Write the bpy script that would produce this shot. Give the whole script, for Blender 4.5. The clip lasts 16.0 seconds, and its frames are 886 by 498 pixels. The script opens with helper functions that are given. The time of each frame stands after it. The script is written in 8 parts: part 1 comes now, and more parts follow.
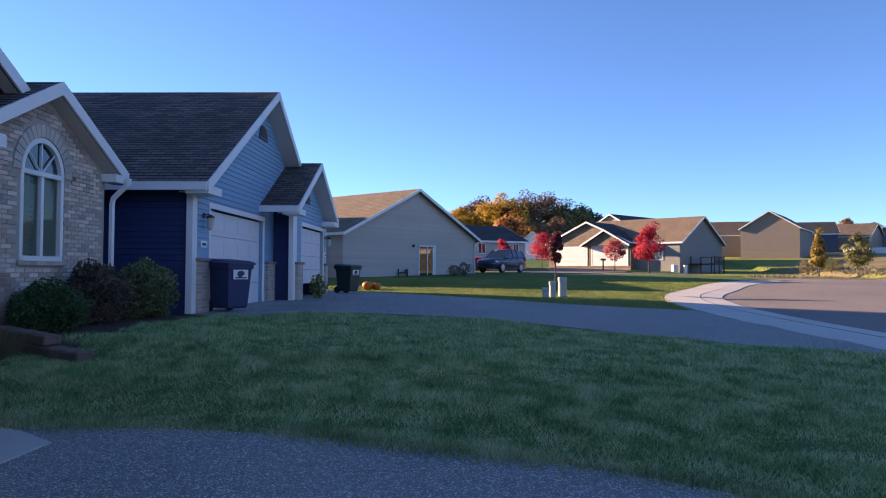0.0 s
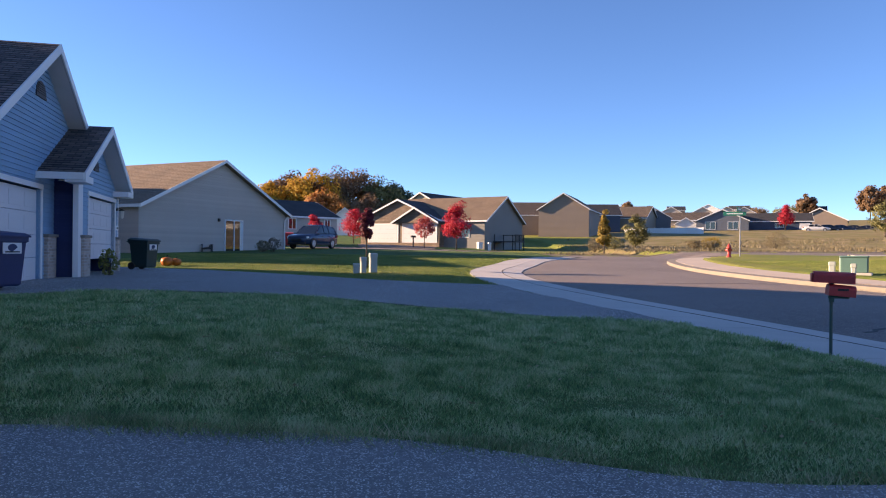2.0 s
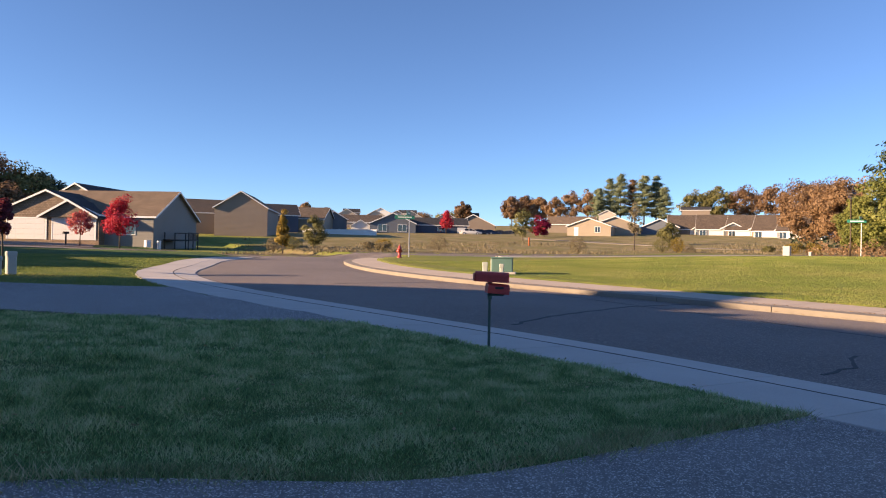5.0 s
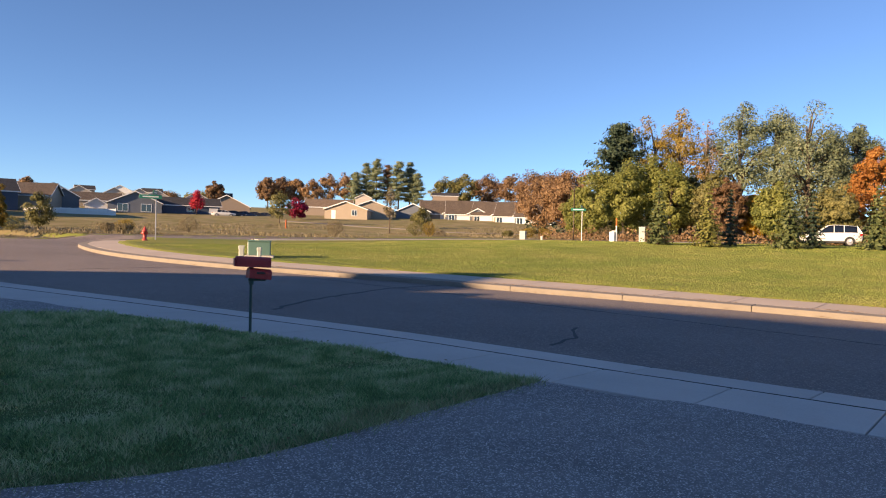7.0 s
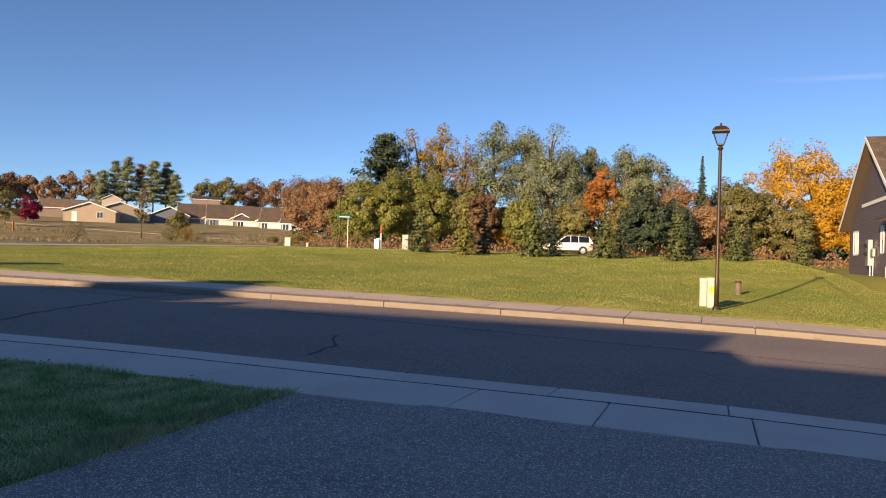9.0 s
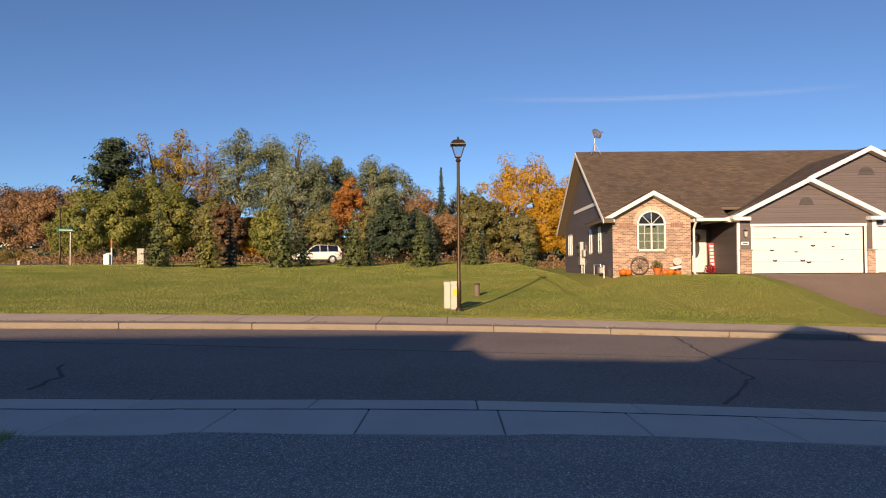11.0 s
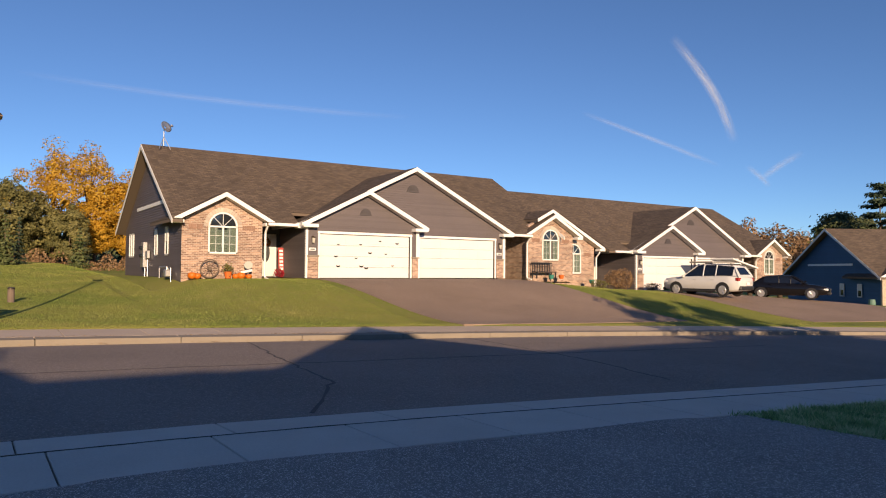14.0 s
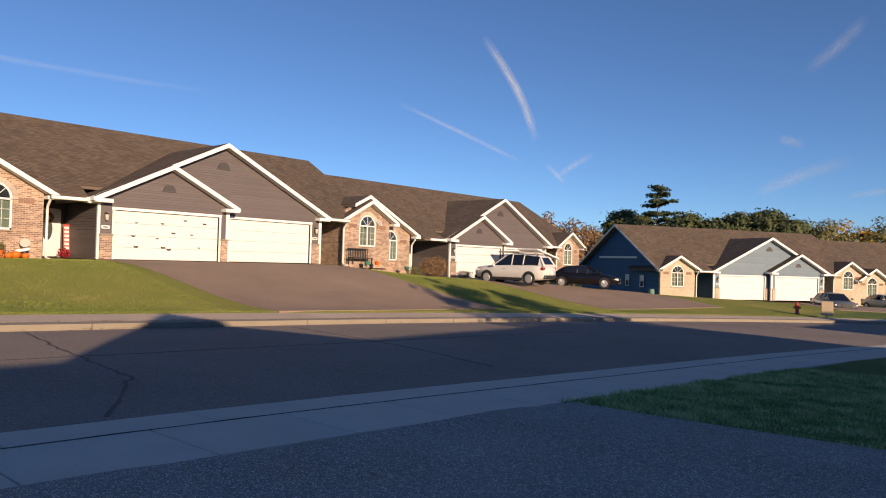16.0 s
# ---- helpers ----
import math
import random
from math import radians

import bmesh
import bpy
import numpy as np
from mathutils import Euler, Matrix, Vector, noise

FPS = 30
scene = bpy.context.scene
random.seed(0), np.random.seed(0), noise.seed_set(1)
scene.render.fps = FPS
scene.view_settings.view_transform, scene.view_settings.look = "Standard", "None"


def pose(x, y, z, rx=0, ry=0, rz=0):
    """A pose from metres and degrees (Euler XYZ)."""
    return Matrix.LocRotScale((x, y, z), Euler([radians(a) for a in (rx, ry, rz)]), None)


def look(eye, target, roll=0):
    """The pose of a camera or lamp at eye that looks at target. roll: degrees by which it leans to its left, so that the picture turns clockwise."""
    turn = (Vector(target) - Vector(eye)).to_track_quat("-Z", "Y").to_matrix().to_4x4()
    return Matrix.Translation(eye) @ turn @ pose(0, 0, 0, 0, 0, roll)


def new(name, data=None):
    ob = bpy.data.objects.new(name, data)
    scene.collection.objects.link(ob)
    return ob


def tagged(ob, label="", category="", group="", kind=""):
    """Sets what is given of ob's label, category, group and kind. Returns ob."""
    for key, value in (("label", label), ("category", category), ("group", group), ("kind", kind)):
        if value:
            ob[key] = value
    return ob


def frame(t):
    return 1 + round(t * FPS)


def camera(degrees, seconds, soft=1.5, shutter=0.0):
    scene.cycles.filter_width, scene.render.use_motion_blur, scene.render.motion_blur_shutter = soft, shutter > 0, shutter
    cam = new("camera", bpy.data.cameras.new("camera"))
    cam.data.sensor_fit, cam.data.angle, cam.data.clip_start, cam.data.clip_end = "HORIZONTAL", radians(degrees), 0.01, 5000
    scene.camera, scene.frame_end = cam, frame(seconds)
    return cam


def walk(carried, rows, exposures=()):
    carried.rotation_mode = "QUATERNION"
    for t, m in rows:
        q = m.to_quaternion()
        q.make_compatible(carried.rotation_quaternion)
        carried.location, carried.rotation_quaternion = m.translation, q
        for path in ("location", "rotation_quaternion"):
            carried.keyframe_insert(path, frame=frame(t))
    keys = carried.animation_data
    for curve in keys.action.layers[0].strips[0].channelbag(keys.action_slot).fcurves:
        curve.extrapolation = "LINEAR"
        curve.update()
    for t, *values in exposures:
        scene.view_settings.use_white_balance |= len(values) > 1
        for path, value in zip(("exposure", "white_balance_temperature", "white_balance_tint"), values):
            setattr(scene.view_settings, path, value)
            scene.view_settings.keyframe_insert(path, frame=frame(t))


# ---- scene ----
cam = camera(64.1, 16.0, soft=1.1)
PATH = [
    (0, (-0.352, -0.277, 1.65), (-0.692, 1.693, 1.713), 0.3),
    (0.5, (-0.328, -0.272, 1.652), (-0.551, 1.715, 1.69), 0.4),
    (1, (-0.329, -0.252, 1.658), (-0.414, 1.746, 1.676), 0.6),
    (1.5, (-0.335, -0.203, 1.64), (-0.28, 1.796, 1.647), 0.6),
    (2, (-0.33, -0.18, 1.623), (-0.143, 1.811, 1.624), 0.6),
    (2.5, (-0.346, -0.103, 1.623), (-0.035, 1.873, 1.622), 0.7),
    (3, (-0.344, -0.035, 1.624), (0.093, 1.916, 1.627), 0.9),
    (3.5, (-0.293, 0.093, 1.629), (0.28, 2.009, 1.64), 1.1),
    (4, (-0.263, 0.207, 1.627), (0.462, 2.071, 1.641), 1.2),
    (6.3, (-0.46, -0.032, 1.654), (0.927, 1.408, 1.645), 1.1),
    (6.5, (-0.504, -0.017, 1.664), (0.932, 1.375, 1.649), 1.2),
    (7, (-0.473, 0.005, 1.66), (1.071, 1.277, 1.639), 1.3),
    (7.5, (-0.395, 0.007, 1.647), (1.247, 1.15, 1.628), 1.4),
    (8, (-0.286, 0.02, 1.649), (1.443, 1.024, 1.639), 1.6),
    (8.5, (-0.235, 0.001, 1.651), (1.57, 0.862, 1.654), 1.7),
    (9, (-0.222, 0.014, 1.656), (1.647, 0.725, 1.672), 1.7),
    (9.2, (-0.208, 0.034, 1.656), (1.683, 0.685, 1.675), 1.6),
    (11.3, (-0.199, 0.119, 1.673), (1.798, 0.017, 1.722), -0.1),
    (11.5, (-0.156, 0.153, 1.684), (1.834, -0.037, 1.732), 0.2),
    (12, (0.025, 0.158, 1.671), (1.981, -0.257, 1.73), 0.1),
    (12.5, (0.255, 0.155, 1.675), (2.154, -0.47, 1.744), 0.4),
    (13, (0.389, 0.12, 1.66), (2.217, -0.688, 1.732), 0.6),
    (13.5, (0.574, 0.113, 1.644), (2.324, -0.853, 1.715), 0.7),
    (14, (0.694, 0.15, 1.663), (2.36, -0.955, 1.725), 0.5),
    (14.5, (0.887, 0.111, 1.643), (2.459, -1.124, 1.695), 0.4),
    (15, (1.035, 0.037, 1.639), (2.515, -1.307, 1.681), 0.6),
    (15.5, (1.226, -0.011, 1.633), (2.622, -1.442, 1.669), 1.1),
    (16, (1.422, -0.082, 1.621), (2.74, -1.586, 1.655), 1.7),
]
walk(cam, [(t, look(eye, target, roll)) for t, eye, target, roll in PATH],
     exposures=[(0, 1.58, 7300, 21), (4, 1.32, 7850, 19), (8, 1.06, 8250, 17), (12, 0.47, 7850, 16), (16, 0.45, 7450, 15)])

# ---- world, sun, exposure ----
SUN_HEAD, SUN_EL = 286.0, 14.4
world = bpy.data.worlds.new("sky")
scene.world = world
world.use_nodes = True
wn = world.node_tree
sky = wn.nodes.new("ShaderNodeTexSky")
sky.sky_type = 'NISHITA'
sky.sun_disc = False
sky.sun_elevation = radians(SUN_EL)
sky.sun_rotation = radians(SUN_HEAD)
sky.air_density, sky.dust_density, sky.ozone_density = 1.0, 0.05, 6.0
sky.altitude = 3000
wn.nodes["Background"].inputs["Strength"].default_value = 0.103
wn.links.new(sky.outputs[0], wn.nodes["Background"].inputs["Color"])

sun_data = bpy.data.lights.new("sun", 'SUN')
sun_data.energy, sun_data.angle, sun_data.color = 4.8, radians(0.5), (1.0, 0.79, 0.56)
sun = new("sun", sun_data)
_sd = Vector((math.sin(radians(SUN_HEAD)) * math.cos(radians(SUN_EL)), math.cos(radians(SUN_HEAD)) * math.cos(radians(SUN_EL)), math.sin(radians(SUN_EL))))
sun.matrix_world = look(_sd * 100, (0, 0, 0))


# ---- mesh and object helpers ----
class Mesh:
    """Collects vertices, faces and metre-true uv for one mesh."""

    def __init__(self):
        self.v, self.f, self.uv, self.m = [], [], [], []

    def add(self, verts, faces, uv=None, mi=0):
        n = len(self.v)
        self.v += [tuple(p) for p in verts]
        self.uv += list(uv) if uv else [(0.0, 0.0)] * len(verts)
        self.f += [tuple(n + i for i in q) for q in faces]
        self.m += [mi] * len(faces)
        return self

    def box(self, a, b, c=0.0, mat=None, mi=0):
        """Box from corner a to corner b with chamfer c, turned by mat."""
        lo = [min(p, q) for p, q in zip(a, b)]
        hi = [max(p, q) for p, q in zip(a, b)]
        if c <= 0:
            vs = [Vector((x, y, z)) for z in (lo[2], hi[2]) for y in (lo[1], hi[1]) for x in (lo[0], hi[0])]
            fs = [(0, 2, 3, 1), (4, 5, 7, 6), (0, 1, 5, 4), (2, 6, 7, 3), (0, 4, 6, 2), (1, 3, 7, 5)]
            uv = [(p[0] + p[1], p[2]) for p in vs]
        else:
            c = min([c] + [(h - l) * 0.45 for l, h in zip(lo, hi)])
            vs, ids = [], {}
            for k in range(8):
                s = [(k >> i) & 1 for i in range(3)]
                for ax in range(3):
                    p = [(hi[i] if s[i] else lo[i]) if i == ax else ((hi[i] - c) if s[i] else (lo[i] + c)) for i in range(3)]
                    ids[k, ax] = len(vs)
                    vs.append(Vector(p))
            fs = []
            for ax in range(3):
                i, j = [q for q in range(3) if q != ax]
                for s in (0, 1):
                    ks = [(s << ax) | (a1 << i) | (b1 << j) for a1, b1 in ((0, 0), (1, 0), (1, 1), (0, 1))]
                    q = [ids[k, ax] for k in ks]
                    fs.append(tuple(q) if (s == 1) == (ax != 1) else tuple(reversed(q)))
            for ax in range(3):
                i, j = [q for q in range(3) if q != ax]
                for si in (0, 1):
                    for sj in (0, 1):
                        k0, k1 = (si << i) | (sj << j), (1 << ax) | (si << i) | (sj << j)
                        fs.append((ids[k0, i], ids[k1, i], ids[k1, j], ids[k0, j]))
            for k in range(8):
                fs.append((ids[k, 0], ids[k, 1], ids[k, 2]))
            uv = [(p[0] + p[1], p[2]) for p in vs]
        if mat is not None:
            vs = [mat @ p for p in vs]
        return self.add(vs, fs, uv, mi)

    def prism(self, poly, depth, mi=0):
        """Closed prism: polygon of points, pushed along the vector depth."""
        n = len(poly)
        d = Vector(depth)
        vs = [Vector(p) for p in poly] + [Vector(p) + d for p in poly]
        fs = [tuple(range(n)), tuple(range(2 * n - 1, n - 1, -1))] + [(i, i + n, (i + 1) % n + n, (i + 1) % n) for i in range(n)]
        return self.add(vs, fs, [(p[0] + p[1], p[2]) for p in vs], mi)

    def tube(self, pts, rad, n=8, cap=True, mi=0):
        """Tube along points with one radius or one a point."""
        pts = [Vector(p) for p in pts]
        if not hasattr(rad, "__len__"):
            rad = [rad] * len(pts)
        vs = []
        for i, p in enumerate(pts):
            t = (pts[min(i + 1, len(pts) - 1)] - pts[max(i - 1, 0)]).normalized()
            a = t.orthogonal().normalized() if i == 0 else (a - t * a.dot(t)).normalized()
            b = t.cross(a)
            vs += [p + (a * math.cos(k * 2 * math.pi / n) + b * math.sin(k * 2 * math.pi / n)) * rad[i] for k in range(n)]
        fs = [(i * n + k, i * n + (k + 1) % n, (i + 1) * n + (k + 1) % n, (i + 1) * n + k) for i in range(len(pts) - 1) for k in range(n)]
        if cap:
            fs += [tuple(reversed(range(n))), tuple(range(len(vs) - n, len(vs)))]
        return self.add(vs, fs, None, mi)

    def lathe(self, prof, n=16, mat=None, mi=0):
        """Turned form from (radius, height) pairs round z."""
        vs = [Vector((r * math.cos(k * 2 * math.pi / n), r * math.sin(k * 2 * math.pi / n), z)) for r, z in prof for k in range(n)]
        if mat is not None:
            vs = [mat @ p for p in vs]
        fs = [(i * n + k, i * n + (k + 1) % n, (i + 1) * n + (k + 1) % n, (i + 1) * n + k) for i in range(len(prof) - 1) for k in range(n)]
        fs += [tuple(reversed(range(n))), tuple(range(len(vs) - n, len(vs)))]
        return self.add(vs, fs, None, mi)

    def make(self, name):
        me = bpy.data.meshes.new(name)
        me.from_pydata(self.v, [], self.f)
        lay = me.uv_layers.new(name="m")
        idx = np.empty(len(me.loops), dtype=np.int32)
        me.loops.foreach_get("vertex_index", idx)
        lay.data.foreach_set("uv", np.array(self.uv, dtype=np.float32)[idx].ravel())
        return me


def part(name, mesh, material, parent=None, label="", m=None, smooth=False):
    """Links a mesh as one object, under a thing or a part."""
    me = mesh.make(name) if isinstance(mesh, Mesh) else mesh
    if isinstance(mesh, Mesh) or not me.materials:
        for one in material if isinstance(material, (list, tuple)) else [material]:
            me.materials.append(one)
        if isinstance(mesh, Mesh) and any(mesh.m):
            me.polygons.foreach_set("material_index", mesh.m)
        if smooth:
            me.polygons.foreach_set("use_smooth", [True] * len(me.polygons))
    ob = new(name, me)
    if parent is not None:
        ob.parent = parent
    if m is not None:
        ob.matrix_basis = m
    return tagged(ob, label)


class Bits(Mesh):
    """Every piece added becomes a part of its own."""

    def __init__(self, name, mat, parent, label=""):
        self.v, self.f, self.uv, self.m = [], [], [], []
        self.what = (name, mat, parent, label)

    def add(self, verts, faces, uv=None, mi=0):
        name, mat, parent, label = self.what
        part(name, Mesh().add(verts, faces, uv, mi), mat, parent, label)
        return self


def thing(name, m, label, category, group=""):
    ob = new(name)
    ob.empty_display_size = 0.2
    ob.matrix_basis = m
    return tagged(ob, label, category, group)


# ---- materials ----
def material(name, color, rough=0.7, metal=0.0, var=0.15, scale=3.0, fine=40.0, bump=0.0, coords="Object", spec=0.5, tint=None, objvar=0.0, islands=0.0):
    """A surface with slow stains, fine grain and a little relief."""
    mt = bpy.data.materials.new(name)
    mt.use_nodes = True
    nt = mt.node_tree
    b = nt.nodes["Principled BSDF"]
    b.inputs["Roughness"].default_value = rough
    b.inputs["Metallic"].default_value = metal
    b.inputs["Specular IOR Level"].default_value = spec
    tc = nt.nodes.new("ShaderNodeTexCoord")
    src = tc.outputs[coords]
    n1 = nt.nodes.new("ShaderNodeTexNoise")
    n1.inputs["Scale"].default_value, n1.inputs["Detail"].default_value = scale, 4
    n2 = nt.nodes.new("ShaderNodeTexNoise")
    n2.inputs["Scale"].default_value, n2.inputs["Detail"].default_value = fine, 3
    nt.links.new(src, n1.inputs["Vector"])
    nt.links.new(src, n2.inputs["Vector"])
    add = nt.nodes.new("ShaderNodeMath")
    add.operation = 'ADD'
    nt.links.new(n1.outputs["Fac"], add.inputs[0])
    nt.links.new(n2.outputs["Fac"], add.inputs[1])
    fac = add.outputs[0]
    if objvar:
        oi = nt.nodes.new("ShaderNodeObjectInfo")
        ma = nt.nodes.new("ShaderNodeMath")
        ma.operation = 'MULTIPLY_ADD'
        nt.links.new(oi.outputs["Random"], ma.inputs[0])
        ma.inputs[1].default_value = objvar
        nt.links.new(fac, ma.inputs[2])
        fac = ma.outputs[0]
    if islands:
        # one tone a board
        gi = nt.nodes.new("ShaderNodeNewGeometry")
        mi_ = nt.nodes.new("ShaderNodeMath")
        mi_.operation = 'MULTIPLY_ADD'
        nt.links.new(gi.outputs["Random Per Island"], mi_.inputs[0])
        mi_.inputs[1].default_value = islands
        nt.links.new(fac, mi_.inputs[2])
        fac = mi_.outputs[0]
    ramp = nt.nodes.new("ShaderNodeMapRange")
    ramp.inputs["From Min"].default_value, ramp.inputs["From Max"].default_value = 0.6, 1.4 + objvar + islands
    nt.links.new(fac, ramp.inputs["Value"])
    mix = nt.nodes.new("ShaderNodeMix")
    mix.data_type = 'RGBA'
    lo = [c * (1 - var) for c in color]
    hi = [min(1.0, c * (1 + var)) for c in (tint or color)]
    mix.inputs["A"].default_value, mix.inputs["B"].default_value = (*lo, 1), (*hi, 1)
    nt.links.new(ramp.outputs[0], mix.inputs["Factor"])
    nt.links.new(mix.outputs["Result"], b.inputs["Base Color"])
    if bump:
        bp = nt.nodes.new("ShaderNodeBump")
        bp.inputs["Strength"].default_value = bump
        bp.inputs["Distance"].default_value = 0.01
        nt.links.new(n2.outputs["Fac"], bp.inputs["Height"])
        nt.links.new(bp.outputs[0], b.inputs["Normal"])
    return mt


def brick_like(name, c1, c2, mortar, w, h, gap, rough=0.85, offset=0.5, bump=0.5, bias=0.0, var=0.25, dark=0.0):
    """Bricks or shingles on metre-true uv: two colours, joint, slow stains."""
    mt = bpy.data.materials.new(name)
    mt.use_nodes = True
    nt = mt.node_tree
    b = nt.nodes["Principled BSDF"]
    b.inputs["Roughness"].default_value = rough
    uv = nt.nodes.new("ShaderNodeUVMap")
    uv.uv_map = "m"
    br = nt.nodes.new("ShaderNodeTexBrick")
    br.offset = offset
    br.inputs["Scale"].default_value = 1.0
    br.inputs["Brick Width"].default_value, br.inputs["Row Height"].default_value = w, h
    br.inputs["Mortar Size"].default_value, br.inputs["Mortar Smooth"].default_value = gap, 0.1
    br.inputs["Bias"].default_value = bias
    br.inputs["Color1"].default_value, br.inputs["Color2"].default_value, br.inputs["Mortar"].default_value = (*c1, 1), (*c2, 1), (*mortar, 1)
    nt.links.new(uv.outputs[0], br.inputs["Vector"])
    no = nt.nodes.new("ShaderNodeTexNoise")
    no.inputs["Scale"].default_value, no.inputs["Detail"].default_value = 0.7, 6
    nt.links.new(uv.outputs[0], no.inputs["Vector"])
    n2 = nt.nodes.new("ShaderNodeTexNoise")
    n2.inputs["Scale"].default_value, n2.inputs["Detail"].default_value = 60, 2
    nt.links.new(uv.outputs[0], n2.inputs["Vector"])
    mr = nt.nodes.new("ShaderNodeMapRange")
    mr.inputs["From Min"].default_value, mr.inputs["From Max"].default_value = 0.3, 0.7
    mr.inputs["To Min"].default_value, mr.inputs["To Max"].default_value = 1 - var, 1 + var
    nt.links.new(no.outputs["Fac"], mr.inputs["Value"])
    m2 = nt.nodes.new("ShaderNodeMapRange")
    m2.inputs["From Min"].default_value, m2.inputs["From Max"].default_value = 0.25, 0.75
    m2.inputs["To Min"].default_value, m2.inputs["To Max"].default_value = 0.75, 1.25
    nt.links.new(n2.outputs["Fac"], m2.inputs["Value"])
    mm = nt.nodes.new("ShaderNodeMath")
    mm.operation = 'MULTIPLY'
    nt.links.new(mr.outputs[0], mm.inputs[0])
    nt.links.new(m2.outputs[0], mm.inputs[1])
    vm = nt.nodes.new("ShaderNodeVectorMath")
    vm.operation = 'SCALE'
    nt.links.new(br.outputs["Color"], vm.inputs[0])
    nt.links.new(mm.outputs[0], vm.inputs["Scale"])
    nt.links.new(vm.outputs[0], b.inputs["Base Color"])
    bp = nt.nodes.new("ShaderNodeBump")
    bp.inputs["Strength"].default_value, bp.inputs["Distance"].default_value = bump, 0.01
    bp.invert = True
    nt.links.new(br.outputs["Fac"], bp.inputs["Height"])
    nt.links.new(bp.outputs[0], b.inputs["Normal"])
    return mt


def glass(name, color=(0.02, 0.025, 0.03), rough=0.03):
    mt = bpy.data.materials.new(name)
    mt.use_nodes = True
    b = mt.node_tree.nodes["Principled BSDF"]
    b.inputs["Base Color"].default_value = (*color, 1)
    b.inputs["Roughness"].default_value = rough
    b.inputs["IOR"].default_value = 1.6
    b.inputs["Specular IOR Level"].default_value = 0.9
    return mt


def leaf_material(name, c1, c2, c3, scale=0.5, trans=0.35, upright=0.0, scatter=0.32):
    """Foliage: colour changes from leaf to leaf and clump to clump; thin leaves let light through."""
    mt = bpy.data.materials.new(name)
    mt.use_nodes = True
    nt = mt.node_tree
    b = nt.nodes["Principled BSDF"]
    b.inputs["Roughness"].default_value = 0.6
    b.inputs["Specular IOR Level"].default_value = 0.25
    geo = nt.nodes.new("ShaderNodeNewGeometry")
    tc = nt.nodes.new("ShaderNodeTexCoord")
    no = nt.nodes.new("ShaderNodeTexNoise")
    no.inputs["Scale"].default_value, no.inputs["Detail"].default_value = scale, 3
    nt.links.new(tc.outputs["Object"], no.inputs["Vector"])
    ma = nt.nodes.new("ShaderNodeMath")
    ma.operation = 'MULTIPLY_ADD'
    nt.links.new(geo.outputs["Random Per Island"], ma.inputs[0])
    ma.inputs[1].default_value = scatter
    nt.links.new(no.outputs["Fac"], ma.inputs[2])
    rp = nt.nodes.new("ShaderNodeValToRGB")
    e = rp.color_ramp.elements
    e[0].position, e[0].color = 0.38, (*c1, 1)
    e[1].position, e[1].color = 0.93, (*c3, 1)
    mid = e.new(0.66)
    mid.color = (*c2, 1)
    nt.links.new(ma.outputs[0], rp.inputs[0])
    nt.links.new(rp.outputs[0], b.inputs["Base Color"])
    tr = nt.nodes.new("ShaderNodeBsdfTranslucent")
    nt.links.new(rp.outputs[0], tr.inputs["Color"])
    mx = nt.nodes.new("ShaderNodeMixShader")
    mx.inputs[0].default_value = trans
    if upright:
        # a mown sward shades as one surface more than as single blades
        half = nt.nodes.new("ShaderNodeVectorMath")
        half.operation = 'MULTIPLY_ADD'
        half.inputs[1].default_value = (1, 1, 1)
        half.inputs[2].default_value = (0, 0, upright)
        nt.links.new(geo.outputs["Normal"], half.inputs[0])
        unit = nt.nodes.new("ShaderNodeVectorMath")
        unit.operation = 'NORMALIZE'
        nt.links.new(half.outputs[0], unit.inputs[0])
        nt.links.new(unit.outputs[0], b.inputs["Normal"])
        nt.links.new(unit.outputs[0], tr.inputs["Normal"])
    nt.links.new(b.outputs[0], mx.inputs[1])
    nt.links.new(tr.outputs[0], mx.inputs[2])
    nt.links.new(mx.outputs[0], nt.nodes["Material Output"].inputs[0])
    return mt


def asphalt(name, base, stone, scale=75.0, patch=0.5, cover=0.72):
    """Bitumen with pale aggregate showing, stains and worn patches."""
    mt = material(name, base, 0.9, var=0.28, scale=patch, fine=18, bump=0.0)
    nt = mt.node_tree
    b = nt.nodes["Principled BSDF"]
    old = b.inputs["Base Color"].links[0].from_socket
    tc = nt.nodes.new("ShaderNodeTexCoord")
    vo = nt.nodes.new("ShaderNodeTexVoronoi")
    vo.inputs["Scale"].default_value = scale
    nt.links.new(tc.outputs["Object"], vo.inputs["Vector"])
    sep = nt.nodes.new("ShaderNodeSeparateColor")
    nt.links.new(vo.outputs["Color"], sep.inputs[0])
    mr = nt.nodes.new("ShaderNodeMapRange")
    mr.inputs["From Min"].default_value, mr.inputs["From Max"].default_value = cover, 1.0
    nt.links.new(sep.outputs[0], mr.inputs["Value"])
    mx = nt.nodes.new("ShaderNodeMix")
    mx.data_type = 'RGBA'
    nt.links.new(mr.outputs[0], mx.inputs["Factor"])
    nt.links.new(old, mx.inputs["A"])
    mx.inputs["B"].default_value = (*stone, 1)
    nt.links.new(mx.outputs["Result"], b.inputs["Base Color"])
    bp = nt.nodes.new("ShaderNodeBump")
    bp.inputs["Strength"].default_value, bp.inputs["Distance"].default_value = 0.8, 0.008
    nt.links.new(vo.outputs["Distance"], bp.inputs["Height"])
    nt.links.new(bp.outputs[0], b.inputs["Normal"])
    return mt


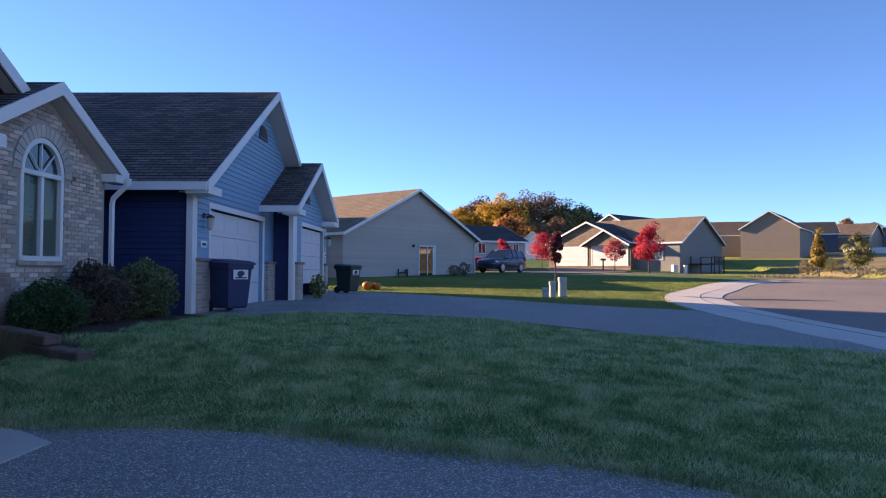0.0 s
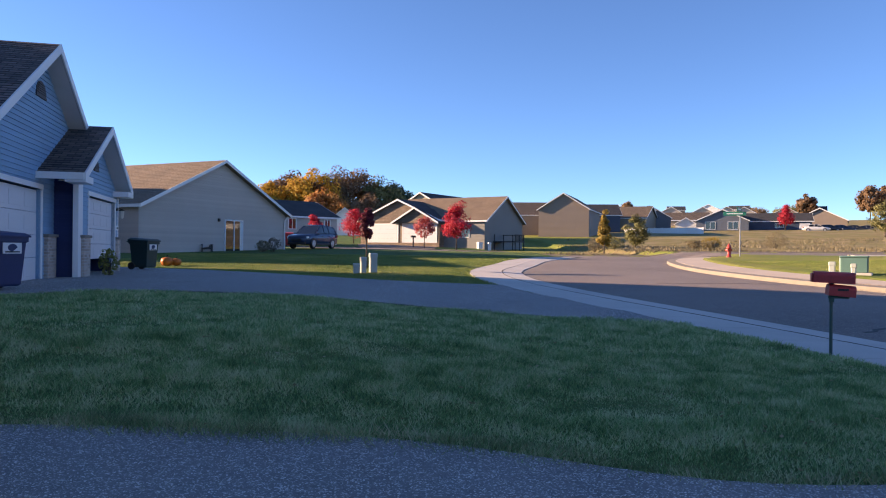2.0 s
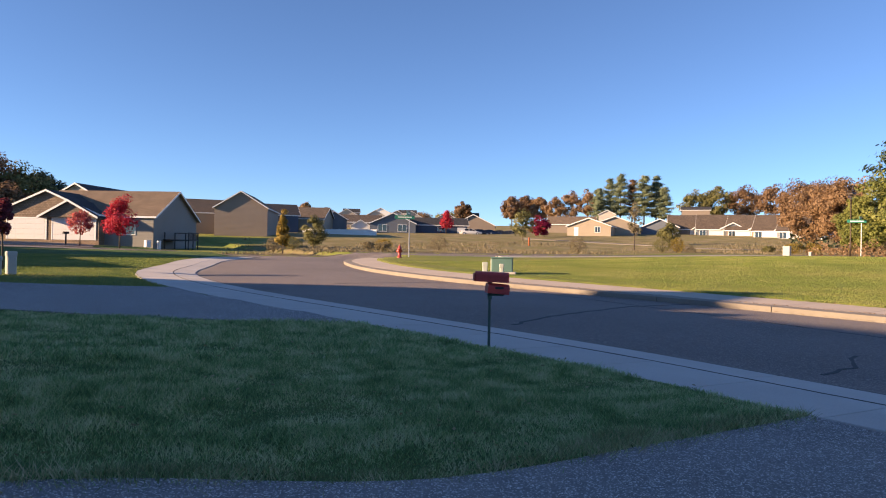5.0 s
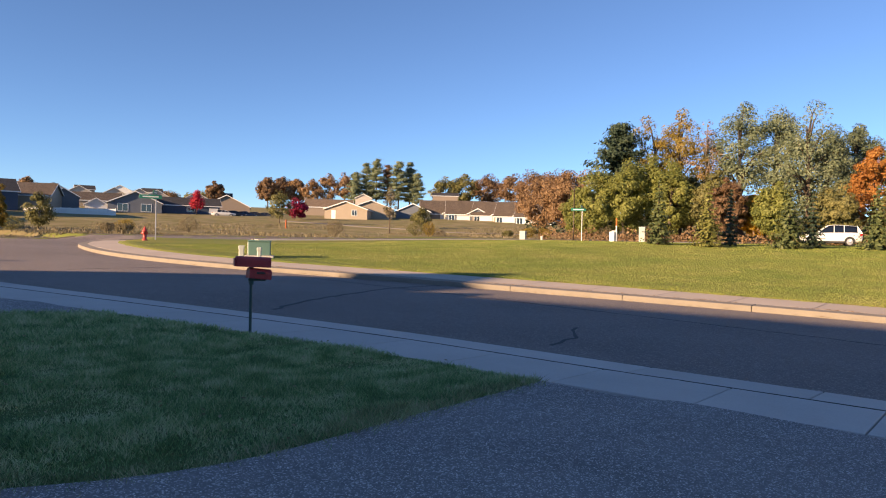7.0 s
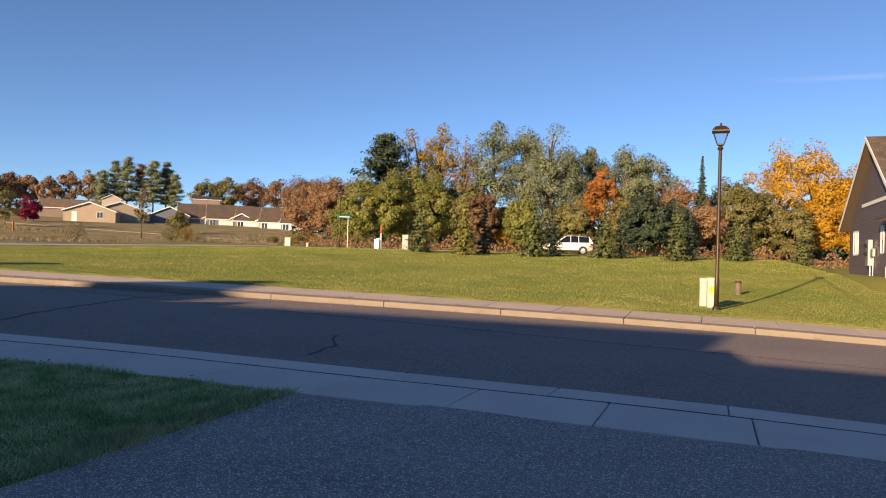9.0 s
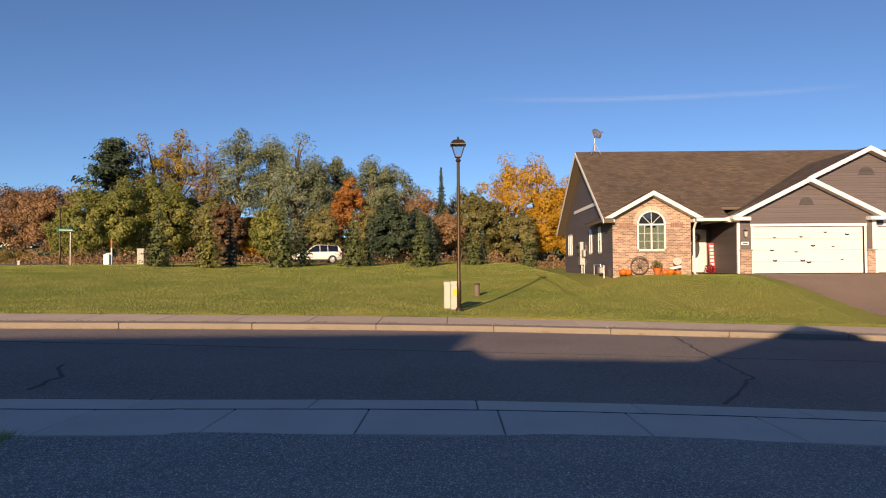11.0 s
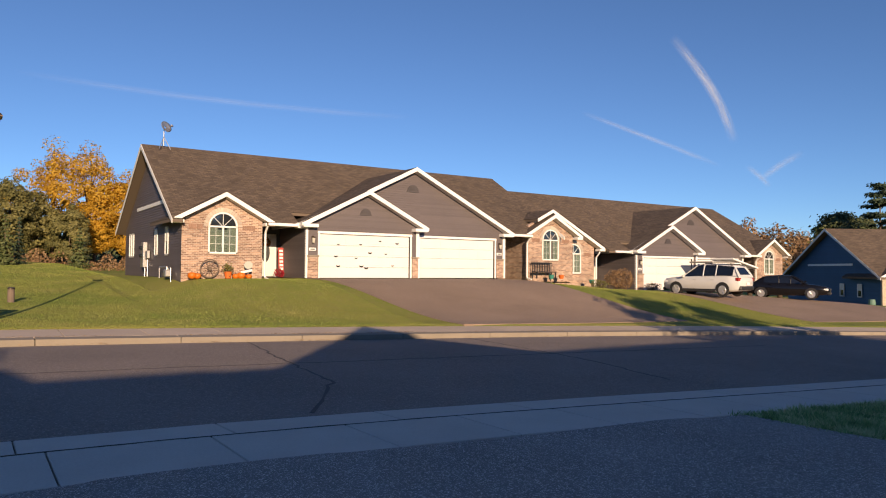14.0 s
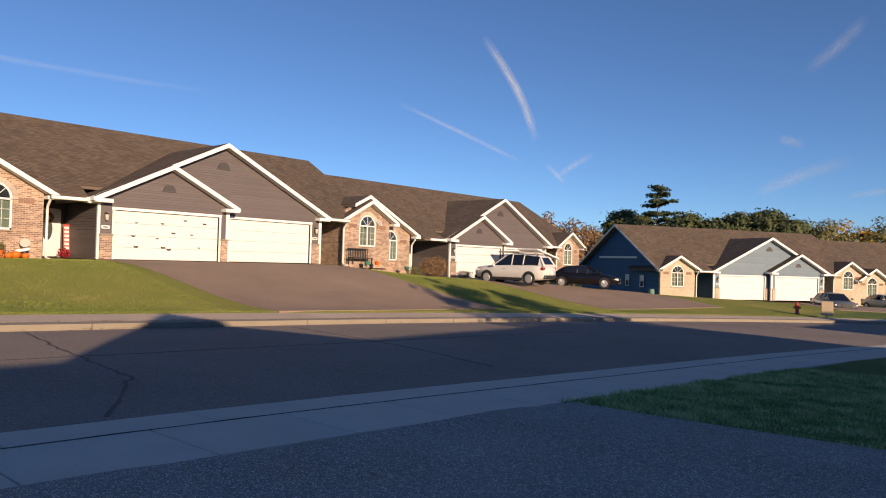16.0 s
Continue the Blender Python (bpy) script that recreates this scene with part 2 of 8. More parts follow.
M_ASPHALT = asphalt("asphalt", (0.205, 0.166, 0.148), (0.38, 0.32, 0.28), 60.0, 0.3, 0.78)
M_DRIVE = asphalt("driveway_asphalt", (0.225, 0.217, 0.210), (0.78, 0.75, 0.71), 105.0, 0.7, 0.76)
M_DRIVE_RED = asphalt("driveway_brown", (0.265, 0.190, 0.145), (0.38, 0.29, 0.23), 60.0, 0.4, 0.75)
M_CONC = material("concrete", (0.54, 0.49, 0.44), 0.85, var=0.15, scale=1.3, fine=45, bump=0.25, objvar=0.35)
# warmer copy of the concrete with the sun's tone in its colour
M_CONC_LIT = material("sunlit_concrete", (0.52, 0.425, 0.34), 0.85, var=0.15, scale=1.3, fine=45, bump=0.25, objvar=0.35)
M_CURB = material("curb_concrete", (0.25, 0.215, 0.175), 0.85, var=0.15, scale=1.5, fine=45, bump=0.25)
M_JOINT = material("joint_dirt", (0.075, 0.068, 0.055), 0.95, var=0.3)
M_WHITE = material("white_paint", (0.78, 0.78, 0.77), 0.5, var=0.05, scale=1.2, fine=30)
M_DOOR = material("door_white", (0.68, 0.68, 0.69), 0.45, var=0.05, scale=0.8, fine=25)
M_NAVY = material("navy_siding", (0.016, 0.034, 0.125), 0.6, var=0.2, scale=1.0, fine=30, bump=0.1, islands=0.5)
M_TEAL = material("deep_blue_siding", (0.018, 0.085, 0.185), 0.6, var=0.2, scale=1.0, fine=30, bump=0.1, islands=0.5)
M_VENT = material("dark_vent", (0.072, 0.064, 0.068), 0.6, var=0.15)
M_BLUE = material("blue_siding", (0.20, 0.37, 0.52), 0.55, var=0.16, scale=0.8, fine=30, bump=0.1, islands=0.6)
M_SLATE = material("blue_grey_siding", (0.135, 0.19, 0.245), 0.55, var=0.16, scale=0.8, fine=30, bump=0.1, islands=0.6)
M_GREY = material("grey_siding", (0.118, 0.100, 0.104), 0.6, var=0.17, scale=0.8, fine=30, bump=0.1, islands=0.7)
M_BEIGE = material("beige_siding", (0.475, 0.42, 0.37), 0.65, var=0.13, scale=0.7, fine=30, bump=0.1, islands=0.6)
M_TAN = material("tan_siding", (0.36, 0.295, 0.225), 0.65, var=0.08, scale=0.7, fine=30, bump=0.1)
M_BRICK = brick_like("brick_tan", (0.56, 0.37, 0.27), (0.21, 0.125, 0.095), (0.48, 0.41, 0.35), 0.21, 0.075, 0.009, var=0.2, bias=0.25)
M_BRICK_NEAR = brick_like("brick_grey_tan", (0.58, 0.47, 0.39), (0.34, 0.265, 0.22), (0.50, 0.45, 0.40), 0.21, 0.075, 0.010, var=0.15)
M_BRICK2 = brick_like("brick_buff", (0.50, 0.415, 0.315), (0.38, 0.31, 0.235), (0.50, 0.44, 0.36), 0.21, 0.075, 0.009, var=0.1)
M_ROOF = brick_like("shingle_brown", (0.165, 0.122, 0.090), (0.092, 0.069, 0.053), (0.055, 0.042, 0.033), 0.30, 0.14, 0.010, bump=0.6, var=0.13)
M_ROOF_T = brick_like("shingle_tan", (0.24, 0.17, 0.115), (0.19, 0.135, 0.09), (0.10, 0.07, 0.05), 0.30, 0.14, 0.010, bump=0.6, var=0.15)
M_ROOF_B = brick_like("shingle_blue_house", (0.19, 0.135, 0.12), (0.070, 0.056, 0.052), (0.034, 0.027, 0.027), 0.30, 0.14, 0.012, bump=0.8, var=0.25)
M_ROOF_D = brick_like("shingle_dark", (0.055, 0.055, 0.060), (0.040, 0.040, 0.044), (0.02, 0.02, 0.02), 0.30, 0.14, 0.010, bump=0.6, var=0.2)
def pane_glass(name, clear=0.76):
    """Thin window pane: part lets the room show, part mirrors the sky."""
    mt = glass(name)
    nt = mt.node_tree
    tp = nt.nodes.new("ShaderNodeBsdfTransparent")
    tp.inputs["Color"].default_value = (0.80, 0.86, 0.82, 1)
    mx = nt.nodes.new("ShaderNodeMixShader")
    mx.inputs[0].default_value = clear
    nt.links.new(nt.nodes["Principled BSDF"].outputs[0], mx.inputs[1])
    nt.links.new(tp.outputs[0], mx.inputs[2])
    nt.links.new(mx.outputs[0], nt.nodes["Material Output"].inputs[0])
    return mt


M_PANE = pane_glass("window_pane")
M_GLASS = glass("window_glass")
M_CURTAIN = material("curtain", (0.76, 0.75, 0.70), 0.9, var=0.1, scale=2, fine=20)
M_BLACK = material("black_metal", (0.02, 0.02, 0.022), 0.5, var=0.2)
M_BRONZE = material("bronze_metal", (0.07, 0.05, 0.035), 0.45, metal=0.6, var=0.2)
M_STEEL = material("steel", (0.45, 0.45, 0.46), 0.4, metal=0.8, var=0.1)
# near-black for surfaces that stand in for shade inside rooms, garage and wheels
M_INNER = material("interior_shade", (0.03, 0.028, 0.026), 0.9, var=0.2)
M_SOFFIT = material("soffit", (0.62, 0.60, 0.57), 0.6, var=0.06)
M_BARK = material("bark", (0.10, 0.075, 0.055), 0.95, var=0.4, scale=2.5, fine=25, bump=0.8)
M_BARK_G = material("grey_bark", (0.20, 0.18, 0.16), 0.95, var=0.35, scale=2.5, fine=25, bump=0.8)
M_BRICK_REST = brick_like("brick_rest", (0.55, 0.44, 0.37), (0.29, 0.22, 0.18), (0.38, 0.30, 0.25), 0.21, 0.0667, 0.001, var=0.2)

# ---- ground, street, walks ----
def curve_through(keys, ys):
    """Smooth curve x(y) through a few keys (y, x)."""
    k = np.array(keys, float)
    return smooth_interp(np.asarray(ys, float), k[:, 0], k[:, 1])


def smooth_interp(x, xs, vs):
    xs, vs = np.asarray(xs, float), np.asarray(vs, float)
    m = np.gradient(vs, xs)
    i = np.clip(np.searchsorted(xs, x) - 1, 0, len(xs) - 2)
    h = xs[i + 1] - xs[i]
    t = np.clip((x - xs[i]) / h, 0, 1)
    return ((2 * t**3 - 3 * t**2 + 1) * vs[i] + (t**3 - 2 * t**2 + t) * h * m[i] + (-2 * t**3 + 3 * t**2) * vs[i + 1] + (t**3 - t**2) * h * m[i + 1])


def bend(y):
    """How far the street swings aside south of the driveways."""
    south = np.maximum(-8.0 - np.asarray(y, float), 0)
    return -(105 - np.sqrt(np.maximum(105.0**2 - np.minimum(south, 95) ** 2, 0)))


def near_edge(y):
    return curve_through([(-100, 7.9), (-25, 7.82), (-17, 7.85), (-11, 8.05), (-7, 8.38), (-4, 8.6), (0, 8.62), (2, 8.42), (4, 8.16), (7, 7.85), (10, 7.3), (13, 6.65), (17, 5.75), (22, 5.0), (27, 5.3), (32, 7.0), (38, 9.2), (44, 13.0)], y) + bend(y)


def far_edge(y):
    return curve_through([(-100, 18.3), (-8, 18.3), (0, 18.3), (8, 16.9), (16, 14.9), (22, 13.3), (28, 13.0), (33, 14.0), (38, 16.0), (44, 21.0)], y) + bend(y)


def street_z(y):
    return 0.028 * np.clip(y, -75, 50)


CROSS_A, CROSS_D = np.array([20.0, 51.5]), np.array([0.915, -0.403])
CROSS_N = np.array([0.403, 0.915])


def cross_off(x, y):
    """Distance north of the cross street's middle."""
    return (x - CROSS_A[0]) * CROSS_N[0] + (y - CROSS_A[1]) * CROSS_N[1] + 0.0022 * np.maximum(0, -((x - 20) * CROSS_D[0] + (y - 51.5) * CROSS_D[1]) - 15) ** 2


def sstep(t):
    t = np.clip(t, 0, 1)
    return t * t * (3 - 2 * t)


def rise(x, y):
    """Distant rising country to the north and east."""
    r = np.hypot(x, y)
    head = np.degrees(np.arctan2(x, y))
    k = sstep((head + 75) / 30) * (1 - sstep((head - 105) / 30))
    return k * np.interp(r, [0, 66, 92, 135, 160, 210, 300, 600, 1500, 4000], [0, 0, 0.6, 3.0, 4.6, 7.5, 12, 24, 45, 60])


def lot_z(x, y):
    """Lawns, before the pavings are cut in."""
    x, y = np.asarray(x, float), np.asarray(y, float)
    zs = street_z(y)
    ne, fe = near_edge(y), far_edge(y)
    west = np.interp(y, [-90, -40, -9, 3, 5.5, 8, 14, 27, 42, 60], [-1.9, -0.8, 0.02, 0.16, 0.3, 0.72, 0.80, 0.85, 1.25, 1.7])
    east = np.interp(y, [-95, -66, -50, -38, -30, -24, -8, 4, 20, 60], [-2.0, -1.15, -0.4, 0.45, 0.7, 1.22, 1.24, 1.35, 1.9, 1.9])
    dw, de = ne - 2.0 - x, x - (fe + 2.0)
    zw = zs + 0.06 + (west - zs - 0.06) * sstep(dw / 11.0)
    ramp = np.interp(y, [-46, -36, -30, -11, -8, -5, 4, 12], [12.0, 13.5, 11.0, 11.0, 13.0, 27.0, 29.0, 34.0])
    ze = zs + 0.24 + (east - zs - 0.24) * sstep(de / ramp) + np.maximum(0, 1.95 - east) * sstep((de - 20) / 18) * sstep((y + 7.5) / 3)
    mid = zs - 0.16 + 0.22 * sstep((dw + 0.35) / 0.35) + 0.40 * sstep((de + 0.35) / 0.35)
    z = np.where(dw > 0, zw, np.where(de > 0, ze, mid))
    return z + rise(x, y)


def road_mask(x, y):
    """1 well inside a carriageway, 0 outside."""
    ne, fe = near_edge(y), far_edge(y)
    a = np.minimum(x - ne, fe - x)
    a = np.where(y > 52, -9, a)
    c = 3.9 - np.abs(cross_off(x, y))
    return sstep((np.maximum(a, c) + 0.1) / 0.5)


def ground_z(x, y):
    return lot_z(x, y) - 0.35 * road_mask(np.asarray(x, float), np.asarray(y, float))


def zg(x, y):
    return float(lot_z(x, y))


def grid_axis(parts_):
    out = []
    for a, b, s in parts_:
        out += list(np.arange(a, b, s))
    return np.array(out + [parts_[-1][1]])


gx = grid_axis([(-3000, -400, 200), (-400, -100, 20), (-100, -30, 4), (-30, -12, 1), (-12, 26, 0.4), (26, 60, 1), (60, 120, 3), (120, 420, 12), (420, 3000, 200)])
gy = grid_axis([(-3000, -400, 200), (-400, -100, 20), (-100, -40, 3), (-40, -14, 0.8), (-14, 30, 0.4), (30, 62, 0.8), (62, 120, 3), (120, 420, 12), (420, 3000, 200)])
GX, GY = np.meshgrid(gx, gy)
GZ = ground_z(GX, GY)
verts = np.stack([GX, GY, GZ], -1).reshape(-1, 3)
ny, nx = GX.shape
ii = (np.arange(ny - 1)[:, None] * nx + np.arange(nx - 1)[None, :]).ravel()
quads = np.stack([ii, ii + 1, ii + nx + 1, ii + nx], -1)
ground_me = bpy.data.meshes.new("ground")
ground_me.from_pydata(verts.tolist(), [], quads.tolist())


def ground_material():
    mt = bpy.data.materials.new("lawn_and_field")
    mt.use_nodes = True
    nt = mt.node_tree
    b = nt.nodes["Principled BSDF"]
    b.inputs["Roughness"].default_value = 0.95
    b.inputs["Specular IOR Level"].default_value = 0.1
    geo = nt.nodes.new("ShaderNodeNewGeometry")
    sx = nt.nodes.new("ShaderNodeSeparateXYZ")
    nt.links.new(geo.outputs["Position"], sx.inputs[0])

    def noise_at(scale, detail=4):
        n = nt.nodes.new("ShaderNodeTexNoise")
        n.inputs["Scale"].default_value, n.inputs["Detail"].default_value = scale, detail
        nt.links.new(geo.outputs["Position"], n.inputs["Vector"])
        return n.outputs["Fac"]

    def mixed(fac, a, c, lo=0.35, hi=0.65):
        mr = nt.nodes.new("ShaderNodeMapRange")
        mr.inputs["From Min"].default_value, mr.inputs["From Max"].default_value = lo, hi
        nt.links.new(fac, mr.inputs["Value"])
        mx = nt.nodes.new("ShaderNodeMix")
        mx.data_type = 'RGBA'
        nt.links.new(mr.outputs[0], mx.inputs["Factor"])
        for s, v in (("A", a), ("B", c)):
            if isinstance(v, tuple):
                mx.inputs[s].default_value = (*v, 1)
            else:
                nt.links.new(v, mx.inputs[s])
        return mx.outputs["Result"]

    lawn = mixed(noise_at(0.9), (0.062, 0.130, 0.046), (0.120, 0.19, 0.062))
    lawn = mixed(noise_at(14, 3), lawn, mixed(noise_at(0.5), (0.11, 0.15, 0.045), (0.14, 0.14, 0.06)), 0.4, 0.75)
    # the wide lawns across the street carry a paler, sunlit tone in their colour
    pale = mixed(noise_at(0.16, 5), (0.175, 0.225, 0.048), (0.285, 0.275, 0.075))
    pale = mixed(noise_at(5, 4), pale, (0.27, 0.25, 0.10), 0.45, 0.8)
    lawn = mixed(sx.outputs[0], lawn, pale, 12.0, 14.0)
    field = mixed(noise_at(0.25), (0.23, 0.185, 0.090), (0.36, 0.285, 0.165))
    field = mixed(noise_at(0.6), field, (0.21, 0.205, 0.070), 0.42, 0.7)
    # rough field north of the cross street
    d = nt.nodes.new("ShaderNodeVectorMath")
    d.operation = 'DOT_PRODUCT'
    d.inputs[1].default_value = (0.403, 0.915, 0)
    nt.links.new(geo.outputs["Position"], d.inputs[0])
    jit = nt.nodes.new("ShaderNodeMath")
    jit.operation = 'MULTIPLY_ADD'
    nt.links.new(noise_at(0.15), jit.inputs[0])
    jit.inputs[1].default_value = 6.0
    nt.links.new(d.outputs["Value"], jit.inputs[2])
    col = mixed(jit.outputs[0], lawn, field, 66.5, 68.5)
    # mown yards on the west of the field
    dx = nt.nodes.new("ShaderNodeVectorMath")
    dx.operation = 'DOT_PRODUCT'
    dx.inputs[1].default_value = (0.935, -0.355, 0)
    nt.links.new(geo.outputs["Position"], dx.inputs[0])
    col = mixed(dx.outputs["Value"], lawn, col, -9.0, -5.0)
    nt.links.new(col, b.inputs["Base Color"])
    bp = nt.nodes.new("ShaderNodeBump")
    bp.inputs["Strength"].default_value, bp.inputs["Distance"].default_value = 0.7, 0.05
    nt.links.new(noise_at(30, 4), bp.inputs["Height"])
    nt.links.new(bp.outputs[0], b.inputs["Normal"])
    return mt


M_LAWN = ground_material()
ground_me.materials.append(M_LAWN)
ground_me.polygons.foreach_set("use_smooth", [True] * len(ground_me.polygons))
ground = tagged(new("ground", ground_me), "mown green lawns running into dry grass fields", "ground", kind="structure")


def strip(name, lefts, rights, zf, material_, label, kind="structure", thick=0.12, cols=6, parent=None, category="road"):
    """A paved strip between two edge lines, with thickness."""
    L, R = np.asarray(lefts, float), np.asarray(rights, float)
    w = np.linspace(0, 1, cols + 1)
    P = L[:, None, :] * (1 - w)[None, :, None] + R[:, None, :] * w[None, :, None]
    Z = zf(P[..., 0], P[..., 1], w[None, :] + 0 * P[..., 0])
    n, m = Z.shape
    top = np.concatenate([P, Z[..., None]], -1).reshape(-1, 3)
    bot = top - np.array([0, 0, thick])
    i = (np.arange(n - 1)[:, None] * m + np.arange(m - 1)[None, :]).ravel()
    f = np.stack([i, i + 1, i + m + 1, i + m], -1)
    fs = f.tolist() + (f[:, ::-1] + n * m).tolist()
    ring = [k * m for k in range(n)] + [(n - 1) * m + k for k in range(1, m)] + [k * m + m - 1 for k in range(n - 2, -1, -1)] + list(range(m - 2, 0, -1))
    fs += [(ring[k], ring[(k + 1) % len(ring)], ring[(k + 1) % len(ring)] + n * m, ring[k] + n * m) for k in range(len(ring))]
    me = Mesh().add(np.concatenate([top, bot]).tolist(), fs)
    ob = part(name, me, material_, parent)
    bm = bmesh.new()
    bm.from_mesh(ob.data)
    bmesh.ops.recalc_face_normals(bm, faces=bm.faces)
    bm.to_mesh(ob.data)
    bm.free()
    return tagged(ob, label, category if parent is None else "", kind=kind if parent is None else "")


ys = np.concatenate([np.arange(-95, -20, 2.0), np.arange(-20, 44.5, 0.5)])
ne, fe = near_edge(ys), far_edge(ys)


def road_z(x, y, w):
    return street_z(y) + 0.05 * (1 - (2 * w - 1) ** 2) - 0.01 + rise(x, y)


road = strip("road", np.stack([ne, ys], -1), np.stack([fe, ys], -1), road_z, M_ASPHALT, "worn asphalt street with cracks and tar seams", cols=10)
# the cross street
cs = np.arange(-75, 130, 2.5)


def cross_pt(s, off):
    p = CROSS_A[None, :] + s[:, None] * CROSS_D[None, :]
    corr = 0.0022 * np.maximum(0, -s - 15) ** 2
    return p + (off - corr)[:, None] * CROSS_N[None, :]


def cross_z(x, y, w):
    return lot_z(x, y) + 0.03 * (1 - (2 * w - 1) ** 2) - 0.06


cross = strip("road_cross", cross_pt(cs, 0 * cs - 4.2), cross_pt(cs, 0 * cs + 4.2), cross_z, M_ASPHALT, "asphalt cross street with pale concrete kerbs", cols=6)
cs2 = cs[cs > 12]
for sgn, s_ in ((1, cs), (-1, cs2)):
    strip("kerb_cross", cross_pt(s_, 0 * s_ + sgn * 4.2), cross_pt(s_, 0 * s_ + sgn * 4.75), lambda x, y, w: lot_z(x, y) + 0.05, M_CURB, "pale concrete kerb along the cross street", cols=1, thick=0.3, category="kerb")
s3 = cs2
strip("pavement_cross", cross_pt(s3, 0 * s3 - 6.6), cross_pt(s3, 0 * s3 - 5.2), lambda x, y, w: lot_z(x, y) + 0.04, M_CONC, "concrete walk beside the cross street", cols=1, category="pavement")


# ---- slabs, kerbs and driveways ----
def slab_piece(name, y0, y1, in0, in1, edge, zoff0, zoff1, mat, parent, gap=0.007, thick=0.15, up=1):
    """One concrete slab between two offsets from an edge line, with chamfered rim."""
    a, b = y0 + gap, y1 - gap
    e = [float(edge(np.array([v]))[0]) for v in (a, b)]
    pts = []
    for yy, ee in ((a, e[0]), (b, e[1])):
        for off, zo in ((in0 + gap, zoff0), (in1 - gap, zoff1)):
            pts.append((ee + off, yy, float(street_z(yy)) + zo))
    c = 0.009
    mid = Vector((sum(p[0] for p in pts) / 4, sum(p[1] for p in pts) / 4, 0))
    top = []
    for p in pts:
        d = (Vector((p[0], p[1], 0)) - mid).normalized()
        top.append((p[0] - d.x * c, p[1] - d.y * c, p[2]))
    rim = [(p[0], p[1], p[2] - c) for p in pts]
    bot = [(p[0], p[1], p[2] - thick) for p in pts]
    vs = top + rim + bot
    me = Mesh().add(vs, [(0, 1, 3, 2)] + [(a1 + k, b1 + k, b1 + k + 4, a1 + k + 4) for k in (0, 4) for a1, b1 in ((0, 2), (2, 3), (3, 1), (1, 0))])
    return part(name, me, mat, parent)


walk_near = tagged(new("pavement_near"), "concrete pavement slabs with gutter, shaded", "pavement", kind="structure")
walk_far = tagged(new("pavement_far"), "sunlit concrete pavement with raised kerb", "pavement", kind="structure")
bed_n = strip("pavement_bed", np.stack([near_edge(ys) - 2.0, ys], -1), np.stack([near_edge(ys) + 0.02, ys], -1), lambda x, y, w: street_z(y) + 0.02 - 0.035 * w, M_JOINT, "", cols=2, parent=walk_near, thick=0.25)
bed_f = strip("pavement_bed", np.stack([far_edge(ys) + 0.02, ys], -1), np.stack([far_edge(ys) + 2.0, ys], -1), lambda x, y, w: street_z(y) + 0.10 + 0.09 * w, M_JOINT, "", cols=2, parent=walk_far, thick=0.3)
yy = 1.03 - 1.45 * 36
while yy < 41:
    slab_piece("slab", yy, yy + 1.45, -2.0, -0.76, near_edge, 0.06, 0.045, M_CONC, walk_near)
    yy += 1.45
yy = -0.2 - 1.93 * 26
while yy < 41:
    slab_piece("gutter_slab", yy, yy + 1.93, -0.76, 0.0, near_edge, 0.045, 0.012, M_CONC, walk_near)
    yy += 1.93
rj = np.random.default_rng(77)
jy = np.concatenate([np.arange(-44, 32, 0.22)])
jw = 0.004 + 0.005 * rj.random(len(jy)) + 0.004 * (np.sin(jy * 1.7) > 0.3)
jx = near_edge(jy) - 0.76 + rj.normal(size=len(jy)) * 0.006
strip("joint", np.stack([jx - jw, jy], -1), np.stack([jx + jw, jy], -1), lambda x, y, w: street_z(y) + 0.050, M_JOINT, "", cols=1, parent=walk_near, thick=0.02)
yy = -62.0
while yy < 40:
    step = 3.05 if yy < 12 else 0.61
    slab_piece("kerb_stone", yy, yy + step, -0.03, 0.42, far_edge, 0.13, 0.15, M_CURB, walk_far, thick=0.35, gap=0.010 if step > 1 else 0.002)
    yy += step
yy = -62.0
while yy < 40:
    slab_piece("slab", yy, yy + 1.83, 0.42, 2.0, far_edge, 0.15, 0.20, M_CONC_LIT, walk_far)
    yy += 1.83


def drive(name, edge_a, edge_b, mat, label, n=40, cols=26, lift=0.02, cat="driveway"):
    """Driveway between two edge lines, each a few (x, y) keys in order of distance from the street."""
    def line(keys):
        k = np.array(keys, float)
        d = np.r_[0, np.cumsum(np.hypot(*np.diff(k, axis=0).T))]
        t = np.linspace(0, d[-1], n)
        return np.stack([smooth_interp(t, d, k[:, 0]), smooth_interp(t, d, k[:, 1])], -1)
    return strip(name, line(edge_a), line(edge_b), lambda x, y, w: lot_z(x, y) + lift, mat, label, cols=cols, thick=0.2, category=cat)


own_drive = drive("driveway_own", [(6.72, 4.0), (4, 3.95), (2, 3.98), (0, 4.85), (-3, 5.3), (-6.0, 5.0)], [(6.72, -8.15), (3, -8.2), (0, -8.4), (-2, -8.6), (-3.5, -8.8), (-4.6, -9.2)], M_DRIVE, "coarse dark asphalt driveway in shade")
blue_drive = drive("driveway_blue", [(5.1, 11.5), (2, 12.4), (-2.7, 14.1), (-5.5, 13.3), (-6.6, 12.3), (-8.0, 12.6)], [(4.4, 19.3), (2.4, 20.0), (-0.3, 20.9), (-3.3, 22.6), (-9.6, 26.4)], M_DRIVE, "dark asphalt driveway of the blue duplex")
grey_drive = drive("driveway_grey", [(20.25, -13.7), (26, -13.3), (32.1, -12.9)], [(20.25, -25.5), (26, -24.9), (32.4, -25.1)], M_DRIVE_RED, "sunlit brown asphalt driveway")
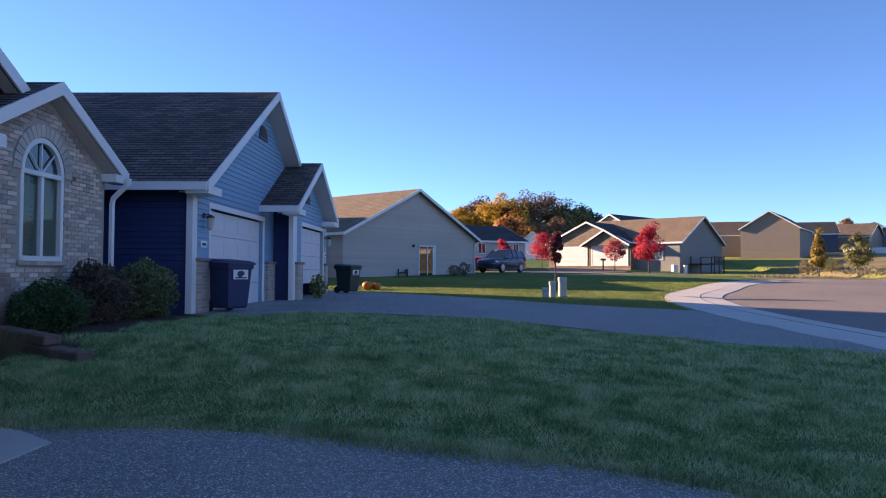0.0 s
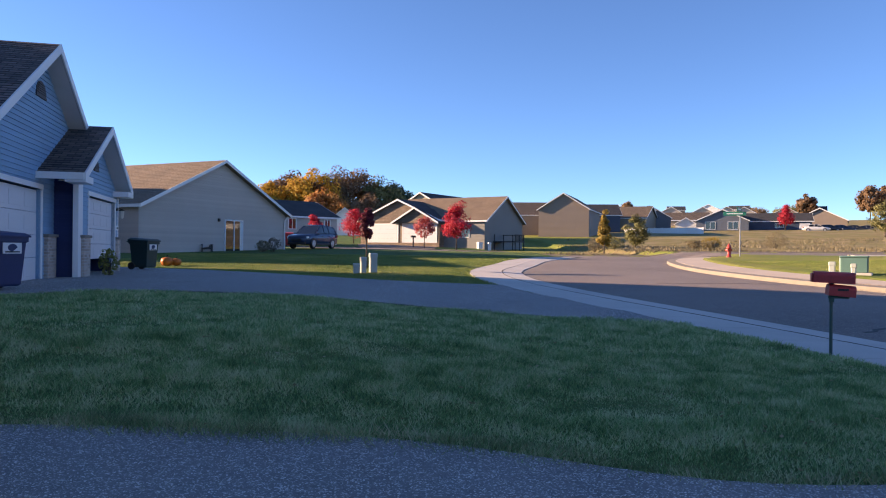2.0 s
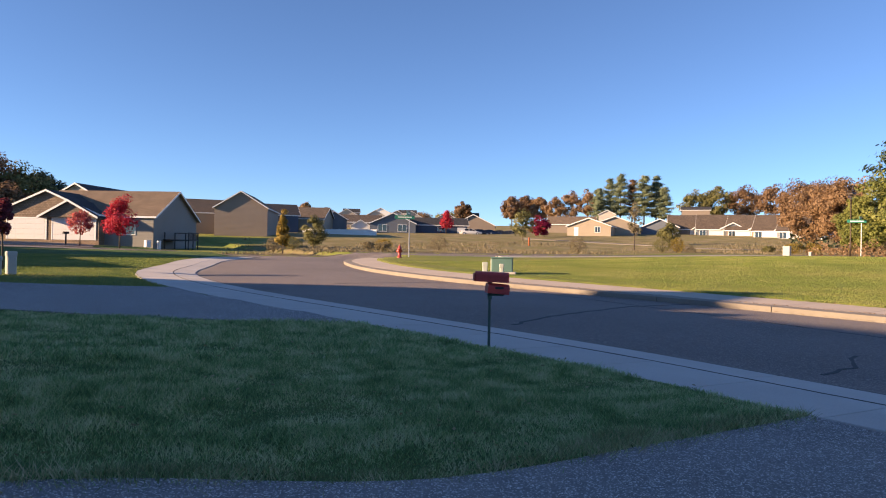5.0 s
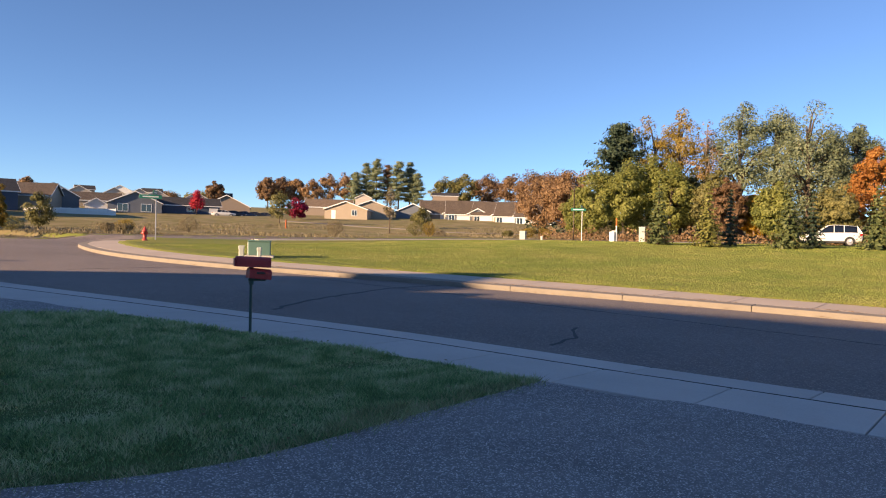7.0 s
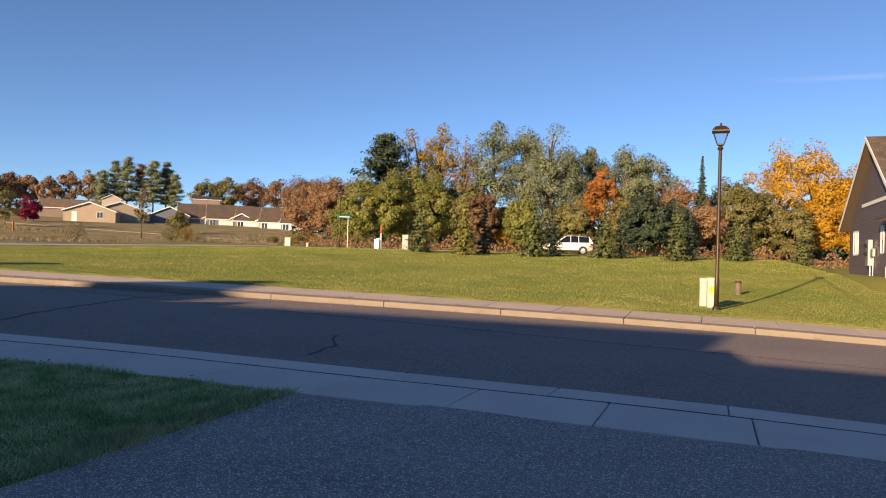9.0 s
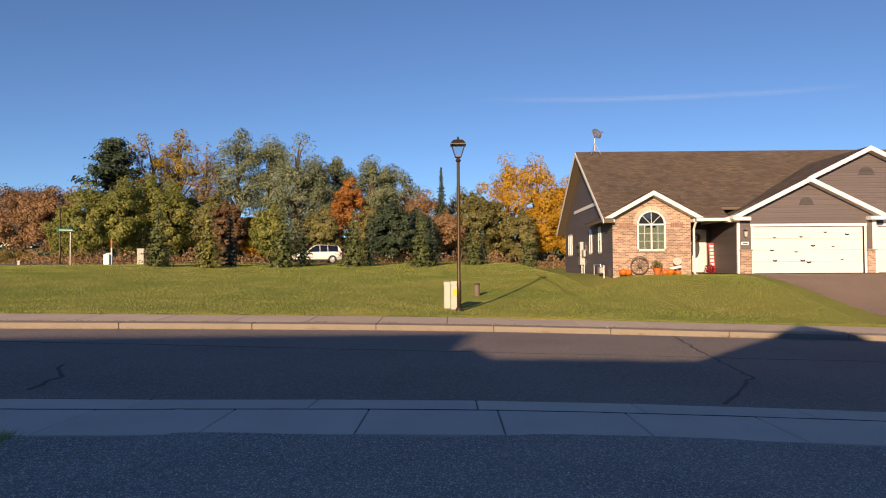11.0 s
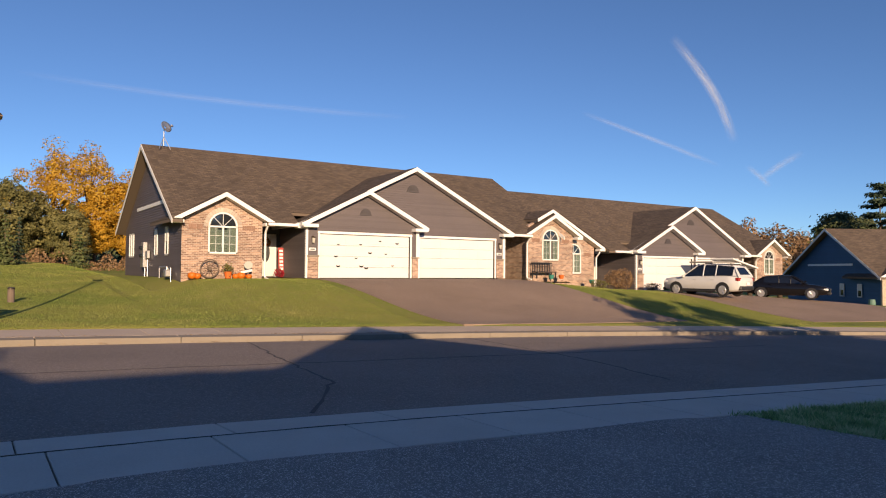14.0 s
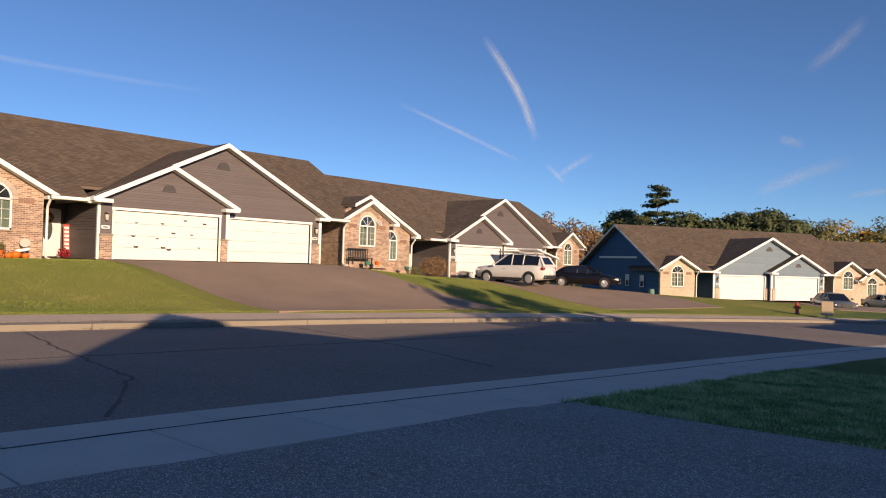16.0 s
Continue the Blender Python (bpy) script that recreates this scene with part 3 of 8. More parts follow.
grey_drive_low = drive("driveway_grey_low", [(19.0, -33.2), (25, -33.3), (32.1, -34.6)], [(17.5, -45.5), (25, -46.5), (32.4, -47.9)], M_DRIVE_RED, "brown asphalt driveway with parked cars")
buff_drive = drive("driveway_buff", [(13.5, -57.5), (18.5, -60.5), (24.4, -63.4)], [(8.0, -67.0), (13.0, -70.0), (18.3, -74.0)], M_DRIVE_RED, "brown asphalt driveway of the slate duplex")
apron = drive("front_path", [(-5.6, 5.1), (-5.0, 5.05), (-4.35, 4.75)], [(-5.6, 3.9), (-5.0, 3.95), (-4.35, 4.2)], M_CONC, "pale concrete front path", n=8, cols=4, lift=0.03, cat="path")
h2_drive = drive("driveway_far", [(-1.5, 62.5), (-2.2, 75), (-2.6, 85.5)], [(4.8, 60.5), (5.6, 72), (6.6, 80.5)], M_DRIVE_RED, "sunlit driveway of the house across the field", n=14, cols=6)


def seam(name, pts, width, mat=None, wob=0.05, seed=1):
    """Tar-filled crack, or dirt-filled joint, lying on the road."""
    rg_ = random.Random(seed)
    k = np.array(pts, float)
    d = np.r_[0, np.cumsum(np.hypot(*np.diff(k, axis=0).T))]
    n = max(4, int(d[-1] / 0.25))
    t = np.linspace(0, d[-1], n)
    x = np.interp(t, d, k[:, 0]) + np.array([rg_.uniform(-wob, wob) for _ in t])
    y = np.interp(t, d, k[:, 1]) + np.array([rg_.uniform(-wob, wob) for _ in t])
    tx, ty = np.gradient(x), np.gradient(y)
    ln = np.hypot(tx, ty)
    w = width * np.array([rg_.uniform(0.6, 1.2) for _ in t])
    L_ = np.stack([x - ty / ln * w, y + tx / ln * w], -1)
    R_ = np.stack([x + ty / ln * w, y - tx / ln * w], -1)

    def zf(px, py, ww):
        u = (px - near_edge(py)) / (far_edge(py) - near_edge(py))
        return street_z(py) + 0.05 * (1 - (2 * u - 1) ** 2) - 0.01 + 0.004
    return strip(name, L_, R_, zf, mat or M_TAR, "black tar-filled crack or dirt-filled gutter joint in the street", cols=1, thick=0.003, category="crack")


M_TAR = material("tar", (0.035, 0.032, 0.032), 0.7, var=0.2)
seam("crack", [(7.75, 10.9), (9.3, 11.66), (12.9, 12.87), (16.0, 13.4)], 0.045, seed=2)
# the dirt-filled joint along the gutter
seam("crack", [(float(near_edge(q)) + 0.07, q) for q in range(-30, 27, 3)], 0.020, wob=0.012, seed=9)
seam("crack", [(8.7, 5.45), (9.6, 5.5), (10.6, 6.1)], 0.03, seed=3)
seam("crack", [(8.9, -3.4), (11.0, -4.6), (14.5, -5.0), (18.1, -5.6)], 0.025, seed=4)
seam("crack", [(9.2, -10.5), (12.0, -11.2), (17.8, -12.2)], 0.02, seed=5)
seam("crack", [(13.4, 26.0), (13.4, 10.0), (13.4, -3.0), (13.3, -20.0)], 0.02, seed=6)
seam("crack", [(8.3, 21.0), (12.8, 21.6)], 0.02, seed=7)

field_path = drive("path_field", [(84.5, 49.9), (81, 55.2), (77.8, 64.2), (79.6, 74.2), (79.4, 82.5), (80.3, 93), (80.3, 104.5)], [(82.3, 48.2), (79.8, 53.8), (76.0, 62.9), (77.9, 73.1), (77.4, 81.6), (78.4, 92.4), (78.4, 103.4)], M_CURB, "pale concrete path winding through the field", n=40, cols=2, lift=0.05, cat="path")

# ---- house building blocks ----
def clip_band(poly, b0, b1):
    """Part of a convex polygon (a, b) between two heights."""
    for lim, keep in ((b0, 1), (b1, -1)):
        out = []
        for i, p in enumerate(poly):
            q = poly[(i + 1) % len(poly)]
            dp, dq = (p[1] - lim) * keep, (q[1] - lim) * keep
            if dp >= 0:
                out.append(p)
            if dp * dq < 0:
                t = dp / (dp - dq)
                out.append((p[0] + t * (q[0] - p[0]), lim))
        poly = out
        if len(poly) < 3:
            return []
    return poly


def siding(me, origin, along, poly, outward, course=0.115, lip=0.026):
    """Lapped boards over a convex polygon (a along, b up) on a wall."""
    o, d, n = Vector(origin), Vector(along), Vector(outward)
    lo, hi = min(p[1] for p in poly), max(p[1] for p in poly)
    k = math.floor(lo / course)
    while k * course < hi - 1e-4:
        b0, b1 = max(lo, k * course), min(hi, (k + 1) * course)
        band = clip_band(poly, b0, b1)
        if len(band) >= 3 and b1 - b0 > 0.004:
            a_lo = [p[0] for p in band if abs(p[1] - b0) < 1e-4] or [min(p[0] for p in band)]
            a_hi = [p[0] for p in band if abs(p[1] - b1) < 1e-4] or [sum(p[0] for p in band) / len(band)]
            pts = [(min(a_lo), b0, lip), (max(a_lo), b0, lip), (max(a_hi), b1, 0.003), (min(a_hi), b1, 0.003)]
            vs = [o + d * a + Vector((0, 0, b)) + n * off for a, b, off in pts]
            vs += [o + d * pts[0][0] + Vector((0, 0, b0)), o + d * pts[1][0] + Vector((0, 0, b0))]
            me.add(vs, [(0, 1, 2, 3), (4, 5, 1, 0)], [(p[0], p[1]) for p in pts] + [(pts[0][0], b0), (pts[1][0], b0)])
        k += 1


def slab(me, origin, along, poly, outward, thick=0.14):
    """Wall core behind a polygon (a, b)."""
    o, d, n = Vector(origin), Vector(along), Vector(outward)
    front = [o + d * a + Vector((0, 0, b)) for a, b in poly]
    k = len(poly)
    vs = front + [p - n * thick for p in front]
    fs = [tuple(range(k)), tuple(range(2 * k - 1, k - 1, -1))] + [(i, i + k, (i + 1) % k + k, (i + 1) % k) for i in range(k)]
    me.add(vs, fs, [(a, b) for a, b in poly] * 2)


def roof_plane(me, e0, e1, r1, r0, course=0.14, thick=0.16, lip=0.012):
    """Shingled roof plane: eave e0-e1, ridge r0-r1, courses stepping up the slope over a deck."""
    e0, e1, r0, r1 = map(Vector, (e0, e1, r0, r1))
    up = ((r0 + r1) / 2 - (e0 + e1) / 2)
    n = (e1 - e0).cross(up).normalized()
    if n.z < 0:
        n = -n
    run = up.length
    rows = max(2, int(run / course))
    along = (e1 - e0).normalized()
    vs, uv, fs = [e0, e1], [(0.0, 0.0), ((e1 - e0).dot(along), 0.0)], []
    for i in range(rows):
        t0, t1 = i / rows, (i + 1) / rows
        a0, a1, b0, b1 = e0.lerp(r0, t0), e1.lerp(r1, t0), e0.lerp(r0, t1), e1.lerp(r1, t1)
        k = len(vs)
        vs += [a0 + n * lip, a1 + n * lip, b0 + n * 0.002, b1 + n * 0.002]
        uv += [((p - e0).dot(along), t * run + 0.001) for p, t in ((a0, t0), (a1, t0), (b0, t1 - 0.002), (b1, t1 - 0.002))]
        fs += [(k, k + 1, k + 3, k + 2), (k - 2, k - 1, k + 1, k)]
    d = Vector((0, 0, -thick))
    k = len(vs)
    vs += [r1, r0, e0 + d, e1 + d, r1 + d, r0 + d]
    uv += [(0.1, 0.05)] * 6
    fs += [(k + 1, k, 1, 0), (k + 2, k + 3, k + 4, k + 5), (0, 1, k + 3, k + 2), (1, k, k + 4, k + 3), (k, k + 1, k + 5, k + 4), (k + 1, 0, k + 2, k + 5)]
    me.add(vs, fs, uv)


def board(me, p, q, h=0.2, t=0.03, out=(0, -1, 0), drop=0.0):
    """Trim board from p to q, h tall, t thick, on the side out."""
    p, q, o = Vector(p), Vector(q), Vector(out).normalized()
    z0, z1 = Vector((0, 0, -drop)), Vector((0, 0, -drop - h))
    vs = [p + z0, q + z0, q + z1, p + z1]
    vs += [a + o * t for a in vs]
    me.add(vs, [(0, 1, 2, 3), (7, 6, 5, 4), (0, 4, 5, 1), (1, 5, 6, 2), (2, 6, 7, 3), (3, 7, 4, 0)])


def panel_door(parent, u0, u1, w0, w1, v, mat, rows=4, cols=4, deco=None):
    """Sectional garage door with raised panels; a part of its house."""
    d = Mesh()
    hs = (w1 - w0) / rows
    for r in range(rows):
        d.box((u0, v, w0 + r * hs + 0.004), (u1, v + 0.045, w0 + (r + 1) * hs - 0.004), 0.006)
        for c in range(cols):
            cw = (u1 - u0) / cols
            d.box((u0 + c * cw + 0.12, v - 0.007, w0 + r * hs + 0.10), (u0 + (c + 1) * cw - 0.12, v + 0.002, w0 + (r + 1) * hs - 0.10), 0.010)
    door = part("garage_door", d, mat, parent, "white sectional garage door")
    return door


def arched_window(parent, u0, u1, w0, w1, v, m_trim, arched=True, curtain=True, sill=None, bars=True):
    """Window in a wall that looks to -v: casing, arch, panes, bars and sill. Springing line at w1 - half width."""
    r = (u1 - u0) / 2
    cu, ws = (u0 + u1) / 2, (w1 - (u1 - u0) / 2 if arched else w1)
    fr = Mesh()
    t, dep = 0.075, 0.10
    fr.box((u0, v - 0.03, w0), (u0 + t, v + dep, ws), 0.008).box((u1 - t, v - 0.03, w0), (u1, v + dep, ws), 0.008)
    fr.box((u0, v - 0.03, w0), (u1, v + dep, w0 + t), 0.008).box((u0, v - 0.03, ws - t / 2), (u1, v + dep, ws + t / 2), 0.008)
    fr.box((cu - 0.035, v - 0.02, w0 + t), (cu + 0.035, v + dep, ws), 0.006)
    if arched:
        n = 16
        for i in range(n):
            a0, a1 = math.pi * i / n, math.pi * (i + 1) / n
            ring = []
            for yy in (v - 0.03, v + dep):
                for rr in (r, r - t):
                    for a in (a0, a1):
                        ring.append((cu + rr * math.cos(a), yy, ws + rr * math.sin(a)))
            fr.add(ring, [(0, 1, 3, 2), (4, 6, 7, 5), (0, 4, 5, 1), (2, 3, 7, 6)])
        for a in (45, 90, 135):
            c, s = math.cos(radians(a)), math.sin(radians(a))
            fr.tube([(cu + 0.05 * c, v + 0.01, ws + 0.05 * s), (cu + (r - 0.03) * c, v + 0.01, ws + (r - 0.03) * s)], 0.012, 6)
    win = part("window", Mesh().box((u0 + 0.01, v + dep, w0 + 0.01), (u1 - 0.01, v + dep + 0.02, ws), 0), M_INNER, parent, "white arched window" if arched else "white window")
    part("window_frame", fr, m_trim, win)
    gl = Mesh()
    for a, b in ((u0 + t, cu - 0.035), (cu + 0.035, u1 - t)):
        gl.box((a, v + 0.035, w0 + t), (b, v + 0.045, ws - t / 2))
    part("pane", gl, M_PANE, win)
    if arched:
        fan = [(cu + (r - 0.02) * math.cos(math.pi * i / 14), v + 0.035, ws + (r - 0.02) * math.sin(math.pi * i / 14)) for i in range(15)]
        part("pane", Mesh().prism(fan, (0, 0.01, 0)), M_GLASS, win)
    gr = Mesh()
    for a, b in ((u0 + t, cu - 0.035), (cu + 0.035, u1 - t)) if bars else ():
        for k in (1, 2):
            zz = w0 + t + (ws - w0 - 1.5 * t) * k / 3
            gr.box((a, v + 0.028, zz - 0.008), (b, v + 0.034, zz + 0.008))
        gr.box(((a + b) / 2 - 0.008, v + 0.028, w0 + t), ((a + b) / 2 + 0.008, v + 0.034, ws - t / 2))
    if bars:
        part("glazing_bar", gr, m_trim, win)
    if curtain:
        cu_m = Mesh()
        for a, b in ((u0 + t, u0 + t + (u1 - u0) * 0.28), (u1 - t - (u1 - u0) * 0.28, u1 - t)):
            k = 12
            for i in range(k):
                x0, x1 = a + (b - a) * i / k, a + (b - a) * (i + 1) / k
                y0, y1 = v + 0.075 + 0.02 * (i % 2), v + 0.075 + 0.02 * ((i + 1) % 2)
                cu_m.add([(x0, y0, w0 + t), (x1, y1, w0 + t), (x1, y1, ws - 0.04), (x0, y0, ws - 0.04)], [(0, 1, 2, 3)])
        part("curtain", cu_m, M_CURTAIN, win)
        bl = Mesh()
        for k in range(int((ws - w0 - 0.2) / 0.07)):
            zz = w0 + 0.1 + 0.07 * k
            bl.add([(u0 + t, v + 0.085, zz), (u1 - t, v + 0.085, zz), (u1 - t, v + 0.070, zz + 0.062), (u0 + t, v + 0.070, zz + 0.062)], [(0, 1, 2, 3)])
        part("blind", bl, M_CURTAIN, win, "pale slatted blind")
    if sill is not None:
        part("sill", Mesh().box((u0 - 0.06, v - 0.07, w0 - 0.07), (u1 + 0.06, v + 0.05, w0), 0.01), sill, win)
    return win


def sconce(parent, u, v, w, s=1.0):
    """Wall lantern on a bracket."""
    a = Mesh().lathe([(0.05 * s, -0.02), (0.06 * s, 0.0), (0.05 * s, 0.02)], 12, pose(u, v - 0.01, w, 90))
    a.tube([(u, v, w), (u, v - 0.10 * s, w + 0.03 * s), (u, v - 0.14 * s, w - 0.02 * s)], 0.012 * s, 6)
    a.lathe([(0.02 * s, 0.0), (0.09 * s, -0.05 * s), (0.10 * s, -0.07 * s)], 8, pose(u, v - 0.14 * s, w + 0.02 * s))
    la = part("wall_lantern", a, M_BRONZE, parent, "bronze wall lantern")
    part("lantern_glass", Mesh().lathe([(0.085 * s, -0.05 * s), (0.06 * s, -0.26 * s), (0.03 * s, -0.30 * s)], 8, pose(u, v - 0.14 * s, w)), M_LANTERN, la)
    return la


M_SOLDIER = material("soldier_brick", (0.26, 0.155, 0.115), 0.85, var=0.3, scale=3, fine=30, islands=0.8)
M_LANTERN = material("frosted_glass", (0.5, 0.48, 0.42), 0.3, var=0.1)


def downspout(parent, u, v, w0, w1, back=0.35):
    pts = [(u, v - back, w1), (u, v - back, w1 - 0.08), (u, v - 0.08, w1 - 0.35), (u, v - 0.06, w1 - 0.45), (u, v - 0.06, w0 + 0.2), (u, v - 0.12, w0 + 0.1), (u, v - 0.45, w0 + 0.05)]
    return part("downspout", Mesh().tube(pts, 0.05, 6), M_WHITE, parent, "white downspout")


def half_round_vent(parent, u, v, w, r, mat):
    n = 12
    arc = [(u + r * math.cos(math.pi * i / n), v - 0.03, w + r * math.sin(math.pi * i / n)) for i in range(n + 1)]
    me = Mesh().prism(arc, (0, 0.03, 0))
    for k in range(1, 6):
        z = w + r * k / 6.5
        hw = math.sqrt(max(r * r - (z - w) ** 2, 0.001)) - 0.03
        me.box((u - hw, v - 0.05, z - 0.012), (u + hw, v - 0.028, z + 0.012))
    me.box((u - r - 0.03, v - 0.04, w - 0.05), (u + r + 0.03, v, w))
    return part("gable_vent", me, mat, parent)


room_walls = []


def duplex(m, label, mats, mirror=False, rooms=(True, True), brick_geo=False, door_deco=False, group="duplex houses on the street", main=(-6.2, 17.0), left_gable=True, open_door=False, tall=0.0, win_w=1.32, broad=None, warp=None, gables=((2.42, 3.42, 4.32, 1.71), (5.4, 6.5, 5.77, 3.2)), vs=0.0, room=(0.0, 0.62, 1.08, 2.95), ridge=6.77, deep=8.0, room_roof=(3.82, 2.25, 1.24, 0.42), bars=True):
    """Pair of attached houses: u to the right along the front, v to the back, w up."""
    front_m, side_m, brick_m, roof_m, gable_m = mats
    h = thing("duplex_house", m, label, "house", group)

    def U(u):
        x_ = 10.84 - u if mirror else u
        if warp is None:
            return x_
        ks = [k[0] for k in warp]
        if x_ <= ks[0]:
            return x_ - ks[0] + warp[0][1]
        if x_ >= ks[-1]:
            return x_ - ks[-1] + warp[-1][1]
        return float(np.interp(x_, ks, [k[1] for k in warp]))

    def P(u, v, w):
        return Vector((U(u), v, w))
    ax = Vector((-1 if mirror else 1, 0, 0))
    core, bo, so = Mesh(), Mesh(), Mesh()
    fo = (0, -1, 0)
    # front garage with the small gable, back garage under the big gable
    (sp, sh, sw, sd), (bp_, bh, bw_, bd) = gables
    if mirror and warp is None:
        sp, bp_ = U(sp), U(bp_)
    bw_, bd = bw_ + tall, bd + tall
    small = lambda x_: sw - 0.2 - sd * abs(x_ - sp) / sh
    big = lambda x_: bw_ - 0.2 - bd * abs(x_ - bp_) / bh
    XA = Vector((1, 0, 0))

    def piece(xa, xb, lo, top, pk, v):
        xa, xb = sorted((xa, xb))
        pl = [(xa, lo), (xb, lo), (xb, top(xb))] + ([(pk, top(pk))] if xa < pk < xb else []) + [(xa, top(xa))]
        slab(core, (0, v, 0), XA, pl, fo)
        siding(so, (0, v, 0), XA, pl, fo)

    def face(u0, u1, top, pk, d0, d1, v, dh=2.13):
        piece(U(u0), U(d0), 0, top, pk, v)
        piece(U(d1), U(u1), 0, top, pk, v)
        piece(U(d0), U(d1), dh, top, pk, v)
    face(-0.7, 5.45, small, sp, 0.0, 5.0, vs)
    face(5.45, 11.5, big, bp_, 5.86, 10.84, 0.45)
    # the big gable's face above the small roof
    far_x = U(-0.75) if abs(U(-0.75) - bp_) < bh - 0.3 else bp_ + (bh - 0.4) * (1 if U(-0.75) > bp_ else -1)
    piece(far_x, U(5.45), 2.55 if warp is None else 2.3, big, bp_, 0.45)
    part("wall", core, front_m, h)
    part("siding", so, front_m, h)
    # garage sides
    sc = Mesh()

    def clad(o, d, pl, n):
        one = Mesh()
        siding(one, o, d, pl, n)
        part("siding", one, side_m, h)
    for u, v0, sg in ((-0.7, vs, -1), (11.5, 0.45, 1)):
        nrm = Vector((sg * ax.x, 0, 0))
        pl = [(0, 0), (3.4 - v0, 0), (3.4 - v0, 2.62), (0, 2.62)]
        slab(sc, P(u, v0, 0), (0, 1, 0), pl, nrm)
        clad(P(u, v0, 0), (0, 1, 0), pl, nrm)
    nrm = Vector((ax.x, 0, 0))
    clad(P(5.45, vs, 0), (0, 1, 0), [(0, 0), (0.45 - vs, 0), (0.45 - vs, 2.6), (0, 2.6)], nrm)
    # recessed entries and the main walls
    for a, b in ((-3.6 if broad else main[0], -0.7), (11.5, main[1])):
        pl = [(U(a), 0), (U(b), 0), (U(b), 2.62), (U(a), 2.62)]
        slab(sc, (0, 3.4, 0), XA, pl, fo)
        clad((0, 3.4, 0), XA, pl, fo)
    for a, on in ((main[0], left_gable), (main[1], True)):
        if (broad and a < 0) or (warp and a > 0):
            continue
        nrm = Vector((ax.x if a > 0 else -ax.x, 0, 0))
        pl = [(0, -0.3), (13.4, -0.3), (13.4, 2.62), (6.7, ridge - 0.32), (0, 2.62)]
        slab(sc, P(a, 0.65, 0), (0, 1, 0), pl, nrm)
        clad(P(a, 0.65, 0), (0, 1, 0), pl, nrm)
    slab(sc, (0, 14.05, 0), XA, [(U(main[0]), -0.3), (U(main[1]), -0.3), (U(main[1]), 2.6), (U(main[0]), 2.6)], (0, 1, 0))
    part("side_wall", sc, side_m, h)
    # roofs
    rf, tr, sf = Bits("roof", roof_m, h, "shingled roof"), Bits("trim", M_WHITE, h), Bits("soffit", M_SOFFIT, h)
    rise_ = (ridge - 2.55) / 7.2
    rv = room[1] - 0.62
    # the front slope starts further back where rooms and garages stand before it
    cuts = [(main[0] - 0.5, -6.25, 0.15 + rv), (-6.25, -2.55, 0.80 + rv), (-2.55, -1.0, 0.15 + rv), (-1.0, 11.84, 1.2 + 2 * rv), (11.84, 13.39, 0.15 + rv), (13.39, 17.09, 0.80 + rv), (17.09, main[1] + 0.5, 0.15 + rv)]
    if warp is not None:
        cuts = []
    if broad:
        cuts = [(main[0] - 0.5, -3.0, 3.2), (-3.0, -1.0, 0.15)] + cuts[3:]
    for a, b, v_e in cuts:
        a, b = max(a, main[0] - 0.5), min(b, main[1] + 0.5)
        if b - a > 0.05:
            w_e = 2.55 + (v_e - 0.15) * rise_
            roof_plane(rf, P(a, v_e, w_e), P(b, v_e, w_e), P(b, 7.35, ridge), P(a, 7.35, ridge))
    roof_plane(rf, P(main[0] - 0.5, 14.55, 2.55), P(main[1] + 0.5, 14.55, 2.55), P(main[1] + 0.5, 7.35, ridge), P(main[0] - 0.5, 7.35, ridge))
    for v_e in (0.15, 14.55):
        for a, sg in ((main[0] - 0.5, -1), (main[1] + 0.5, 1)):
            if (broad and sg < 0) or (warp and sg > 0):
                continue
            board(tr, P(a, v_e, 2.53), P(a, 7.35, ridge - 0.02), 0.20, 0.03, (sg * ax.x, 0, 0))

    def gable_roof(pk, pw, half, drop, v0, v1, name, returns=True):
        g = Bits("roof", roof_m, h)
        Q = lambda x_, v, w: Vector((x_, v, w))
        for sg in (-1, 1):
            e_u = pk + sg * half
            roof_plane(g, Q(e_u, v0, pw - drop), Q(e_u, v1, pw - drop), Q(pk, v1, pw), Q(pk, v0, pw))
            board(tr, Q(e_u, v0, pw - drop), Q(pk, v0, pw), 0.21, 0.035, fo, -0.005)
            board(tr, Q(e_u, v0, pw - drop), Q(e_u, v1 - 1.0, pw - drop), 0.16, 0.06, (sg, 0, 0), 0.0)
            if returns:
                tr.box(Q(e_u, v0 - 0.03, pw - drop - 0.22), Q(e_u - sg * 0.75, v0 + 0.42, pw - drop - 0.06), 0.01)
            sf.add([Q(e_u, v0 + 0.01, pw - drop - 0.20), Q(pk, v0 + 0.01, pw - 0.20), Q(pk, v0 + 0.55, pw - 0.20), Q(e_u, v0 + 0.55, pw - drop - 0.20)], [(0, 1, 2, 3)])
        return g
    gable_roof(sp, sw, sh, sd, vs - 0.42, 3.6, "small")
    gable_roof(bp_, bw_, bh, bd, 0.03, deep, "big")
    # eave gutters of the main roof
    gt = Bits("gutter", M_WHITE, h)
    for a, b in ((-2.5, -1.15), (11.95, 13.35)) if warp is None else ():
        gt.box(P(a, 0.02, 2.40), P(b, 0.16, 2.54), 0.02)
    # doors, casings, corner boards, piers
    for d0, d1, v in ((0.0, 5.0, vs), (5.86, 10.84, 0.45)):
        up = 0.45 if (open_door and d0 == 0.0) else 0.0
        x0, x1 = sorted((U(d0), U(d1)))
        gd = panel_door(h, x0 + 0.02, x1 - 0.02, up + 0.01, 2.11, v + 0.08, M_DOOR, cols=4)
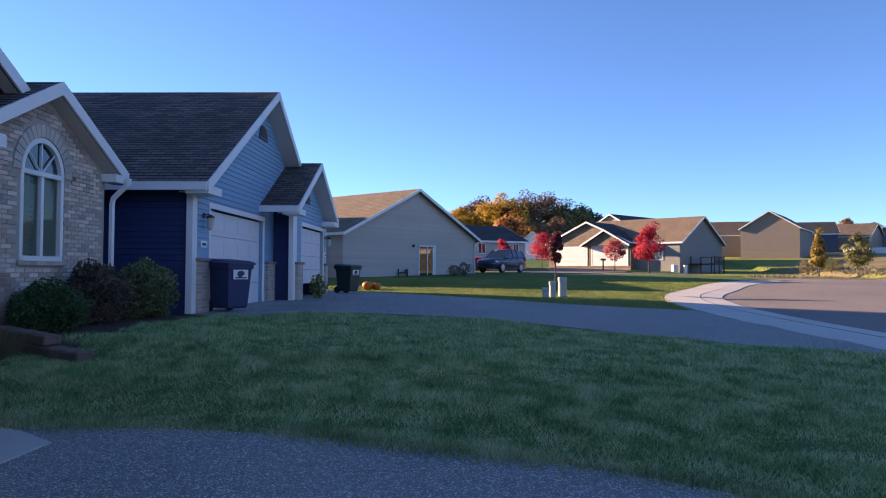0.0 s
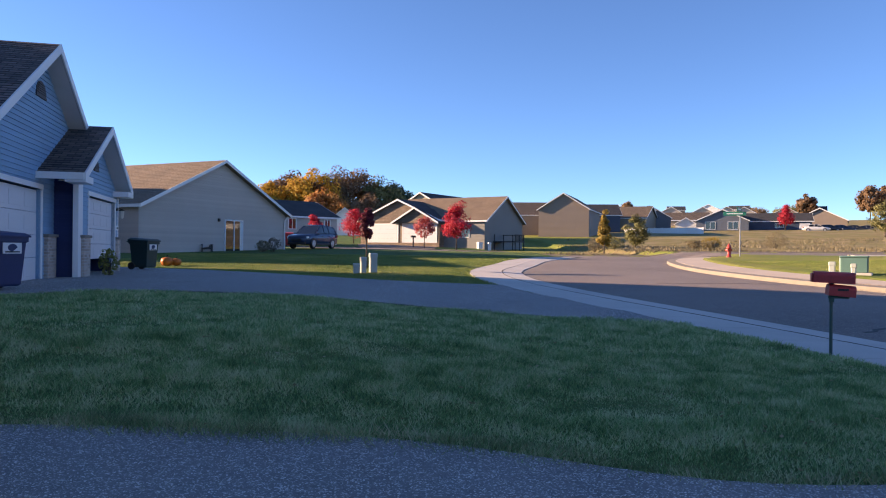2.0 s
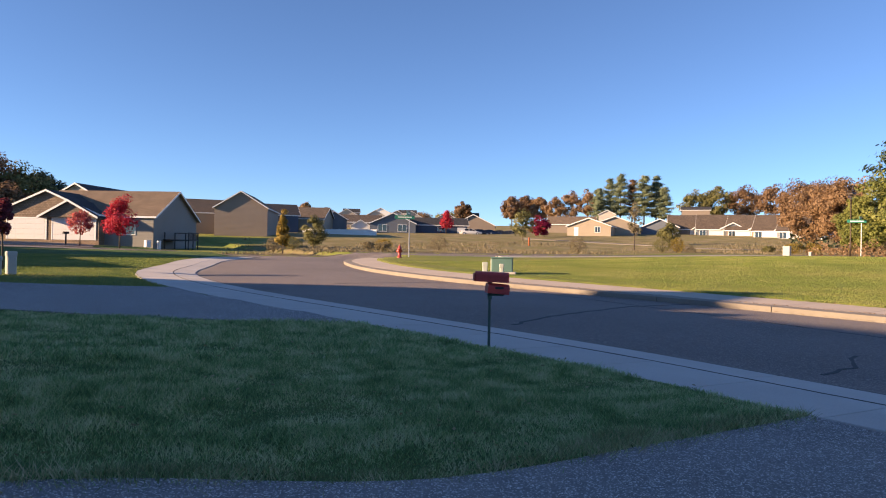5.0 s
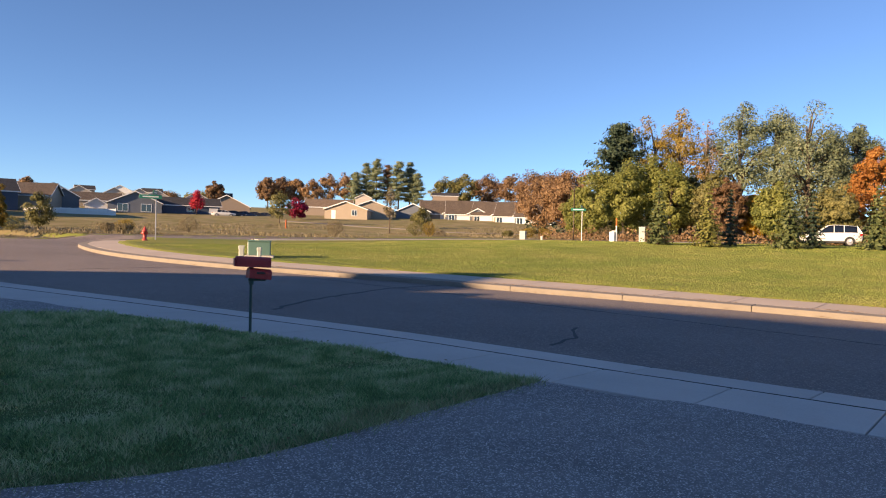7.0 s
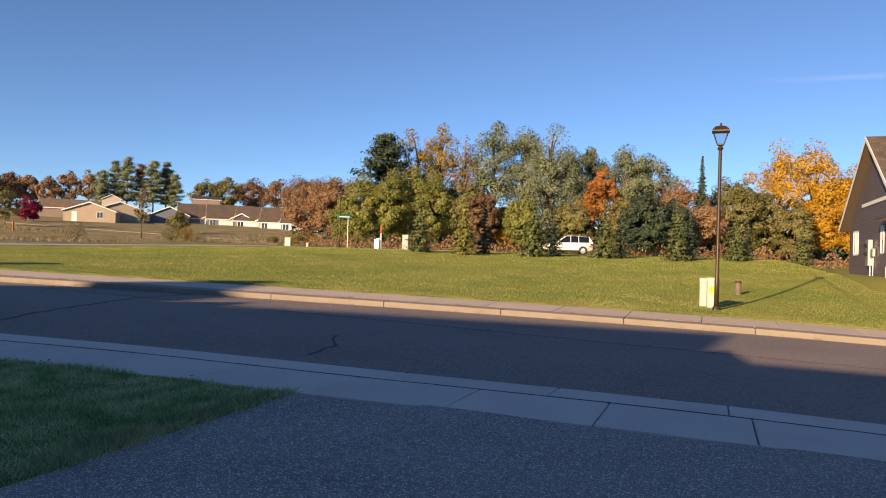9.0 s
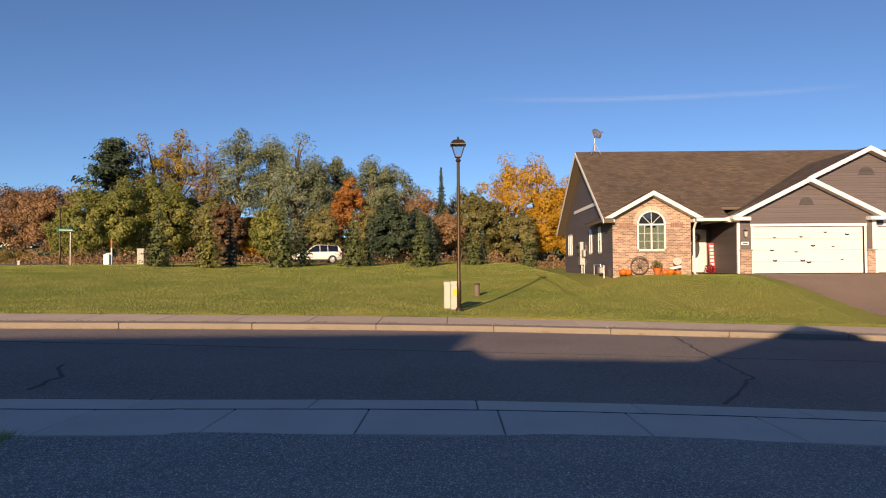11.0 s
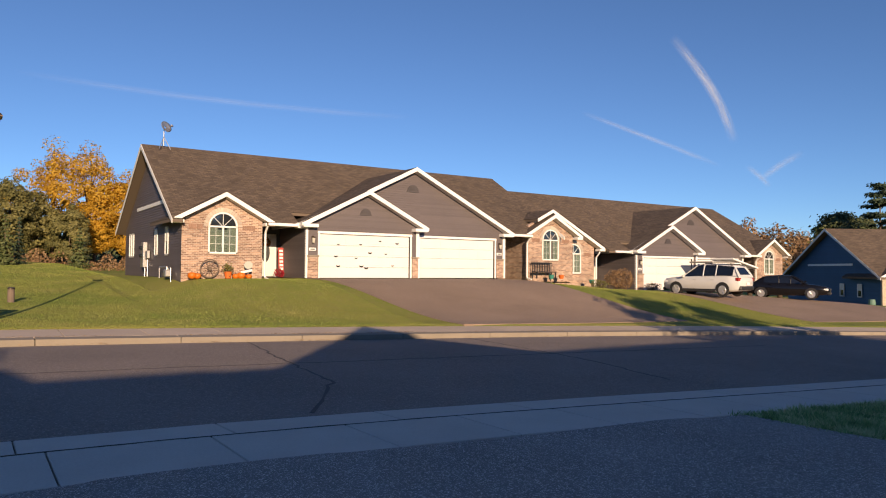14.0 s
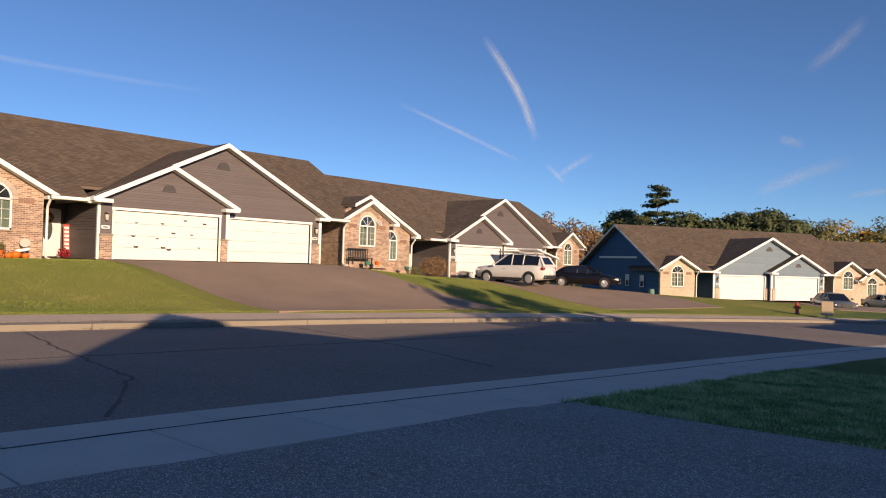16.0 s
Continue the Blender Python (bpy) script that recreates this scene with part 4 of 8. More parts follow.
        tr.box((x0 - 0.10, v - 0.03, 0), (x0, v + 0.08, 2.13), 0.006).box((x1, v - 0.03, 0), (x1 + 0.10, v + 0.08, 2.13), 0.006)
        tr.box((x0 - 0.12, v - 0.035, 2.13), (x1 + 0.12, v + 0.08, 2.25), 0.006)
        if up:
            # dark board in place of the shade inside the garage
            part("garage_shade", Mesh().box((x0, v + 0.9, 0), (x1, v + 1.0, 1.0)), M_INNER, h)
        if door_deco and d0 == 0.0:
            rng = random.Random(5)
            for k in range(12):
                u, w = x0 + 0.5 + (x1 - x0 - 1) * ((k % 4) + rng.random() * 0.8) / 4, 0.35 + 0.62 * (k // 4) + rng.random() * 0.3
                bat = Mesh()
                s = 0.07 + 0.05 * rng.random()
                bat.add([(u, v + 0.055, w + 0.2 * s), (u - s, v + 0.055, w + 0.5 * s), (u - 0.8 * s, v + 0.055, w - 0.2 * s), (u, v + 0.055, w - 0.4 * s), (u + 0.8 * s, v + 0.055, w - 0.2 * s), (u + s, v + 0.055, w + 0.5 * s)], [(0, 1, 2, 3), (0, 3, 4, 5)])
                part("bat_sticker", bat, M_BLACK, gd)
    for u, v in ((-0.7, vs), (5.45, vs), (11.5, 0.45)):
        s = -1 if u < 0 else (1 if u > 11 else 1)
        tr.box(P(u - 0.07 * (1 if u > 0 else -0) - 0.02, v - 0.03, 0), P(u + 0.10, v + 0.10, 2.55), 0.006)
    pi, pc = Bits("brick_pier", brick_m, h), Bits("pier_cap", M_CURB, h)
    for a, b, v in ((-0.62, -0.10, vs), (5.1, 5.44, vs), (5.5, 5.76, 0.45), (10.94, 11.42, 0.45)):
        pi.box(P(a, v - 0.11, 0), P(b, v + 0.02, 1.02), 0.008)
        pc.box(P(a - 0.03, v - 0.14, 1.02), P(b + 0.03, v + 0.02, 1.09), 0.01)
    sconce(h, U(-0.38), vs - 0.02, 1.95)
    sconce(h, U(11.15), 0.43, 1.95)
    for u_, v_ in ((-0.38, vs), (11.15, 0.45)):
        pl_ = part("number_plate", Mesh().box((U(u_) - 0.17, v_ - 0.045, 1.30), (U(u_) + 0.17, v_ - 0.02, 1.44), 0.006), M_WHITE, h)
        part("text_bar", Mesh().box((U(u_) - 0.11, v_ - 0.049, 1.345), (U(u_) + 0.11, v_ - 0.044, 1.395)), M_BLACK, pl_)
    half_round_vent(h, sp, vs - 0.01, sw - 1.17, 0.30 if warp is None else 0.24, M_VENT)
    half_round_vent(h, bp_, 0.44, bw_ - 1.22, 0.34, M_VENT)
    # rooms in brick
    for side, on in zip((0, 1), rooms):
        if not on:
            continue
        s = -1 if side == 0 else 1
        RU = (lambda u: U(u) + room[0]) if side == 0 else (lambda u: U(10.84 - u) + room[0])
        RP = lambda u, v, w: Vector((RU(u), v, w))
        rax = Vector((1 if RU(1) > RU(0) else -1, 0, 0))
        MP = lambda pl: [(RU(a), b) for a, b in pl]
        bw, tr2 = Mesh(), Bits("trim", M_WHITE, h)
        vf, a0, a1, pk = room[1], -6.2, -2.6, -4.4
        rg_h, rg_w, rg_d, rg_o = room_roof
        top = lambda u: rg_h - 0.2 - rg_d / rg_w * abs(u - pk)
        w0, w1, q0, q1 = room[2], room[3], pk - win_w / 2, pk + win_w / 2
        gp, gh, gl_, gr_e = pk, rg_h, rg_w, rg_w
        if broad and side == 0:
            # broad gable over the room and its neighbour's end
            vf, a0, a1, gp, gh = 0.95, -7.2, -3.55, -7.44, 4.90
            pk, w0, w1, gl_, gr_e = -5.29, 1.05, 2.90, 1.2, 4.45
            q0, q1 = pk - 0.62, pk + 0.62
            top = lambda u: gh - 0.2 - 0.5 * abs(u - gp)
        r = (q1 - q0) / 2
        for pl in ([(a0, -0.2), (q0, -0.2), (q0, top(q0)), (a0, top(a0))], [(q1, -0.2), (a1, -0.2), (a1, top(a1)), (q1, top(q1))], [(q0, -0.2), (q1, -0.2), (q1, w0), (q0, w0)]):
            slab(bw, (0, vf, 0), XA, MP(pl), fo, 0.2)
        for i in range(12):
            c0, c1 = q0 + (q1 - q0) * i / 12, q0 + (q1 - q0) * (i + 1) / 12
            f0, f1 = [w1 - r + math.sqrt(max(r * r - (c - pk) ** 2, 0)) for c in (c0, c1)]
            slab(bw, (0, vf, 0), XA, MP([(c0, f0), (c1, f1), (c1, top(c1)), (c0, top(c0))]), fo, 0.2)
        if broad and side == 0:
            slab(bw, (0, vf, 0), XA, MP([(-9.0, 2.2), (a0, 2.2), (a0, top(a0)), (gp, top(gp)), (-9.0, top(-9.0))]), fo, 0.2)
        slab(bw, RP(a1, vf, 0), (0, 1, 0), [(0.2, -0.2), (2.8, -0.2), (2.8, 2.6), (0.2, 2.6)], rax, 0.2)
        room_walls.append(part("brick_wall", bw, brick_m, h))
        ar = Mesh()
        for i in range(18):
            g0, g1 = math.pi * (i + 0.06) / 18, math.pi * (i + 0.94) / 18
            ring = [(RU(pk + rr * math.cos(g)), yy, w1 - r + rr * math.sin(g)) for yy in (vf - 0.025, vf + 0.02) for rr in (r + 0.01, r + 0.20) for g in (g0, g1)]
            ar.add(ring, [(0, 1, 3, 2), (4, 6, 7, 5), (0, 4, 5, 1), (2, 3, 7, 6), (0, 2, 6, 4), (1, 5, 7, 3)], [(i * 0.21 + 0.1, 0.03 + 0.0 * k) for k in range(8)])
        part("brick_arch", ar, brick_m, h)
        x0, x1 = sorted((RU(q0), RU(q1)))
        arched_window(h, x0, x1, w0, w1, vf + 0.02, M_WHITE, True, True, brick_m, bars)
        g = Bits("roof", roof_m, h)
        for sg, reach in ((-1, gl_), (1, gr_e)):
            e = gp + sg * reach
            we = gh - reach * (rg_d / rg_w if not (broad and side == 0) else 0.5)
            back_ = 5.0 if not (broad and side == 0) else 6.5
            roof_plane(g, RP(e, vf - rg_o, we), RP(e, back_ + rv, we), RP(gp, back_ + rv, gh), RP(gp, vf - rg_o, gh))
            board(tr2, RP(e, vf - rg_o, we), RP(gp, vf - rg_o, gh), 0.20, 0.035, fo, -0.005)
            if not (broad and side == 0 and sg < 0):
                tr2.box(RP(e, vf - rg_o - 0.03, we - 0.2), RP(e - sg * 0.45, vf, we - 0.06), 0.01)
            sf2 = Mesh().add([RP(e, vf - rg_o + 0.01, we - 0.2), RP(gp, vf - rg_o + 0.01, gh - 0.2), RP(gp, vf, gh - 0.2), RP(e, vf, we - 0.2)], [(0, 1, 2, 3)])
            part("soffit", sf2, M_SOFFIT, h)
        # soldier bricks beside the window head
        sol = Mesh()
        for ua, ub in ((a0 + 0.3, q0 - 0.22), (q1 + 0.22, a1 - 0.3)):
            n_ = int((ub - ua) / 0.085)
            for k in range(max(0, n_)):
                u_ = ua + k * 0.085
                sol.box(RP(u_, vf - 0.012, w1 - r - 0.13), RP(u_ + 0.068, vf + 0.02, w1 - r + 0.09))
        tagged(part("soldier_course", sol, M_SOLDIER, h), kind="stuff")
        xd = RU(a1 + 0.12)
        downspout(h, xd, vf - 0.02, -0.1, 2.45)
        # entry door
        xa, xb = sorted((RU(-1.95), RU(-1.02)))
        dr = part("front_door", Mesh().box((xa, 3.30, 0.05), (xb, 3.39, 2.08), 0.008), M_DOOR, h, "white panelled front door")
        part("door_pane", Mesh().prism([(((xa + xb) / 2) + 0.22 * math.cos(k * math.pi / 8), 3.285, 1.25 + 0.5 * math.sin(k * math.pi / 8)) for k in range(16)], (0, 0.01, 0)), M_GLASS, dr)
        part("door_casing", Mesh().box((xa - 0.1, 3.32, 0), (xa, 3.42, 2.18)).box((xb, 3.32, 0), (xb + 0.1, 3.42, 2.18)).box((xa - 0.1, 3.32, 2.08), (xb + 0.1, 3.42, 2.18)), M_WHITE, dr)
    return h


GREY_MATS = (M_GREY, M_GREY, M_BRICK, M_ROOF, M_GREY)
BLUE_MATS = (M_BLUE, M_NAVY, M_BRICK_NEAR, M_ROOF_B, M_BLUE)
BUFF_MATS = (M_SLATE, M_TEAL, M_BRICK2, M_ROOF, M_SLATE)
grey_house = duplex(pose(32.0, -13.57, 1.27, 0, 0, -90), "grey-sided duplex with tan brick fronts and brown shingles", GREY_MATS, door_deco=True, main=(-6.2, 15.4))
grey_house_low = duplex(pose(32.0, -36.34, 0.52, 0, 0, -90), "grey-sided duplex stepping down the street", GREY_MATS, broad=True, main=(-7.2, 17.0))
blue_house = duplex(pose(-7.73, 17.24, 0.80, 0, 0, 98.2), "blue-sided duplex with brick front and dark shingles", BLUE_MATS, mirror=True, rooms=(False, True), open_door=True, main=(-1.0, 14.6), win_w=1.08, vs=-0.15, room=(0.45, 1.45, 0.97, 2.80), ridge=5.3, deep=7.2, room_roof=(3.65, 2.12, 1.09, 0.25), bars=False,
                    warp=((-0.7, -4.8), (0.0, -3.85), (4.98, 0.02), (5.39, 1.05), (5.84, 1.87), (10.84, 5.0), (11.54, 5.45)), gables=((2.57, 2.9, 4.06, 1.54), (-0.11, 5.08, 5.52, 3.0)))
own_house = duplex(pose(-4.70, -8.12, 0.30, 0, 0, 92.1), "blue-sided duplex behind the driveway", BLUE_MATS, mirror=True, rooms=(False, True), main=(-2.0, 22.0), tall=0.6, ridge=6.38)
# roof strips added out of view to close a gap in the cast shadow
shadow_roof = Bits("roof", M_ROOF_B, own_house)
roof_plane(shadow_roof, (12.4, 5.2, 5.2), (17.4, 5.2, 5.2), (17.4, 7.35, 6.42), (12.4, 7.35, 6.42))
roof_plane(shadow_roof, (12.4, 14.5, 2.55), (17.4, 14.5, 2.55), (17.4, 7.35, 6.42), (12.4, 7.35, 6.42))
buff_house = duplex(pose(24.1, -63.95, -1.1, 0, 0, -120), "navy and slate-sided duplex with buff brick", BUFF_MATS, mirror=True)
buff_house_low = duplex(pose(24.1 - 22.75 * 0.5, -63.95 - 22.75 * 0.866, -1.7, 0, 0, -120), "slate-sided duplex further down the street", BUFF_MATS)
# never in view; added to throw shadow over the street's south end
south_shadow_house = duplex(pose(-9.0, -47.0, -1.0, 0, 0, 84), "unseen blue-sided duplex added for its street shadow", BLUE_MATS, mirror=True)
# the taller brick gable behind the near room, at the joint of the two blue duplexes
bg_pk, bg_w, bg_v = -11.3, 4.98, 1.62
bgw = Mesh()
slab(bgw, (0, bg_v, 0), (1, 0, 0), [(-13.6, -0.2), (-9.8, -0.2), (-9.8, bg_w - 0.2 - 0.57 * 1.5), (bg_pk, bg_w - 0.2), (-13.6, bg_w - 0.2 - 0.57 * 2.3)], (0, -1, 0), 0.2)
part("brick_gable", bgw, M_BRICK_NEAR, blue_house)
bgr, bgt = Bits("roof", M_ROOF_B, blue_house), Bits("trim", M_WHITE, blue_house)
for sg, run in ((-1, 4.0), (1, 2.75)):
    e_u, e_w = bg_pk + sg * run, bg_w - 0.57 * run
    roof_plane(bgr, (e_u, bg_v - 0.22, e_w), (e_u, 7.5, e_w), (bg_pk, 7.5, bg_w), (bg_pk, bg_v - 0.22, bg_w))
    board(bgt, (e_u, bg_v - 0.22, e_w), (bg_pk, bg_v - 0.22, bg_w), 0.20, 0.035, (0, -1, 0), -0.005)
    part("soffit", Mesh().add([(e_u, bg_v - 0.2, e_w - 0.2), (bg_pk, bg_v - 0.2, bg_w - 0.2), (bg_pk, bg_v, bg_w - 0.2), (e_u, bg_v, e_w - 0.2)], [(0, 1, 2, 3)]), M_SOFFIT, blue_house)

# ---- other houses ----
def simple_house(x, y, rz, width, depth, eave, slope, wall_m, roof_m, label, z=None, gable_front=True, windows=(), garages=(), over=0.4, group="houses around", doors=(), sink=1.2, name="house"):
    """House with one gable roof. Local: front at y = 0 looks to -y, x along the front from -width/2."""
    z = zg(x, y) if z is None else z
    h = thing(name, pose(x, y, z, 0, 0, rz), label, "house", group)
    hw = width / 2
    core, rf, tr = Mesh(), Bits("roof", roof_m, h, "shingled roof"), Bits("trim", M_WHITE, h)
    X, Y = Vector((1, 0, 0)), Vector((0, 1, 0))
    if gable_front:
        top = eave + slope * hw
        fpoly = [(-hw, -sink), (hw, -sink), (hw, eave), (0, top), (-hw, eave)]
        spoly = [(0, -sink), (depth, -sink), (depth, eave), (0, eave)]
    else:
        top = eave + slope * depth / 2
        fpoly = [(-hw, -sink), (hw, -sink), (hw, eave), (-hw, eave)]
        spoly = [(0, -sink), (depth, -sink), (depth, eave), (depth / 2, top), (0, eave)]
    for o, d, pl, n in (((0, 0, 0), X, fpoly, -Y), ((0, depth, 0), X, fpoly, Y), ((-hw, 0, 0), Y, spoly, -X), ((hw, 0, 0), Y, spoly, X)):
        slab(core, o, d, pl, n, 0.15)
        one = Mesh()
        siding(one, o, d, pl, n, 0.16 if width > 9 else 0.2)
        part("siding", one, wall_m, h)
    part("wall", core, wall_m, h)
    e = eave - slope * over * 0.6
    if gable_front:
        a = over * 0.6 + hw
        for s in (-1, 1):
            roof_plane(rf, (s * a, -over, e), (s * a, depth + over, e), (0, depth + over, top), (0, -over, top), course=0.28)
            board(tr, (s * a, -over, e), (0, -over, top), 0.2, 0.03, (0, -1, 0), -0.01)
            board(tr, (s * a, -over, e), (s * a, depth + over, e), 0.18, 0.05, (s, 0, 0))
    else:
        for y0 in (-over * 0.6, depth + over * 0.6):
            roof_plane(rf, (-hw - over, y0, e), (hw + over, y0, e), (hw + over, depth / 2, top), (-hw - over, depth / 2, top), course=0.28)
            for s in (-1, 1):
                board(tr, (s * (hw + over), y0, e), (s * (hw + over), depth / 2, top), 0.2, 0.03, (s, 0, 0), -0.01)
        board(tr, (-hw - over, -over * 0.6, e), (hw + over, -over * 0.6, e), 0.18, 0.05, (0, -1, 0))
    for u, w0, ww, hh in windows:
        win = part("window", Mesh().box((u - ww / 2, -0.03, w0), (u + ww / 2, 0.0, w0 + hh), 0), M_GLASS, h)
        f = Mesh()
        for a, b in (((u - ww / 2 - 0.08, w0 - 0.08), (u - ww / 2, w0 + hh + 0.08)), ((u + ww / 2, w0 - 0.08), (u + ww / 2 + 0.08, w0 + hh + 0.08)), ((u - ww / 2, w0 - 0.08), (u + ww / 2, w0)), ((u - ww / 2, w0 + hh), (u + ww / 2, w0 + hh + 0.08)), ((u - 0.03, w0), (u + 0.03, w0 + hh))):
            f.box((a[0], -0.07, a[1]), (b[0], 0.0, b[1]))
        part("window_frame", f, M_WHITE, win)
    for u, ww in garages:
        panel_door(h, u - ww / 2, u + ww / 2, 0.0, 2.13, -0.06, M_DOOR, rows=4, cols=4)
        part("casing", Mesh().box((u - ww / 2 - 0.12, -0.08, 0), (u - ww / 2, 0, 2.25)).box((u + ww / 2, -0.08, 0), (u + ww / 2 + 0.12, 0, 2.25)).box((u - ww / 2 - 0.12, -0.08, 2.13), (u + ww / 2 + 0.12, 0, 2.27)), M_WHITE, h)
    for u, ww in doors:
        part("door", Mesh().box((u - ww / 2, -0.05, 0), (u + ww / 2, 0, 2.05), 0.01), M_WHITE, h)
    return h


M_SHAKE = brick_like("shake_gable", (0.30, 0.215, 0.155), (0.21, 0.15, 0.105), (0.10, 0.07, 0.05), 0.16, 0.18, 0.014, var=0.2)
M_GREEN_GREY = material("green_grey_siding", (0.215, 0.205, 0.185), 0.65, var=0.08, scale=0.7, fine=30)
M_TAUPE = material("taupe_siding", (0.25, 0.20, 0.16), 0.65, var=0.08, scale=0.7, fine=30)
M_STEELBLUE = material("steel_blue_siding", (0.13, 0.15, 0.18), 0.6, var=0.08, scale=0.7, fine=30)
M_DKBLUE = material("dark_blue_siding", (0.05, 0.075, 0.12), 0.6, var=0.08, scale=0.7, fine=30)

# unseen houses west of the street, added to cast shadows on street and lawn
simple_house(-27.45, 22.95, 104.8, 17.3, 9, 9.45, 0.5, M_TAUPE, M_ROOF, "unseen taupe house added for its shadow on the street", gable_front=False, sink=2.0)
simple_house(-26.7, 26.35, 98, 11.0, 9, 8.0, 0.75, M_TAUPE, M_ROOF, "unseen taupe gable house added for its shadow on the street", sink=2.0)
simple_house(-20.5, 42.4, 98, 8.5, 10, 4.8, 0.5, M_BEIGE, M_ROOF_T, "unseen beige house added to shade the corner lawn", gable_front=False)
# beige house with its gable to the lawn
beige = simple_house(-10.3, 46.5, 60, 13.2, 15, 2.85, 0.47, M_BEIGE, M_ROOF_T, "beige-sided house with tan shingles and a patio door", z=1.25)
patio = part("patio_door", Mesh().box((0.35, -0.05, 0.08), (1.95, -0.03, 2.08)), M_GLASS, beige, "sliding glass patio door")
fr = Mesh()
for a, b in (((0.27, 0.0), (0.35, 2.16)), ((1.95, 0.0), (2.03, 2.16)), ((0.27, 2.08), (2.03, 2.16)), ((0.27, 0.0), (2.03, 0.08)), ((1.11, 0.08), (1.19, 2.08))):
    fr.box((a[0], -0.08, a[1]), (b[0], 0.0, b[1]), 0.006)
part("door_frame", fr, M_WHITE, patio)
part("step", Mesh().box((0.3, -0.9, -0.25), (2.1, 0.0, -0.06), 0.02), M_CONC, beige)
part("curtain", Mesh().box((1.72, -0.056, 0.1), (1.93, -0.051, 2.06)), M_CURTAIN, patio)
part("wall_light", Mesh().box((-0.35, -0.14, 2.0), (-0.2, 0, 2.2), 0.02), M_BLACK, beige)
part("downspout", Mesh().tube([(6.75, -0.2, 2.6), (6.45, -0.1, 2.3), (6.42, -0.1, 0.25), (6.5, -0.5, 0.08), (7.5, -0.9, 0.02)], 0.055, 6), M_WHITE, beige)
# house behind it with a blue-grey roof
simple_house(-10.3, 72.8, 36, 14, 10, 2.7, 0.37, M_BEIGE, M_ROOF_D, "low beige house with a dark roof behind the parked car", gable_front=False, z=2.3, windows=((-2.0, 1.3, 0.7, 1.0), (1.6, 1.3, 0.8, 1.0), (5.8, 1.3, 0.6, 1.0)))
# house across the cross street: garage gables and a long wing
wing = simple_house(6.3, 81.5, -35, 13.0, 10.5, 2.75, 0.55, M_GREEN_GREY, M_ROOF_T, "grey-sided wing with tan shingles and a deck", gable_front=False, z=2.3, windows=((3.7, 0.75, 1.7, 1.3),))
gar = simple_house(2.26, 83.06, -35, 11.0, 9, 2.75, 0.43, M_SHAKE, M_ROOF_D, "house with shake gables and two white garage doors", gable_front=True, z=2.35, garages=((-2.2, 4.1), (2.85, 4.5)))
gf = Mesh()
siding(gf, (2.7, -0.6, 0), (1, 0, 0), [(-2.9, 2.3), (2.9, 2.3), (0, 3.9)], (0, -1, 0))
slab(gf, (2.7, -0.6, 0), (1, 0, 0), [(-2.9, 2.3), (2.9, 2.3), (0, 3.9)], (0, -1, 0), 0.6)
part("front_gable", gf, M_SHAKE, gar)
gr_ = Bits("porch_roof", M_ROOF_D, gar)
roof_plane(gr_, (-0.5, -1.0, 2.35), (-0.5, 3.5, 2.35), (2.7, 3.5, 4.1), (2.7, -1.0, 4.1), course=0.28)
roof_plane(gr_, (5.9, -1.0, 2.35), (5.9, 3.5, 2.35), (2.7, 3.5, 4.1), (2.7, -1.0, 4.1), course=0.28)
gb = Mesh()
board(gb, (-0.5, -1.0, 2.35), (2.7, -1.0, 4.1), 0.22, 0.04)
board(gb, (5.9, -1.0, 2.35), (2.7, -1.0, 4.1), 0.22, 0.04)
part("gable_trim", gb, M_WHITE, gar)
simple_house(5.9, 99.9, -38, 11.6, 18, 3.0, 0.55, M_TAN, M_ROOF_D, "second tan gable and roof rising behind the garage house", gable_front=True, z=3.5)
# deck of the wing
deck = thing("deck", pose(13.9, 80.2, 1.9, 0, 0, 55) @ Matrix.Diagonal((0.8, 0.8, 0.8, 1)), "dark timber deck with railing at the house end", "deck")
part("platform", Mesh().box((-1.6, -3.0, 0.75), (1.6, 0.5, 0.9), 0.01), M_BLACK, deck)
for u, v_ in ((-1.5, -2.9), (0, -2.9), (1.5, -2.9), (1.5, -1.2), (-1.5, 0.3), (1.5, 0.3)):
    part("post", Mesh().box((u - 0.06, v_ - 0.06, -0.6), (u + 0.06, v_ + 0.06, 1.85), 0.01), M_BLACK, deck)
part("railing", Mesh().box((-1.6, -2.95, 1.75), (1.6, -2.87, 1.85)).box((1.46, -2.95, 1.75), (1.54, 0.4, 1.85)), M_BLACK, deck)
for k in range(15):
    part("baluster", Mesh().box((-1.45 + k * 0.2, -2.93, 0.9), (-1.41 + k * 0.2, -2.89, 1.76)), M_BLACK, deck)


def far_house(head, d, width, depth, eave, slope, facing, wall_m, roof_m, label, gable=True, base=None, **kw):
    X_, Y_ = at_head(head, d)
    return simple_house(X_, Y_, 180 - facing, width, depth, eave, slope, wall_m, roof_m, label, z=base, gable_front=gable, **kw)


def at_head(head, d):
    return -0.25 + d * math.sin(radians(head)), 0.1 + d * math.cos(radians(head))


far_house(15.0, 122, 8.6, 14, 4.6, 0.62, 205, M_TAUPE, M_ROOF_T, "tall taupe house with its gable to the field", base=4.2)
far_house(12.2, 130, 9, 10, 3.2, 0.5, 190, M_TAUPE, M_ROOF, "brown-roofed garage wing beside the taupe house", gable=False, base=5.0)
far_house(18.2, 142, 6, 9, 3.8, 0.5, 190, M_DKBLUE, M_ROOF_D, "dark blue house behind the young trees", gable=False, base=5.0)
far_house(20.0, 150, 7, 10, 4.0, 0.5, 215, M_TAN, M_ROOF, "tan house behind the fence", gable=False, base=4.6)
